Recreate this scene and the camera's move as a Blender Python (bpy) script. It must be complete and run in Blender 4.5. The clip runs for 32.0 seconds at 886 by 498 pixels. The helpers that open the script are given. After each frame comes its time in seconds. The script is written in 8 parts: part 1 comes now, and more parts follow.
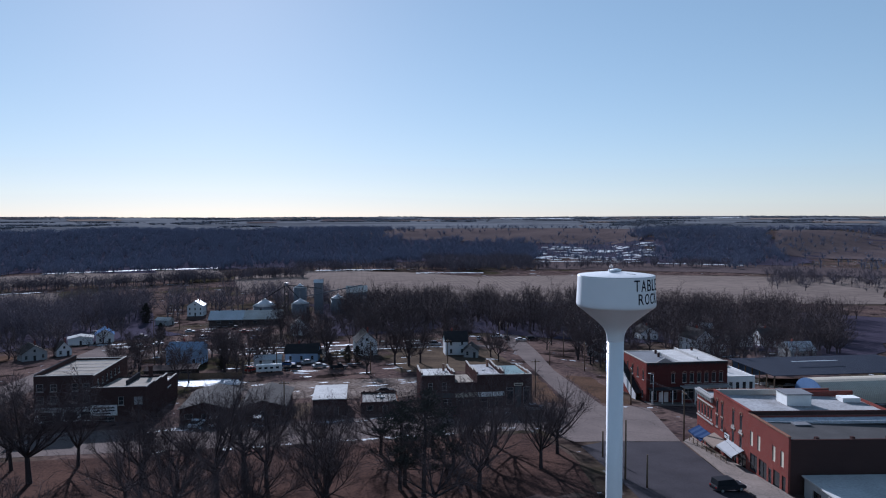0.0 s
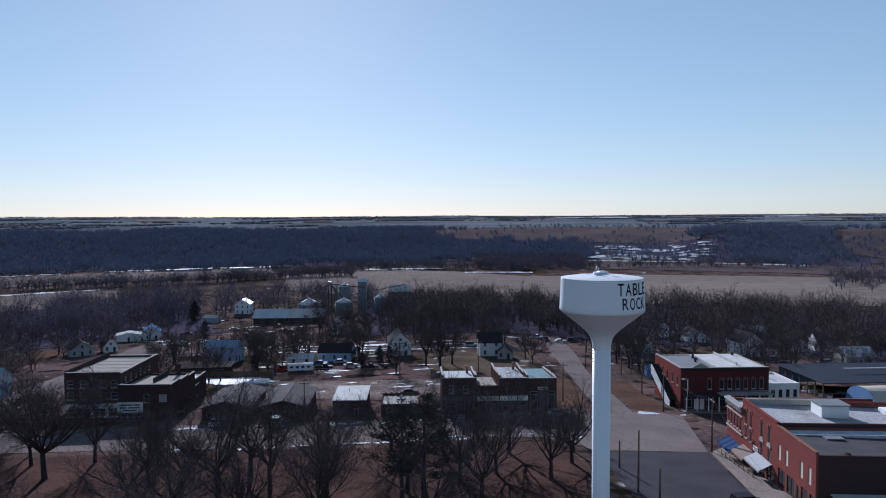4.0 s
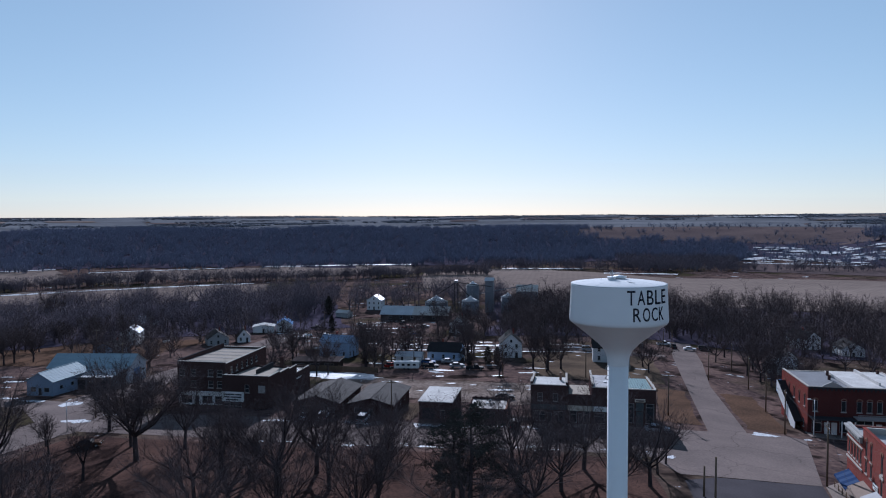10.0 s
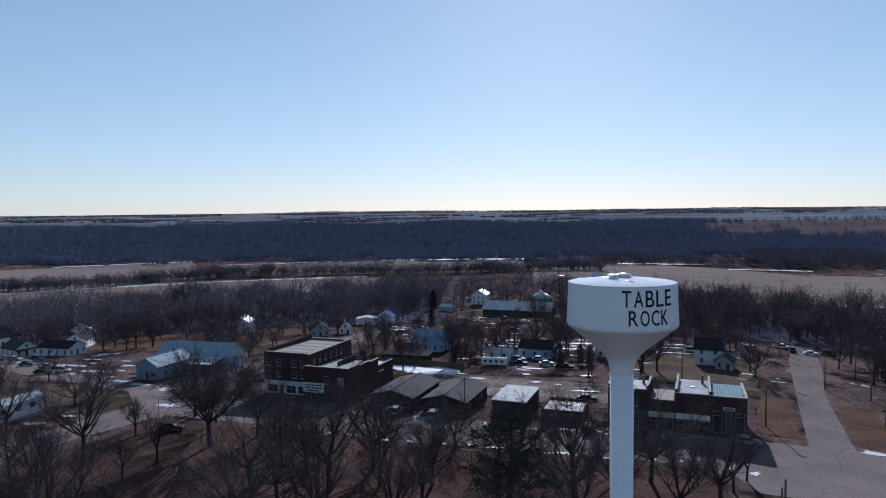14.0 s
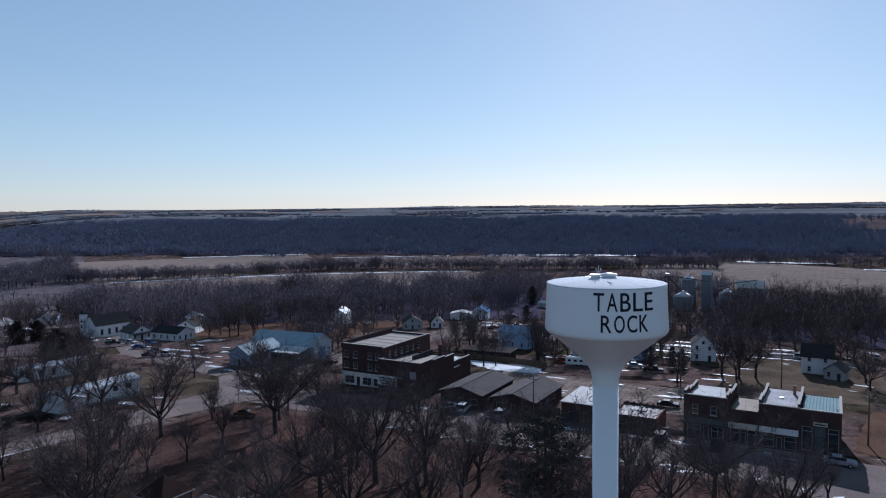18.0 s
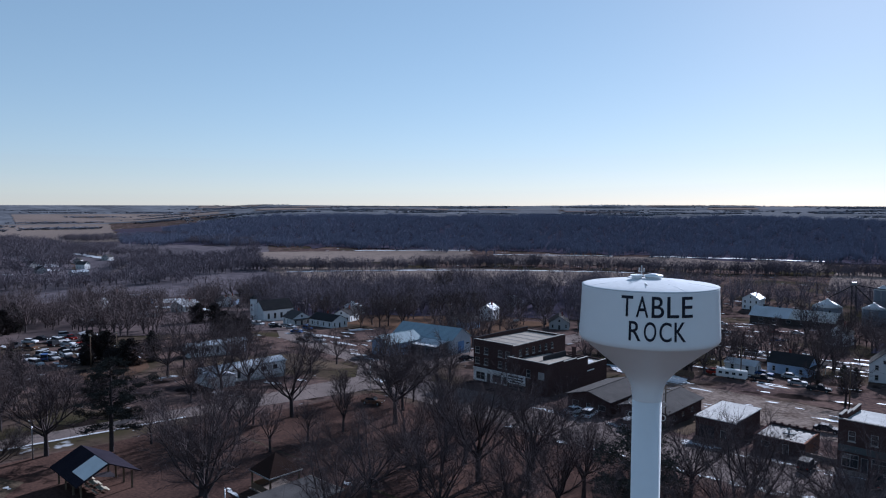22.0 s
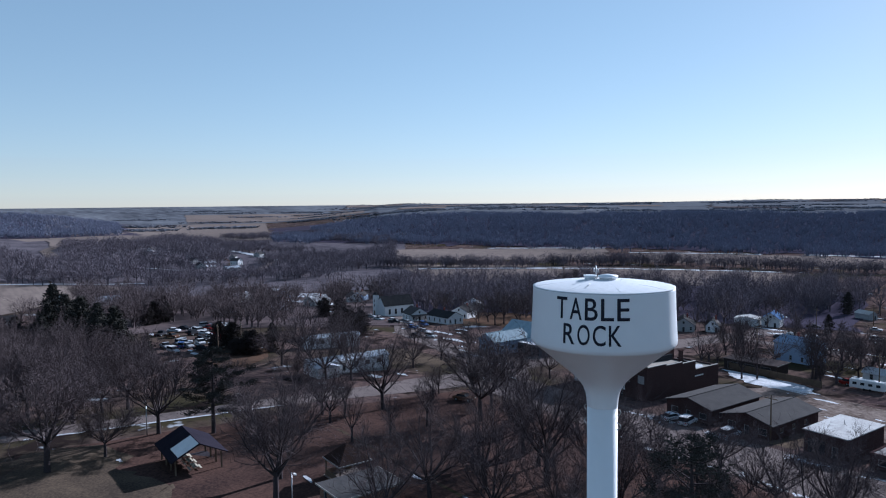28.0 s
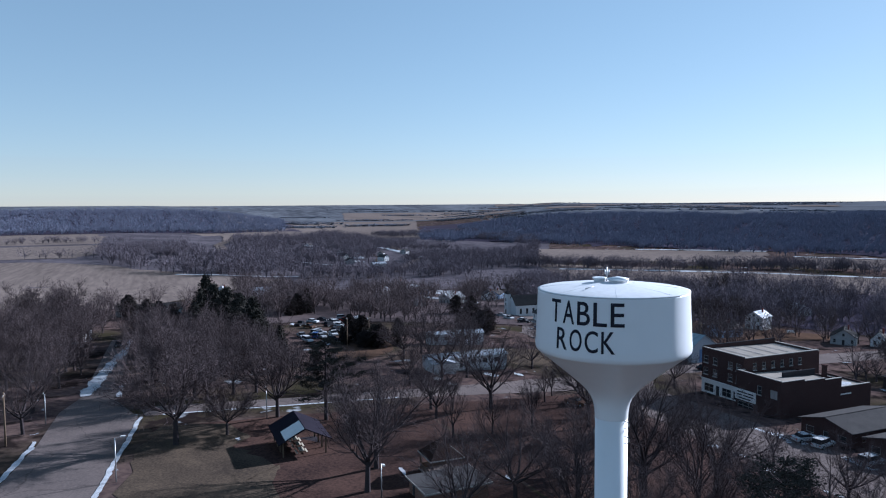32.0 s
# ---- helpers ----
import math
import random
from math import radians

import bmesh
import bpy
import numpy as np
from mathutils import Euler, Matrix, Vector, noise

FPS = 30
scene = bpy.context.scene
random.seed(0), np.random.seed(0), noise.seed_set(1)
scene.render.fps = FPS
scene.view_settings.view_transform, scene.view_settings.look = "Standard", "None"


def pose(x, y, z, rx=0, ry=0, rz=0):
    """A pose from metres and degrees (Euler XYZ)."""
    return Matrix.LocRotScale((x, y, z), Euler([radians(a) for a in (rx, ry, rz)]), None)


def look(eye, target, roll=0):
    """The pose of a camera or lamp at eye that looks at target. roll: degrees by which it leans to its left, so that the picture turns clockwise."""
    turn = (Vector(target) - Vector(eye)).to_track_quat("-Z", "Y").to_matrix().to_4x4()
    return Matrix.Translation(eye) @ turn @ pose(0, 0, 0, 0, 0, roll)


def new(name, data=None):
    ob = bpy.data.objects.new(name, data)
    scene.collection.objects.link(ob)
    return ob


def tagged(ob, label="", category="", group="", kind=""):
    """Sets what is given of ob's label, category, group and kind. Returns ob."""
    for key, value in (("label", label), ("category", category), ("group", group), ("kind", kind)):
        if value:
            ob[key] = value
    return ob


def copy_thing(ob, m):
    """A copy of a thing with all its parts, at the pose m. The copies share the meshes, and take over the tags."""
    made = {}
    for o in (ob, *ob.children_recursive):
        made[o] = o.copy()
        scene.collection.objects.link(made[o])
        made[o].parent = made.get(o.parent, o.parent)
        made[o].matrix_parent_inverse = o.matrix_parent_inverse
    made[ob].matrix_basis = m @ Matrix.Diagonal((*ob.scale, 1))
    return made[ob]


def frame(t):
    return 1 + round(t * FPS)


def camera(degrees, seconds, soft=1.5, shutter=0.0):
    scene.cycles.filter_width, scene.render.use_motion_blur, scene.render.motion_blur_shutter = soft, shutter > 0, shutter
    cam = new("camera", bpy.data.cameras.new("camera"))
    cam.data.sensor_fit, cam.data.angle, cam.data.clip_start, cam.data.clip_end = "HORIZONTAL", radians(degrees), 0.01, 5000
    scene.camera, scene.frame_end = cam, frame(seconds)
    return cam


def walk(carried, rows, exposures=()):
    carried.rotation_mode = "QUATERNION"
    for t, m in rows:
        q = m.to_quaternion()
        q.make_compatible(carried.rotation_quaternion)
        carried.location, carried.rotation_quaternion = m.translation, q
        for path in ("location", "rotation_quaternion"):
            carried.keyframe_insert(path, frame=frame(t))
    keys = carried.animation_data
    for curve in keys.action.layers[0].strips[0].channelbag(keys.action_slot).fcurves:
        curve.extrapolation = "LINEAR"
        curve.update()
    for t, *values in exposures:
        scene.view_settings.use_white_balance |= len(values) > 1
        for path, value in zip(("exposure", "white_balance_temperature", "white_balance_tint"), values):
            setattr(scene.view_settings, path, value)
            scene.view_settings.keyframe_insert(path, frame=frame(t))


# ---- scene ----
cam = camera(65.3, 32.0, soft=1.1)
PATH = [
    (0, (-22.938, -61.56, 43.262), (-22.704, -59.576, 43.17), -0.1),
    (0.5, (-22.11, -61.321, 43.217), (-21.918, -59.332, 43.127), -0.2),
    (1, (-21.162, -61.081, 43.247), (-20.994, -59.09, 43.156), -0.2),
    (1.5, (-20.191, -60.831, 43.236), (-20.031, -58.839, 43.144), -0.2),
    (2, (-19.304, -60.503, 43.236), (-19.16, -58.511, 43.145), -0.2),
    (2.5, (-18.404, -60.105, 43.226), (-18.276, -58.111, 43.135), -0.2),
    (4.5, (-14.421, -58.403, 43.224), (-14.364, -56.406, 43.129), -0.3),
    (5, (-13.441, -57.903, 43.213), (-13.404, -55.906, 43.118), -0.3),
    (5.5, (-12.525, -57.419, 43.195), (-12.523, -55.421, 43.101), -0.3),
    (6, (-11.646, -57.039, 43.161), (-11.669, -55.041, 43.068), -0.3),
    (6.5, (-10.604, -56.637, 43.135), (-10.654, -54.64, 43.041), -0.3),
    (7, (-9.591, -56.089, 43.093), (-9.676, -54.093, 42.999), -0.3),
    (7.5, (-8.601, -55.45, 43.068), (-8.717, -53.456, 42.974), -0.3),
    (8, (-7.518, -54.845, 43.036), (-7.652, -52.851, 42.942), -0.4),
    (8.5, (-6.514, -54.349, 43.039), (-6.677, -52.358, 42.945), -0.4),
    (9, (-5.506, -53.933, 43.083), (-5.718, -51.947, 42.988), -0.5),
    (9.5, (-4.426, -53.507, 42.99), (-4.697, -51.528, 42.895), -0.4),
    (10, (-3.342, -52.97, 42.947), (-3.695, -51.004, 42.852), -0.3),
    (10.5, (-2.322, -52.303, 42.899), (-2.74, -50.35, 42.804), -0.2),
    (11, (-1.228, -51.596, 42.889), (-1.697, -49.654, 42.793), -0.3),
    (11.5, (-0.129, -50.814, 42.857), (-0.648, -48.885, 42.76), -0.4),
    (12, (0.988, -50.007, 42.785), (0.43, -48.089, 42.687), -0.5),
    (12.5, (2.084, -49.24, 42.734), (1.514, -47.326, 42.632), -0.5),
    (13, (3.121, -48.458, 42.716), (2.522, -46.552, 42.614), -0.7),
    (13.5, (4.102, -47.675, 42.696), (3.452, -45.786, 42.591), -0.7),
    (15.5, (8.034, -44.422, 42.621), (7.251, -42.585, 42.507), -0.6),
    (16, (8.948, -43.635, 42.616), (8.113, -41.822, 42.501), -0.6),
    (16.5, (9.816, -42.835, 42.599), (8.933, -41.044, 42.482), -0.7),
    (17, (10.688, -42.119, 42.574), (9.763, -40.35, 42.456), -0.5),
    (17.5, (11.526, -41.368, 42.547), (10.542, -39.631, 42.429), -0.5),
    (18, (12.413, -40.539, 42.47), (11.423, -38.805, 42.35), -0.6),
    (18.5, (13.269, -39.566, 42.391), (12.26, -37.844, 42.27), -0.6),
    (19, (14.103, -38.486, 42.353), (13.045, -36.794, 42.228), -0.8),
    (19.5, (14.968, -37.38, 42.275), (13.836, -35.736, 42.149), -0.7),
    (20, (15.782, -36.33, 42.193), (14.563, -34.749, 42.069), -0.6),
    (20.5, (16.645, -35.444, 42.143), (15.346, -33.928, 42.019), -0.6),
    (21, (17.438, -34.819, 42.098), (16.112, -33.327, 41.975), -0.1),
    (21.5, (17.794, -34.362, 42.045), (16.446, -32.89, 41.922), 0.3),
    (22, (17.711, -34.002, 42.026), (16.335, -32.557, 41.902), 0.1),
    (22.5, (17.585, -33.84, 42.021), (16.184, -32.418, 41.898), 0.0),
    (23, (17.787, -33.711, 42.001), (16.386, -32.289, 41.878), -0.3),
    (23.5, (18.173, -33.408, 42.002), (16.775, -31.983, 41.878), -0.2),
    (24, (18.799, -32.842, 41.981), (17.399, -31.419, 41.857), -0.3),
    (24.5, (19.509, -32.129, 41.992), (18.095, -30.72, 41.867), -0.4),
    (25, (20.303, -31.38, 41.989), (18.866, -29.994, 41.862), -0.5),
    (25.5, (21.081, -30.661, 42.002), (19.6, -29.323, 41.875), -0.5),
    (27.5, (23.832, -27.277, 42.068), (22.212, -26.111, 41.94), -0.6),
    (28, (24.445, -26.45, 42.067), (22.805, -25.313, 41.938), -0.6),
    (28.5, (25.014, -25.555, 42.038), (23.35, -24.452, 41.91), -0.5),
    (29, (25.483, -24.599, 42.006), (23.79, -23.543, 41.878), -0.5),
    (29.5, (25.827, -23.682, 41.985), (24.105, -22.673, 41.856), -0.6),
    (30, (26.199, -22.82, 41.953), (24.448, -21.862, 41.825), -0.5),
    (30.5, (26.572, -22.045, 41.943), (24.796, -21.134, 41.815), -0.5),
    (31, (26.888, -21.246, 41.91), (25.088, -20.383, 41.782), -0.5),
    (31.5, (27.187, -20.523, 41.928), (25.364, -19.71, 41.801), -0.5),
    (32, (27.5, -19.814, 41.912), (25.654, -19.053, 41.784), -0.4),
]
walk(cam, [(t, look(eye, aim, roll)) for t, eye, aim, roll in PATH], [(0.0, 0.75, 5400, 14), (14.0, 0.75, 5400, 14), (24.0, 0.87, 5380, 13), (32.0, 1.02, 5310, 11)])

# ---- world and sun ----
SUN_AZ, SUN_EL = 11.0, 20.5          # degrees left of +y, and above the horizon
world = bpy.data.worlds.new("sky_world")
scene.world = world
world.use_nodes = True
wn = world.node_tree.nodes
sky = wn.new("ShaderNodeTexSky")
sky.sky_type = 'NISHITA'
sky.sun_disc = False
sky.sun_elevation = radians(SUN_EL)
sky.sun_rotation = radians(-SUN_AZ)
sky.altitude = 350.0
sky.air_density, sky.dust_density, sky.ozone_density = 0.9, 0.12, 1.9
wn["Background"].inputs["Strength"].default_value = 0.113
thin_haze = wn.new("ShaderNodeGamma")          # thin winter haze evens out the sky
thin_haze.inputs["Gamma"].default_value = 0.60
world.node_tree.links.new(sky.outputs[0], thin_haze.inputs["Color"])
winter_blue = wn.new("ShaderNodeHueSaturation")  # the clear cold blue of a winter sky
winter_blue.inputs["Hue"].default_value = 0.486
winter_blue.inputs["Saturation"].default_value = 1.00
world.node_tree.links.new(thin_haze.outputs[0], winter_blue.inputs["Color"])
world.node_tree.links.new(winter_blue.outputs[0], wn["Background"].inputs["Color"])
sun = new("sun", bpy.data.lights.new("sun", 'SUN'))
sun.data.energy, sun.data.angle, sun.data.color = 5.0, radians(0.6), (1.0, 0.955, 0.93)
sun.matrix_world = look((0, 0, 0), (math.sin(radians(SUN_AZ)) * math.cos(radians(SUN_EL)),
                                   -math.cos(radians(SUN_AZ)) * math.cos(radians(SUN_EL)), -math.sin(radians(SUN_EL))))

# ---- materials ----
MATS = {}


def mat(name, col, rough=0.8, col2=None, scale=1.0, fine=12.0, bump=0.15, metal=0.0, spread=0.5, spec=0.0, stretch=None, random=0.0):
    """A procedural surface: two tones mixed by a broad and a fine noise, with a fine relief."""
    if name in MATS:
        return MATS[name]
    m = bpy.data.materials.new(name)
    m.use_nodes = True
    nt = m.node_tree
    n, li = nt.nodes, nt.links
    b = n["Principled BSDF"]
    b.inputs["Roughness"].default_value = rough
    b.inputs["Metallic"].default_value = metal
    b.inputs["Specular IOR Level"].default_value = spec
    if col2 is None:
        col2 = tuple(c * 0.72 for c in col)
    tc = n.new("ShaderNodeTexCoord")
    vec = tc.outputs["Object"]
    if stretch:
        mp = n.new("ShaderNodeMapping")
        mp.inputs["Scale"].default_value = stretch
        li.new(vec, mp.inputs["Vector"])
        vec = mp.outputs[0]
    broad, grain = n.new("ShaderNodeTexNoise"), n.new("ShaderNodeTexNoise")
    broad.inputs["Scale"].default_value, broad.inputs["Detail"].default_value = scale, 5.0
    grain.inputs["Scale"].default_value, grain.inputs["Detail"].default_value = fine, 3.0
    li.new(vec, broad.inputs["Vector"])
    li.new(vec, grain.inputs["Vector"])
    add = n.new("ShaderNodeMath")
    add.operation = 'ADD'
    li.new(broad.outputs["Fac"], add.inputs[0])
    li.new(grain.outputs["Fac"], add.inputs[1])
    last = add.outputs[0]
    if random:
        oi, ma = n.new("ShaderNodeObjectInfo"), n.new("ShaderNodeMath")
        ma.operation = 'MULTIPLY_ADD'
        ma.inputs[1].default_value = random
        li.new(oi.outputs["Random"], ma.inputs[0])
        li.new(last, ma.inputs[2])
        last = ma.outputs[0]
    mr = n.new("ShaderNodeMapRange")
    mr.inputs["From Min"].default_value, mr.inputs["From Max"].default_value = 1.0 - spread, 1.0 + spread
    li.new(last, mr.inputs["Value"])
    mix = n.new("ShaderNodeMix")
    mix.data_type = 'RGBA'
    mix.inputs["A"].default_value, mix.inputs["B"].default_value = (*col2, 1), (*col, 1)
    li.new(mr.outputs[0], mix.inputs["Factor"])
    li.new(mix.outputs["Result"], b.inputs["Base Color"])
    if bump:
        bp = n.new("ShaderNodeBump")
        bp.inputs["Strength"].default_value, bp.inputs["Distance"].default_value = bump, 0.05
        li.new(grain.outputs["Fac"], bp.inputs["Height"])
        li.new(bp.outputs[0], b.inputs["Normal"])
    MATS[name] = m
    return m


def brick_mat(name, col, col2, mortar, white=0.0):
    """Coursed brick at true size, with sooty and faded stretches."""
    m = mat(name, col, 0.9, col2, 0.35, 6.0, 0.0)
    nt = m.node_tree
    n, li = nt.nodes, nt.links
    b = n["Principled BSDF"]
    old = b.inputs["Base Color"].links[0].from_socket
    tc = n.new("ShaderNodeTexCoord")
    sx, cb = n.new("ShaderNodeSeparateXYZ"), n.new("ShaderNodeCombineXYZ")
    su = n.new("ShaderNodeMath")
    su.operation = 'ADD'
    li.new(tc.outputs["Object"], sx.inputs[0])
    li.new(sx.outputs["X"], su.inputs[0])
    li.new(sx.outputs["Y"], su.inputs[1])
    li.new(su.outputs[0], cb.inputs["X"])
    li.new(sx.outputs["Z"], cb.inputs["Y"])
    br = n.new("ShaderNodeTexBrick")
    br.inputs["Scale"].default_value = 1.0
    br.inputs["Brick Width"].default_value, br.inputs["Row Height"].default_value = 0.21, 0.075
    br.inputs["Mortar Size"].default_value = 0.008
    br.inputs["Mortar"].default_value = (*mortar, 1)
    li.new(cb.outputs[0], br.inputs["Vector"])
    li.new(old, br.inputs["Color1"])
    hs = n.new("ShaderNodeHueSaturation")
    hs.inputs["Value"].default_value = 0.8
    li.new(old, hs.inputs["Color"])
    li.new(hs.outputs[0], br.inputs["Color2"])
    li.new(br.outputs["Color"], b.inputs["Base Color"])
    bp = n.new("ShaderNodeBump")
    bp.inputs["Strength"].default_value, bp.inputs["Distance"].default_value = 0.4, 0.02
    bp.invert = True
    li.new(br.outputs["Fac"], bp.inputs["Height"])
    li.new(bp.outputs[0], b.inputs["Normal"])
    return m


def banded(m, axis, period, amount, wave='SIN'):
    """Adds ribs, boards or furrows to a surface: bump bands along one axis."""
    nt = m.node_tree
    n, li = nt.nodes, nt.links
    b = n["Principled BSDF"]
    tc, sx, mu, si = n.new("ShaderNodeTexCoord"), n.new("ShaderNodeSeparateXYZ"), n.new("ShaderNodeMath"), n.new("ShaderNodeMath")
    li.new(tc.outputs["Object"], sx.inputs[0])
    mu.operation, si.operation = 'MULTIPLY', ('SINE' if wave == 'SIN' else 'FRACT')
    mu.inputs[1].default_value = (2 * math.pi if wave == 'SIN' else 1.0) / period
    li.new(sx.outputs[axis], mu.inputs[0])
    li.new(mu.outputs[0], si.inputs[0])
    bp = n.new("ShaderNodeBump")
    bp.inputs["Strength"].default_value, bp.inputs["Distance"].default_value = amount, period * 0.2
    li.new(si.outputs[0], bp.inputs["Height"])
    li.new(bp.outputs[0], b.inputs["Normal"])
    return m


def cracked(m, scale, width, amount):
    """Adds wandering dark cracks and sealed joints to a paved surface."""
    nt = m.node_tree
    n, li = nt.nodes, nt.links
    b = n["Principled BSDF"]
    old = b.inputs["Base Color"].links[0].from_socket
    tc, nz, ad, vo, mr, hs = (n.new("ShaderNode" + k) for k in ("TexCoord", "TexNoise", "VectorMath", "TexVoronoi", "MapRange", "Mix"))
    nz.inputs["Scale"].default_value, nz.inputs["Detail"].default_value = scale * 3.0, 4.0
    li.new(tc.outputs["Object"], nz.inputs["Vector"])
    ad.operation = 'MULTIPLY_ADD'
    ad.inputs[1].default_value = (0.35 / scale,) * 3
    li.new(nz.outputs["Color"], ad.inputs[0])
    li.new(tc.outputs["Object"], ad.inputs[2])
    vo.feature, vo.voronoi_dimensions = 'DISTANCE_TO_EDGE', '2D'
    vo.inputs["Scale"].default_value = scale
    li.new(ad.outputs[0], vo.inputs["Vector"])
    mr.inputs["From Min"].default_value, mr.inputs["From Max"].default_value = 0.0, width * scale
    mr.inputs["To Min"].default_value, mr.inputs["To Max"].default_value = amount, 0.0
    li.new(vo.outputs["Distance"], mr.inputs["Value"])
    hs.data_type = 'RGBA'
    hs.inputs["B"].default_value = (0.03, 0.026, 0.026, 1)
    li.new(mr.outputs[0], hs.inputs["Factor"])
    li.new(old, hs.inputs["A"])
    li.new(hs.outputs["Result"], b.inputs["Base Color"])
    return m


GLASS = mat("window_glass", (0.03, 0.035, 0.04), 0.06, (0.015, 0.018, 0.022), 0.6, 2.0, 0.0, spec=0.6)
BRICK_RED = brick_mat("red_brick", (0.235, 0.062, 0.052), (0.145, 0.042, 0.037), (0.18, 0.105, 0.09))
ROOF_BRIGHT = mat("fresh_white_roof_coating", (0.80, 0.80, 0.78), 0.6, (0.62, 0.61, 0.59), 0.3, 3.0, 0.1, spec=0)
# Deep brown brick; it also carries the shade of sunless red brick walls.
BRICK_DARK = brick_mat("dark_shaded_brick", (0.077, 0.043, 0.040), (0.045, 0.027, 0.027), (0.081, 0.062, 0.059))
# Red brick of the sunless street front, its shade put into the colour.
BRICK_SHADE = brick_mat("shaded_red_brick", (0.110, 0.032, 0.030), (0.062, 0.021, 0.021), (0.085, 0.05, 0.046))
BRICK_BROWN = brick_mat("brown_brick", (0.26, 0.13, 0.09), (0.17, 0.09, 0.065), (0.25, 0.2, 0.17))
ROOF_WHITE = mat("white_roof_membrane", (0.525, 0.525, 0.516), 0.55, (0.281, 0.271, 0.263), 0.25, 3.0, 0.1, spec=0)
ROOF_TAN = mat("pale_roof_coating", (0.360, 0.321, 0.282), 0.75, (0.195, 0.176, 0.151), 0.3, 5.0, 0.1, spec=0)
ROOF_GREY = mat("grey_roof_felt", (0.215, 0.220, 0.234), 0.75, (0.112, 0.112, 0.122), 0.25, 5.0, 0.15, spec=0.02)
ROOF_GREEN = banded(mat("ribbed_green_metal_roof", (0.221, 0.294, 0.304), 0.5, (0.147, 0.202, 0.212), 0.3, 4.0, 0.0, metal=0.0, spec=0), "X", 0.5, 0.6)
ROOF_PALE = mat("pale_grey_roof_coating", (0.390, 0.390, 0.399), 0.75, (0.215, 0.205, 0.205), 0.2, 2.5, 0.1, spread=0.3, spec=0)
TANK_ROOF = mat("weathered_white_tank_roof", (0.68, 0.69, 0.70), 0.5, (0.55, 0.555, 0.56), 0.5, 4.0, 0.0)
AWNING_BLUE = mat("navy_awning_canvas", (0.030, 0.051, 0.114), 0.8)
AWNING_STRIPE = mat("faded_blue_awning_stripe", (0.051, 0.078, 0.150), 0.8)
AWNING_TAN = mat("tan_awning_canvas", (0.24, 0.19, 0.16), 0.8)
AWNING_WHITE = mat("dusty_white_awning_canvas", (0.391, 0.391, 0.399), 0.8)
ROOF_BRIGHT = mat("fresh_white_roof_membrane", (0.56, 0.55, 0.53), 0.6, (0.33, 0.31, 0.30), 0.4, 4.0, 0.1, spread=0.4, spec=0)
ROOF_TAR = mat("tar_roof", (0.090, 0.085, 0.085), 0.6, (0.045, 0.042, 0.042), 0.4, 5.0, 0.2, spec=0.02)
SHINGLE = banded(mat("weathered_shingle", (0.095, 0.086, 0.083), 0.9, (0.050, 0.046, 0.046), 0.5, 8.0, 0.2, spec=0.02), "Y", 0.3, 0.5, 'SAW')
SHINGLE_DARK = banded(mat("dark_shingle", (0.045, 0.042, 0.043), 0.9, (0.025, 0.024, 0.025), 0.5, 8.0, 0.2, spec=0.02), "Y", 0.3, 0.5, 'SAW')
METAL_WHITE = banded(mat("white_sheet_metal", (0.391, 0.425, 0.468), 0.5, (0.272, 0.297, 0.332), 0.25, 3.0, 0.0, metal=0.0, spec=0.06), "X", 0.3, 0.5)
METAL_ROOF = banded(mat("galvanised_roof", (0.594, 0.609, 0.622), 0.5, (0.354, 0.354, 0.368), 0.2, 3.0, 0.0, metal=0.0, spec=0.06), "X", 0.45, 0.7)
METAL_RUST = banded(mat("rust_streaked_roof", (0.588, 0.577, 0.553), 0.5, (0.318, 0.246, 0.188), 0.15, 2.0, 0.0, metal=0.0, spec=0.06), "X", 0.45, 0.7)
METAL_TEAL = banded(mat("pale_blue_green_metal_roof", (0.300, 0.370, 0.400), 0.5, (0.210, 0.260, 0.290), 0.25, 3.0, 0.0, spec=0.06), "X", 0.45, 0.5)
METAL_DULL = banded(mat("dull_grey_sheet_metal", (0.13, 0.135, 0.145), 0.6, (0.08, 0.083, 0.09), 0.25, 3.0, 0.0), "Y", 0.3, 0.5)
METAL_BLUE_PALE = banded(mat("faded_blue_sheet_metal", (0.25, 0.31, 0.40), 0.55, (0.17, 0.21, 0.28), 0.25, 3.0, 0.0), "X", 0.3, 0.5)
METAL_BIN = banded(mat("corrugated_bin_steel", (0.165, 0.176, 0.199), 0.5, (0.105, 0.112, 0.128), 0.2, 3.0, 0.0, metal=0.05, spec=0.06), "Z", 0.12, 0.7)
METAL_CREAM = banded(mat("cream_sheet_metal", (0.50, 0.45, 0.37), 0.55, (0.36, 0.32, 0.27), 0.25, 3.0, 0.0, spec=0), "X", 0.5, 0.4)
METAL_BLUE = banded(mat("blue_sheet_metal", (0.16, 0.25, 0.42), 0.5, (0.10, 0.16, 0.28), 0.3, 3.0, 0.0, metal=0.0), "X", 0.3, 0.5)
ROOF_NAVY = banded(mat("dark_blue_metal_roof", (0.028, 0.033, 0.050), 0.6, (0.018, 0.021, 0.033), 0.2, 3.0, 0.0, spec=0.02), "X", 0.5, 0.6)
SIDING = banded(mat("white_clapboard", (0.656, 0.656, 0.656), 0.7, (0.541, 0.541, 0.541), 0.4, 6.0, 0.0), "Z", 0.14, 0.5, 'SAW')
SIDING_GREY = banded(mat("grey_clapboard", (0.38, 0.38, 0.37), 0.75, (0.26, 0.26, 0.26), 0.4, 6.0, 0.0), "Z", 0.14, 0.5, 'SAW')
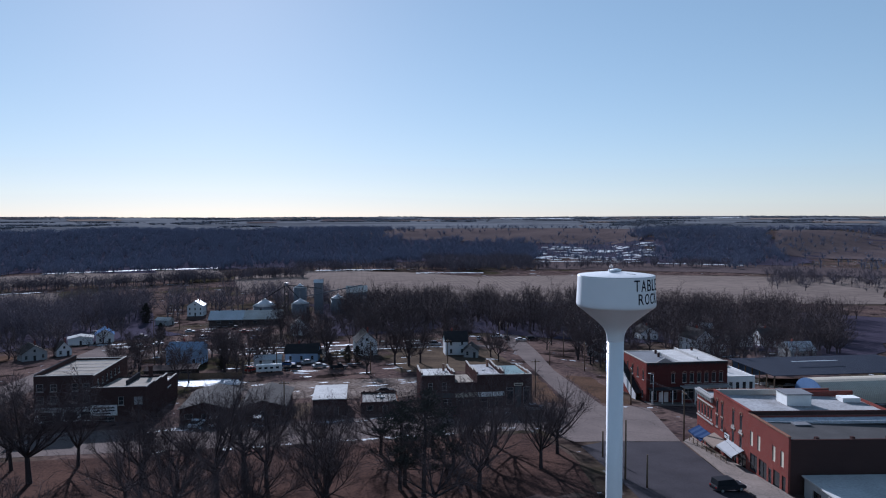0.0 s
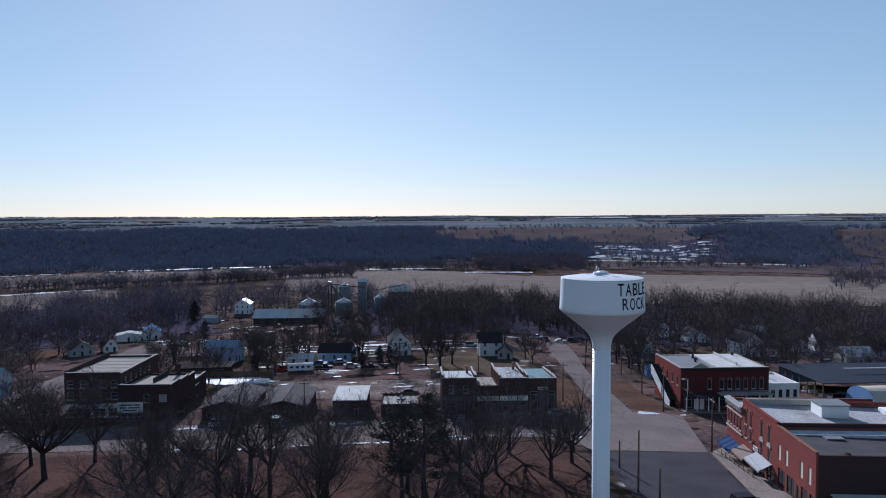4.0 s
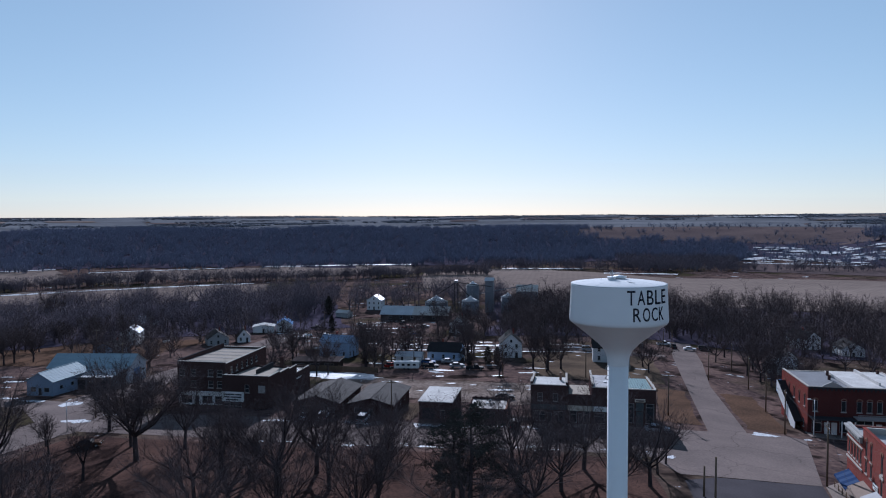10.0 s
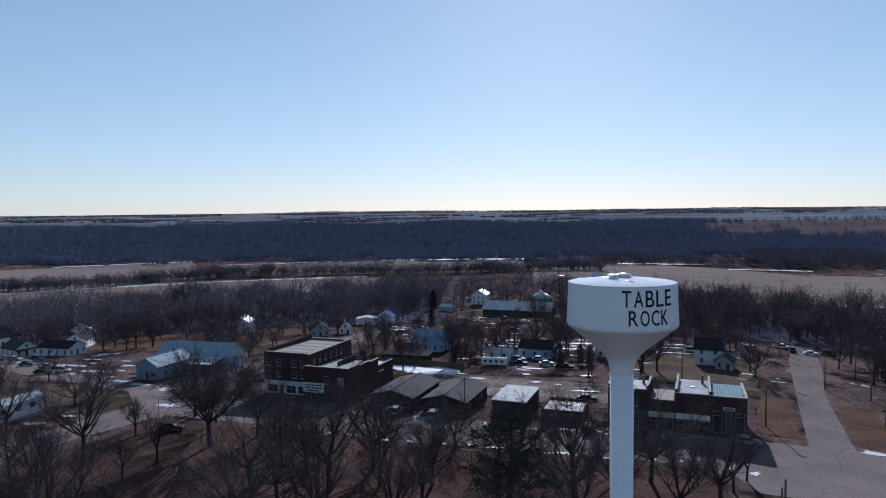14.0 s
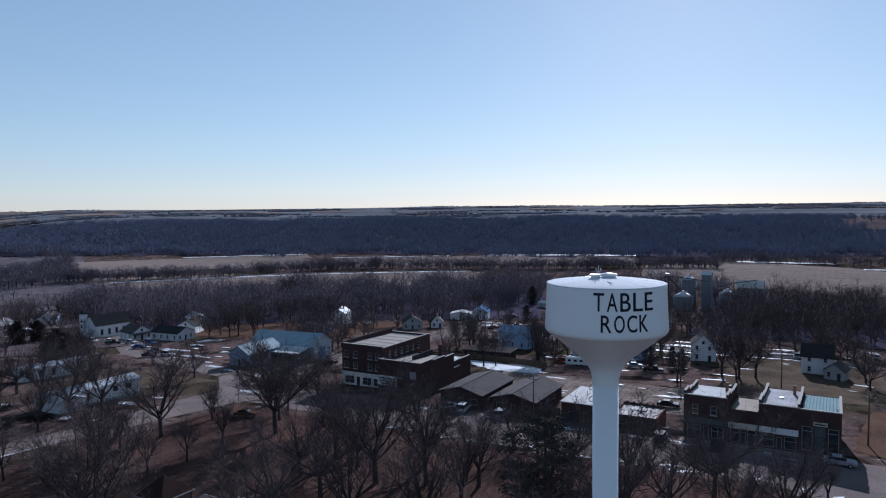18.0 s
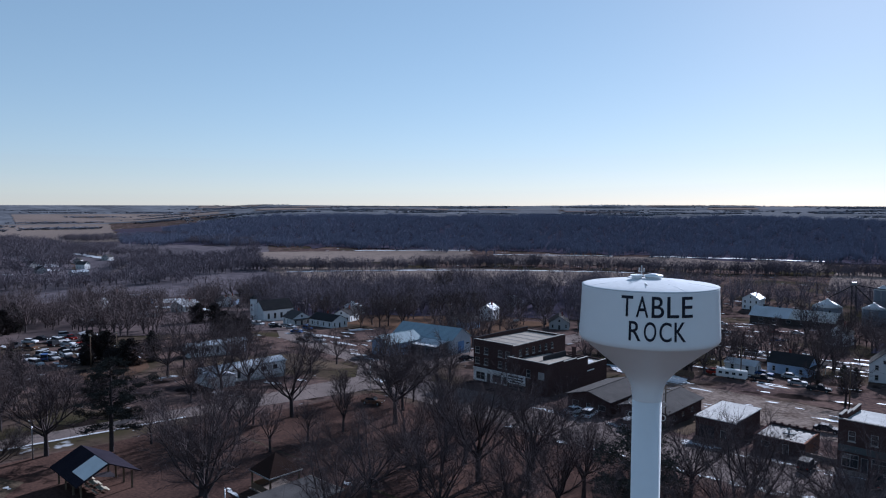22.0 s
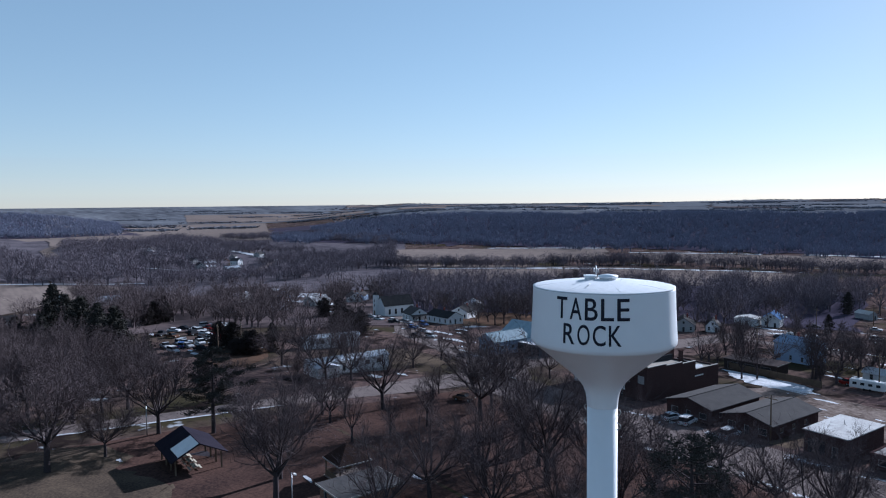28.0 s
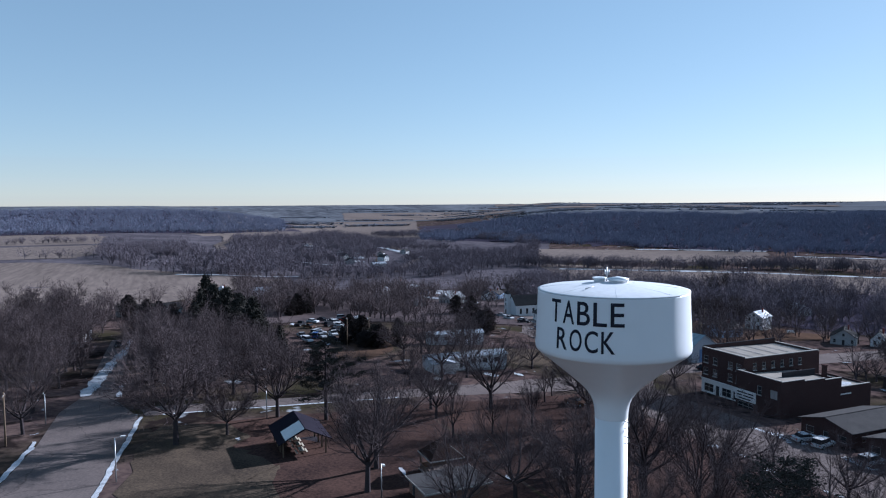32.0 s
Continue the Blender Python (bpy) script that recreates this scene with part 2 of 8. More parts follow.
SIDING_BLUE = banded(mat("blue_clapboard", (0.36, 0.46, 0.62), 0.7, (0.26, 0.34, 0.46), 0.4, 6.0, 0.0), "Z", 0.14, 0.5, 'SAW')
PAINT_WHITE = mat("white_paint", (0.74, 0.74, 0.72), 0.6, (0.58, 0.57, 0.55), 0.6, 9.0, 0.05)
PAINT_CREAM = mat("cream_paint", (0.58, 0.53, 0.43), 0.65, (0.42, 0.38, 0.31), 0.6, 9.0, 0.05)
PAINT_DARK = mat("dark_paint", (0.05, 0.05, 0.055), 0.5, (0.03, 0.03, 0.033), 0.8, 9.0, 0.05)
PAINT_GREEN = mat("dull_green_paint", (0.10, 0.115, 0.118), 0.6, (0.06, 0.07, 0.072), 0.8, 9.0, 0.05)
COPING = mat("stone_coping", (0.413, 0.390, 0.360), 0.8, (0.270, 0.247, 0.225), 0.7, 8.0, 0.1)
CONCRETE = mat("worn_concrete", (0.225, 0.188, 0.168), 0.8, (0.135, 0.113, 0.102), 0.22, 4.0, 0.1, spread=0.3, spec=0)
ROAD = mat("chip_sealed_road", (0.160, 0.130, 0.121), 0.8, (0.102, 0.085, 0.081), 0.12, 3.0, 0.1, spread=0.3, spec=0)
ASPHALT = mat("patched_asphalt", (0.050, 0.045, 0.052), 0.8, (0.032, 0.029, 0.034), 0.2, 5.0, 0.1, spread=0.28, spec=0.01)
GRAVEL = mat("pale_gravel", (0.185, 0.150, 0.132), 0.7, (0.075, 0.057, 0.049), 0.16, 1.2, 0.3, spread=0.2, spec=0)
SNOW = mat("old_snow", (0.522, 0.540, 0.576), 0.6, (0.270, 0.270, 0.279), 0.8, 5.0, 0.3, spread=0.3, spec=0.02)
WOOD = mat("weathered_wood", (0.17, 0.125, 0.09), 0.85, (0.10, 0.075, 0.055), 1.0, 12.0, 0.2)
BARK = mat("grey_brown_bark", (0.060, 0.050, 0.052), 0.95, (0.032, 0.027, 0.029), 1.2, 9.0, 0.4, random=0.25, spec=0)
TWIG = mat("bare_twigs", (0.094, 0.074, 0.075), 0.8, (0.054, 0.042, 0.043), 0.3, 5.0, 0.0, random=0.5, spec=0.01)
NEEDLE = mat("dark_needles", (0.052, 0.050, 0.044), 0.8, (0.028, 0.027, 0.025), 0.5, 5.0, 0.0)
CEDAR = mat("winter_cedar", (0.046, 0.038, 0.036), 0.8, (0.026, 0.022, 0.022), 0.5, 5.0, 0.0)
TANK_PAINT = mat("water_tower_white_enamel", (0.80, 0.81, 0.82), 0.36, (0.74, 0.75, 0.76), 0.25, 1.5, 0.0, spread=0.7, spec=0.4)
INK = mat("black_letter_paint", (0.03, 0.032, 0.045), 0.45, (0.025, 0.026, 0.035), 2.0, 9.0, 0.0)
STEEL = mat("galvanised_steel", (0.45, 0.46, 0.47), 0.4, (0.33, 0.33, 0.34), 1.0, 8.0, 0.05, metal=0.7)
RUBBER = mat("tyre_rubber", (0.03, 0.03, 0.03), 0.85, (0.02, 0.02, 0.02), 2.0, 9.0, 0.1)
# Blue-violet cast puts aerial haze into the colour of the far woods.
WOODS = mat("haze_tinted_bare_woods", (0.165, 0.174, 0.232), 0.95, (0.124, 0.131, 0.177), 0.008, 0.05, 0.0, spec=0)
# Paler and bluer again: distance haze is painted into the farthest groves.
WOODS_FAR = mat("hazed_far_groves", (0.19, 0.195, 0.225), 0.95, (0.14, 0.145, 0.17), 0.008, 0.05, 0.0)
# Haze over the valley is put in as a lighter mauve tone.
WOODS_PLAIN = mat("haze_toned_valley_trees", (0.148, 0.127, 0.144), 0.95, (0.094, 0.081, 0.093), 0.03, 0.3, 0.0)
PLAIN = mat("rough_valley_ground", (0.121, 0.105, 0.115), 0.95, (0.054, 0.048, 0.056), 0.012, 0.12, 0.1, spread=0.26, spec=0)
TRIM_DULL = mat("weathered_trim_paint", (0.36, 0.35, 0.34), 0.7, (0.24, 0.23, 0.22), 0.8, 9.0, 0.05)
CAR_GLASS = mat("dusty_car_glass", (0.025, 0.028, 0.033), 0.5, (0.018, 0.02, 0.024), 0.6, 2.0, 0.0, spec=0.01)
# The blue-grey carries painted distance haze as well as thin snow.
PLATEAU = mat("hazed_snowy_farmland", (0.15, 0.155, 0.17), 0.95, (0.06, 0.062, 0.072), 0.004, 0.03, 0.0, spread=0.25, stretch=(0.4, 1.0, 1.0))
STUBBLE = mat("corn_stubble_field", (0.206, 0.165, 0.145), 0.95, (0.112, 0.090, 0.081), 0.006, 0.4, 0.1, spread=0.3, stretch=(0.237, 0.949, 0.949), spec=0)
STUBBLE_ROWS = mat("combed_stubble_field", (0.205, 0.163, 0.142), 0.95, (0.120, 0.096, 0.085), 0.02, 0.25, 0.1, spread=0.3, stretch=(0.139, 1.158, 1.158), spec=0)
PASTURE = mat("dry_pasture", (0.112, 0.086, 0.083), 0.95, (0.058, 0.046, 0.049), 0.01, 0.2, 0.1, spread=0.3, spec=0)
# Darkened to the tone of the bare woods, so no pale earth shows between.
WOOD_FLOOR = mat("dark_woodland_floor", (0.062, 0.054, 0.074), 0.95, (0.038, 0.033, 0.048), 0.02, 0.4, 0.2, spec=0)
banded(STUBBLE_ROWS, "X", 4.5, 0.3)
banded(STUBBLE, "X", 5.0, 0.12)
GRASS_GREEN = mat("dull_winter_grass", (0.104, 0.078, 0.057), 0.95, (0.046, 0.036, 0.030), 0.15, 3.0, 0.2, spread=0.26, spec=0)
LAWN_DRY = mat("dry_red_brown_lawn", (0.105, 0.064, 0.045), 0.95, (0.050, 0.034, 0.026), 0.12, 2.5, 0.3, spread=0.26, spec=0)
LEAF_LITTER = mat("leaf_littered_lawn", (0.082, 0.049, 0.040), 0.95, (0.031, 0.021, 0.020), 0.12, 2.5, 0.3, spread=0.24, spec=0)


def ground_mat():
    """Dry grass, bare earth and leaf litter in drifting patches, with crusts of old snow left in the hollows."""
    m = mat("dry_winter_ground", (0.118, 0.081, 0.070), 0.95, (0.042, 0.030, 0.031), 0.06, 0.8, 0.25, spread=0.24)
    nt = m.node_tree
    n, li = nt.nodes, nt.links
    b = n["Principled BSDF"]
    last = b.inputs["Base Color"].links[0].from_socket
    tc = n.new("ShaderNodeTexCoord")
    for scale, lo, hi, col in ((0.022, 0.5, 0.62, (0.04, 0.034, 0.021)), (0.13, 0.55, 0.62, (0.02, 0.015, 0.014)), (0.09, 0.665, 0.70, (0.30, 0.31, 0.33)), (0.55, 0.70, 0.73, (0.27, 0.27, 0.29))):
        nz, rp, mx = n.new("ShaderNodeTexNoise"), n.new("ShaderNodeMapRange"), n.new("ShaderNodeMix")
        nz.inputs["Scale"].default_value, nz.inputs["Detail"].default_value = scale, 6.0
        li.new(tc.outputs["Object"], nz.inputs["Vector"])
        rp.inputs["From Min"].default_value, rp.inputs["From Max"].default_value = lo, hi
        li.new(nz.outputs["Fac"], rp.inputs["Value"])
        mx.data_type = 'RGBA'
        mx.inputs["B"].default_value = (*col, 1)
        li.new(rp.outputs[0], mx.inputs["Factor"])
        li.new(last, mx.inputs["A"])
        last = mx.outputs["Result"]
    li.new(last, b.inputs["Base Color"])
    return m


GROUND = ground_mat()
cracked(ROAD, 0.075, 0.2, 0.42)
cracked(ASPHALT, 0.12, 0.16, 0.4)
cracked(CONCRETE, 0.35, 0.1, 0.4)


# ---- helpers for building ----
def smooth(u):
    u = min(1.0, max(0.0, u))
    return u * u * (3 - 2 * u)


def far_edge(a):
    """Where the wooded bluff begins, by the bearing left of +y."""
    pts = ((-70, 1250), (-40, 1180), (-33.5, 860), (-23, 850), (-20, 960), (-8, 900), (5, 800), (20, 770), (50, 900), (60, 1000), (71, 1120), (180, 1150))
    for (a0, r0), (a1, r1) in zip(pts, pts[1:]):
        if a <= a1:
            u = max(0.0, (a - a0) / (a1 - a0))
            return r0 * (1 - u) + r1 * u
    return 1100.0


def table(pts, v):
    for (a0, r0), (a1, r1) in zip(pts, pts[1:]):
        if v <= a1:
            u = min(1.0, max(0.0, (v - a0) / (a1 - a0)))
            return r0 * (1 - u) + r1 * u
    return pts[-1][1]


LEVEL = ((-460, -16), (-300, -7.0), (-200, -2.8), (-120, -0.8), (-90, 0.1), (-30, 0.9), (0, 1.75), (10, 1.75), (24, 0.75), (45, -0.7), (70, -2.0), (110, -3.4), (400, -14))
FALL = ((-90, 0.053), (-40, 0.058), (10, 0.083), (60, 0.089))


def ground_z(x, y):
    """Height of the land: a town slope, a flat river valley, then bluffs and rolling plateau."""
    z = sum(table(LEVEL, x + k) for k in (-9, -3, 3, 9)) / 4
    f = table(FALL, x)
    z += -0.058 * (y - 88) if y > 88 else f * (88 - max(y, 25)) + (0.5 * f * (25 - max(y, -90)) if y < 25 else 0)
    r, a = math.hypot(x, y), math.degrees(math.atan2(-x, y))
    floor_z = -14.5
    z = max(z, floor_z) if z > floor_z + 1 else floor_z + math.exp(min(0.0, z - floor_z - 1))
    if r < 650:
        return z
    e = far_edge(a)
    hill = 30 * smooth((r - e) / 520) + 27 * smooth((r - e - 350) / 3300)
    hill += (2.5 * math.sin(x * 0.0031 + 1.3) + 2.2 * math.sin(y * 0.0027 + x * 0.0011)) * smooth((r - e - 300) / 900)
    hill *= 1 - smooth((a - 57) / 14.0) if a > 0 else 1.0
    ridge = 41 * smooth((r - 1500) / 900) * smooth((a - 79) / 9.0)
    gap = 56 * smooth((r - 2600) / 1900) * (smooth((a - 57) / 5.0) if a > 0 else 0)
    back = max(hill, ridge, gap)
    return z + back


def link(name, bm, material, parent=None, label="", where=None):
    me = bpy.data.meshes.new(name)
    bm.normal_update()
    bm.to_mesh(me)
    bm.free()
    for mm in (material if isinstance(material, (list, tuple)) else [material]):
        me.materials.append(mm)
    ob = new(name, me)
    if parent is not None:
        ob.parent = parent
    if where is not None:
        ob.matrix_basis = where
    if label:
        ob["label"] = label
    return ob


def part(name, bm, material, parent, label=""):
    return link(name, bm, material, parent, label)


def raw(name, verts, faces, material, parent=None, label="", smooth_faces=False):
    me = bpy.data.meshes.new(name)
    me.from_pydata(verts, [], faces)
    me.materials.append(material)
    if smooth_faces:
        me.polygons.foreach_set("use_smooth", [True] * len(me.polygons))
    ob = new(name, me)
    if parent is not None:
        ob.parent = parent
    if label:
        ob["label"] = label
    return ob


def thing(name, m, label, category, group="", kind=""):
    ob = new(name)
    ob.empty_display_size = 0.5
    ob.matrix_basis = m
    return tagged(ob, label, category, group, kind)


def box(bm, x0, x1, y0, y1, z0, z1, slot=0):
    vs = [bm.verts.new(c) for c in ((x0, y0, z0), (x1, y0, z0), (x1, y1, z0), (x0, y1, z0), (x0, y0, z1), (x1, y0, z1), (x1, y1, z1), (x0, y1, z1))]
    out = []
    for q in ((3, 2, 1, 0), (4, 5, 6, 7), (0, 1, 5, 4), (1, 2, 6, 5), (2, 3, 7, 6), (3, 0, 4, 7)):
        f = bm.faces.new([vs[i] for i in q])
        f.material_index = slot
        out.append(f)
    return vs


def boxes(*bs):
    bm = bmesh.new()
    for b in bs:
        box(bm, *b)
    return bm


def prism(bm, pts, z0, z1):
    """An upright prism over a polygon in plan, counter-clockwise."""
    lo, hi = [bm.verts.new((x, y, z0)) for x, y in pts], [bm.verts.new((x, y, z1)) for x, y in pts]
    bm.faces.new(hi)
    bm.faces.new(lo[::-1])
    for i in range(len(pts)):
        j = (i + 1) % len(pts)
        bm.faces.new((lo[i], lo[j], hi[j], hi[i]))


def extrude_profile(bm, pts, y0, y1, swap=False):
    """A solid from a closed profile in x and z, drawn out along y (or along x, with swap)."""
    mk = (lambda u, w, v: (v, u, w)) if swap else (lambda u, w, v: (u, v, w))
    a, b = [bm.verts.new(mk(u, w, y0)) for u, w in pts], [bm.verts.new(mk(u, w, y1)) for u, w in pts]
    bm.faces.new(a if not swap else a[::-1])
    bm.faces.new(b[::-1] if not swap else b)
    for i in range(len(pts)):
        j = (i + 1) % len(pts)
        q = (a[j], a[i], b[i], b[j])
        bm.faces.new(q if not swap else q[::-1])


def revolve(bm, prof, n=32, cx=0.0, cy=0.0, cap=True):
    rings = []
    for r, z in prof:
        rings.append([bm.verts.new((cx + r * math.cos(2 * math.pi * i / n), cy + r * math.sin(2 * math.pi * i / n), z)) for i in range(n)])
    for a, b in zip(rings, rings[1:]):
        for i in range(n):
            f = bm.faces.new((a[i], a[(i + 1) % n], b[(i + 1) % n], b[i]))
            f.smooth = True
    if cap:
        bm.faces.new(rings[0][::-1])
        bm.faces.new(rings[-1])


def tube(bm, p, q, r0, r1=None, n=6, cap=True):
    p, q = Vector(p), Vector(q)
    r1 = r0 if r1 is None else r1
    d = (q - p).normalized()
    u = d.orthogonal().normalized()
    v = d.cross(u)
    a = [bm.verts.new(p + (u * math.cos(2 * math.pi * i / n) + v * math.sin(2 * math.pi * i / n)) * r0) for i in range(n)]
    b = [bm.verts.new(q + (u * math.cos(2 * math.pi * i / n) + v * math.sin(2 * math.pi * i / n)) * r1) for i in range(n)]
    for i in range(n):
        f = bm.faces.new((a[i], a[(i + 1) % n], b[(i + 1) % n], b[i]))
        f.smooth = n > 5
    if cap:
        bm.faces.new(a[::-1])
        bm.faces.new(b)


def bent_rod(bm, pts, r, n=6):
    """One round rod through a row of points."""
    rings = []
    for k, p in enumerate(pts):
        d = (pts[min(k + 1, len(pts) - 1)] - pts[max(k - 1, 0)]).normalized()
        u = d.cross(Vector((0.3, -0.7, 0.64))).normalized()
        w = d.cross(u)
        rings.append([bm.verts.new(p + (u * math.cos(2 * math.pi * i / n) + w * math.sin(2 * math.pi * i / n)) * r) for i in range(n)])
    for a, b in zip(rings, rings[1:]):
        for i in range(n):
            bm.faces.new((a[i], a[(i + 1) % n], b[(i + 1) % n], b[i])).smooth = True
    bm.faces.new(rings[0][::-1])
    bm.faces.new(rings[-1])


# ---- the land ----
def axis_lines(lo, hi, step, out, grow):
    vals = list(np.arange(lo, hi + 0.1, step))
    s, v = step, lo
    while v > -out:
        s = min(s * grow, 150)
        v -= s
        vals.insert(0, max(v, -out))
    s, v = step, hi
    while v < out:
        s = min(s * grow, 150)
        v += s
        vals.append(min(v, out))
    return vals


gx, gy = axis_lines(-300, 140, 5.0, 4850, 1.11), axis_lines(-110, 330, 5.0, 4850, 1.11)
gv = [(x, y, ground_z(x, y)) for y in gy for x in gx]
nx = len(gx)
gf = [(j * nx + i, j * nx + i + 1, (j + 1) * nx + i + 1, (j + 1) * nx + i) for j in range(len(gy) - 1) for i in range(nx - 1)]
land = raw("ground", gv, gf, GROUND, smooth_faces=True)
tagged(land, "brown winter grass and bare earth sloping to a valley", "ground", kind="structure")


def drape(name, pts, material, lift=0.06, step=4.0, label="", category="road", kind="structure", thick=0.0, ragged=0.0):
    """A sheet over the land inside a polygon in plan, cut into small pieces so that it follows the slope."""
    bm = bmesh.new()
    vs = [bm.verts.new((x, y, 0)) for x, y in pts]
    bm.faces.new(vs)
    xs, ys = [p[0] for p in pts], [p[1] for p in pts]
    for k, (lo, hi) in enumerate(((min(xs), max(xs)), (min(ys), max(ys)))):
        v = lo + step
        while v < hi - 0.01:
            co, no = ((v, 0, 0), (1, 0, 0)) if k == 0 else ((0, v, 0), (0, 1, 0))
            bmesh.ops.bisect_plane(bm, geom=bm.verts[:] + bm.edges[:] + bm.faces[:], plane_co=co, plane_no=no)
            v += step
    if ragged:
        edge = [v for v in bm.verts if v.is_boundary]
        for v in edge:
            v.co.x += ragged * noise.noise((v.co.x * 0.31, v.co.y * 0.31, 3.1))
            v.co.y += ragged * noise.noise((v.co.x * 0.31, v.co.y * 0.31, 8.7))
            v.co.x += 0.6 * ragged * noise.noise((v.co.x * 1.9, v.co.y * 1.9, 1.7))
            v.co.y += 0.6 * ragged * noise.noise((v.co.x * 1.9, v.co.y * 1.9, 5.3))
    if thick:
        ret = bmesh.ops.extrude_face_region(bm, geom=bm.faces[:])
        top = [g for g in ret["geom"] if isinstance(g, bmesh.types.BMVert)]
        tops = set(top)
        for v in bm.verts:
            v.co.z = ground_z(v.co.x, v.co.y) + (lift + thick if v in tops else lift - 0.25)
    else:
        for v in bm.verts:
            v.co.z = ground_z(v.co.x, v.co.y) + lift
    bmesh.ops.recalc_face_normals(bm, faces=bm.faces[:])
    if not thick:
        for f in bm.faces:
            if f.normal.z < 0:
                f.normal_flip()
    ob = link(name, bm, material)
    return tagged(ob, label, category, kind=kind)


def rect(x0, x1, y0, y1):
    return [(x0, y0), (x1, y0), (x1, y1), (x0, y1)]


# streets
drape("road_plaza", [(13.5, 53), (33.8, 55.2), (42, 88), (38.4, 90), (31.4, 88.6), (23.7, 86.2), (15.2, 84), (12.8, 80), (8, 66)], ROAD, 0.05, label="wide worn pale road at a street crossing")
drape("road_north", [(23.7, 86.2), (31.4, 88.6), (34.5, 140), (40.9, 186), (46, 240), (38, 240), (32.5, 192), (28.3, 143)], ROAD, 0.05, label="straight worn pale street running between dry lawns")
drape("road_lot", [(12.0, 6), (26.5, 6), (29.6, 31), (33.8, 55.1), (18.4, 53.1), (13.6, 50)], ASPHALT, 0.05, label="dark patched asphalt parking lot")
drape("road_main", [(-98, 66), (13, 62), (13, 80.5), (-60, 82.5), (-98, 82)], ROAD, 0.05, label="pale worn street in front of shops with melting snow")
drape("road_crossing", [(-112, 56), (-98, 64), (-98, 84), (-109, 92), (-122, 92), (-126, 84), (-112.5, 72)], ROAD, 0.07, label="worn pale road crossing with dirty verges")
drape("road_west", [(-113.5, -24), (-106.5, -23), (-104, 4), (-102.2, 30), (-99, 64), (-112, 62), (-110.5, 45), (-109.5, 30), (-110.5, 4)], ROAD, 0.05, label="pale worn street along the park")
drape("road_south", [(-56, -33), (-68, -28), (-105.5, -24), (-119.7, -28.2), (-200, -28.2), (-200, -33.5), (-125.4, -34.9), (-114.3, -37.5), (-94.2, -38.2), (-78.9, -39.8), (-62, -43)], ROAD, 0.06, label="pale street with cracked surface and snowy kerb")
drape("road_far_west", [(-126, 84), (-122, 92), (-180, 106), (-260, 150), (-262, 142), (-184, 97)], ROAD, 0.06, label="pale street running towards the church")
drape("road_cross_north", [(-122, 92), (-109, 92), (-112, 150), (-118, 240), (-130, 240), (-124, 150)], ROAD, 0.05, label="pale street past the brick hotel")
drape("road_back", [(-118, 196), (30, 190), (30, 196), (-118, 203)], ROAD, 0.06, label="narrow pale street between far houses")
drape("road_yard", [(-66, 113), (-20, 101), (12, 104), (14, 124), (-20, 128), (-66, 131)], GRAVEL, 0.05, label="rutted pale gravel yard with meltwater", category="yard", ragged=2.0)
drape("pavement_shops", [(27.2, 6), (32.6, 6), (37.4, 56), (38.0, 59), (34.2, 55), (29.8, 31)], CONCRETE, 0.04, thick=0.12, label="concrete pavement along the brick shops", category="pavement")
drape("pavement_row", rect(-10.6, 15.0, 80.6, 83.3), CONCRETE, 0.04, thick=0.12, label="concrete pavement in front of the shop row", category="pavement")
drape("pavement_opera", rect(44.0, 70, 91.5, 95.4), CONCRETE, 0.04, thick=0.12, label="concrete pavement under the brick porch", category="pavement")
# lawns and yards with a look of their own
drape("ground_lawn_east", [(33, 92), (40, 92), (42.5, 130), (35, 130)], LAWN_DRY, 0.05, label="dry red-brown lawn beside the street", category="lawn", ragged=1.2)
drape("ground_lawn_verge", [(15.5, 91), (23.6, 91), (25.6, 128), (19, 128)], LAWN_DRY, 0.05, label="dry red-brown verge beside the street", category="lawn", ragged=1.2)
drape("ground_park", [(-98, -22), (-45, -20), (2, -10), (10, 40), (9, 60), (-96, 63)], LEAF_LITTER, 0.03, 5.0, label="leaf-littered brown park lawn under bare trees", category="lawn", ragged=1.0)
drape("ground_park_green", [(-99, -21), (-80, -24), (-58, -26), (-54, -9), (-66, -5), (-78, -8), (-96, -10)], GRASS_GREEN, 0.05, label="dull olive patch of park lawn", category="lawn", ragged=3.0)
drape("ground_lawn_halls", [(-39, 84), (-34.5, 84), (-34.5, 100), (-39, 100)], GRASS_GREEN, 0.05, 2.0, label="strip of dull green grass between halls", category="lawn", ragged=0.5)
drape("ground_lawn_far", [(-12, 135), (22, 135), (24, 186), (-14, 186)], GRASS_GREEN, 0.05, 5.0, label="olive winter lawn behind the shop row", category="lawn", ragged=3.0)
drape("ground_lawn_church", [(-250, 130), (-150, 150), (-150, 215), (-270, 200)], LAWN_DRY, 0.08, 6.0, label="tan lawns around small houses", category="lawn", ragged=6.0)
drape("ground_lawn_tan", [(-144, 22.5), (-158, 24.5), (-172, 35), (-173, 46), (-158, 41.5), (-146, 31)], LAWN_DRY, 0.06, 3.0, label="tan lawn behind the mobile home", category="lawn", ragged=1.2)
drape("ground_lawn_west", [(-160, 62), (-128, 66), (-122, 80), (-150, 84)], GRASS_GREEN, 0.05, 4.0, label="olive lawn beside the mobile home", category="lawn", ragged=2.0)

# fields and the valley
def field(name, pts, material, label, lift=0.4, step=40.0, ragged=8.0):
    return drape(name, pts, material, lift, step, label, "field", ragged=ragged)


def polar(a, r):
    return (-r * math.sin(radians(a)), r * math.cos(radians(a)))


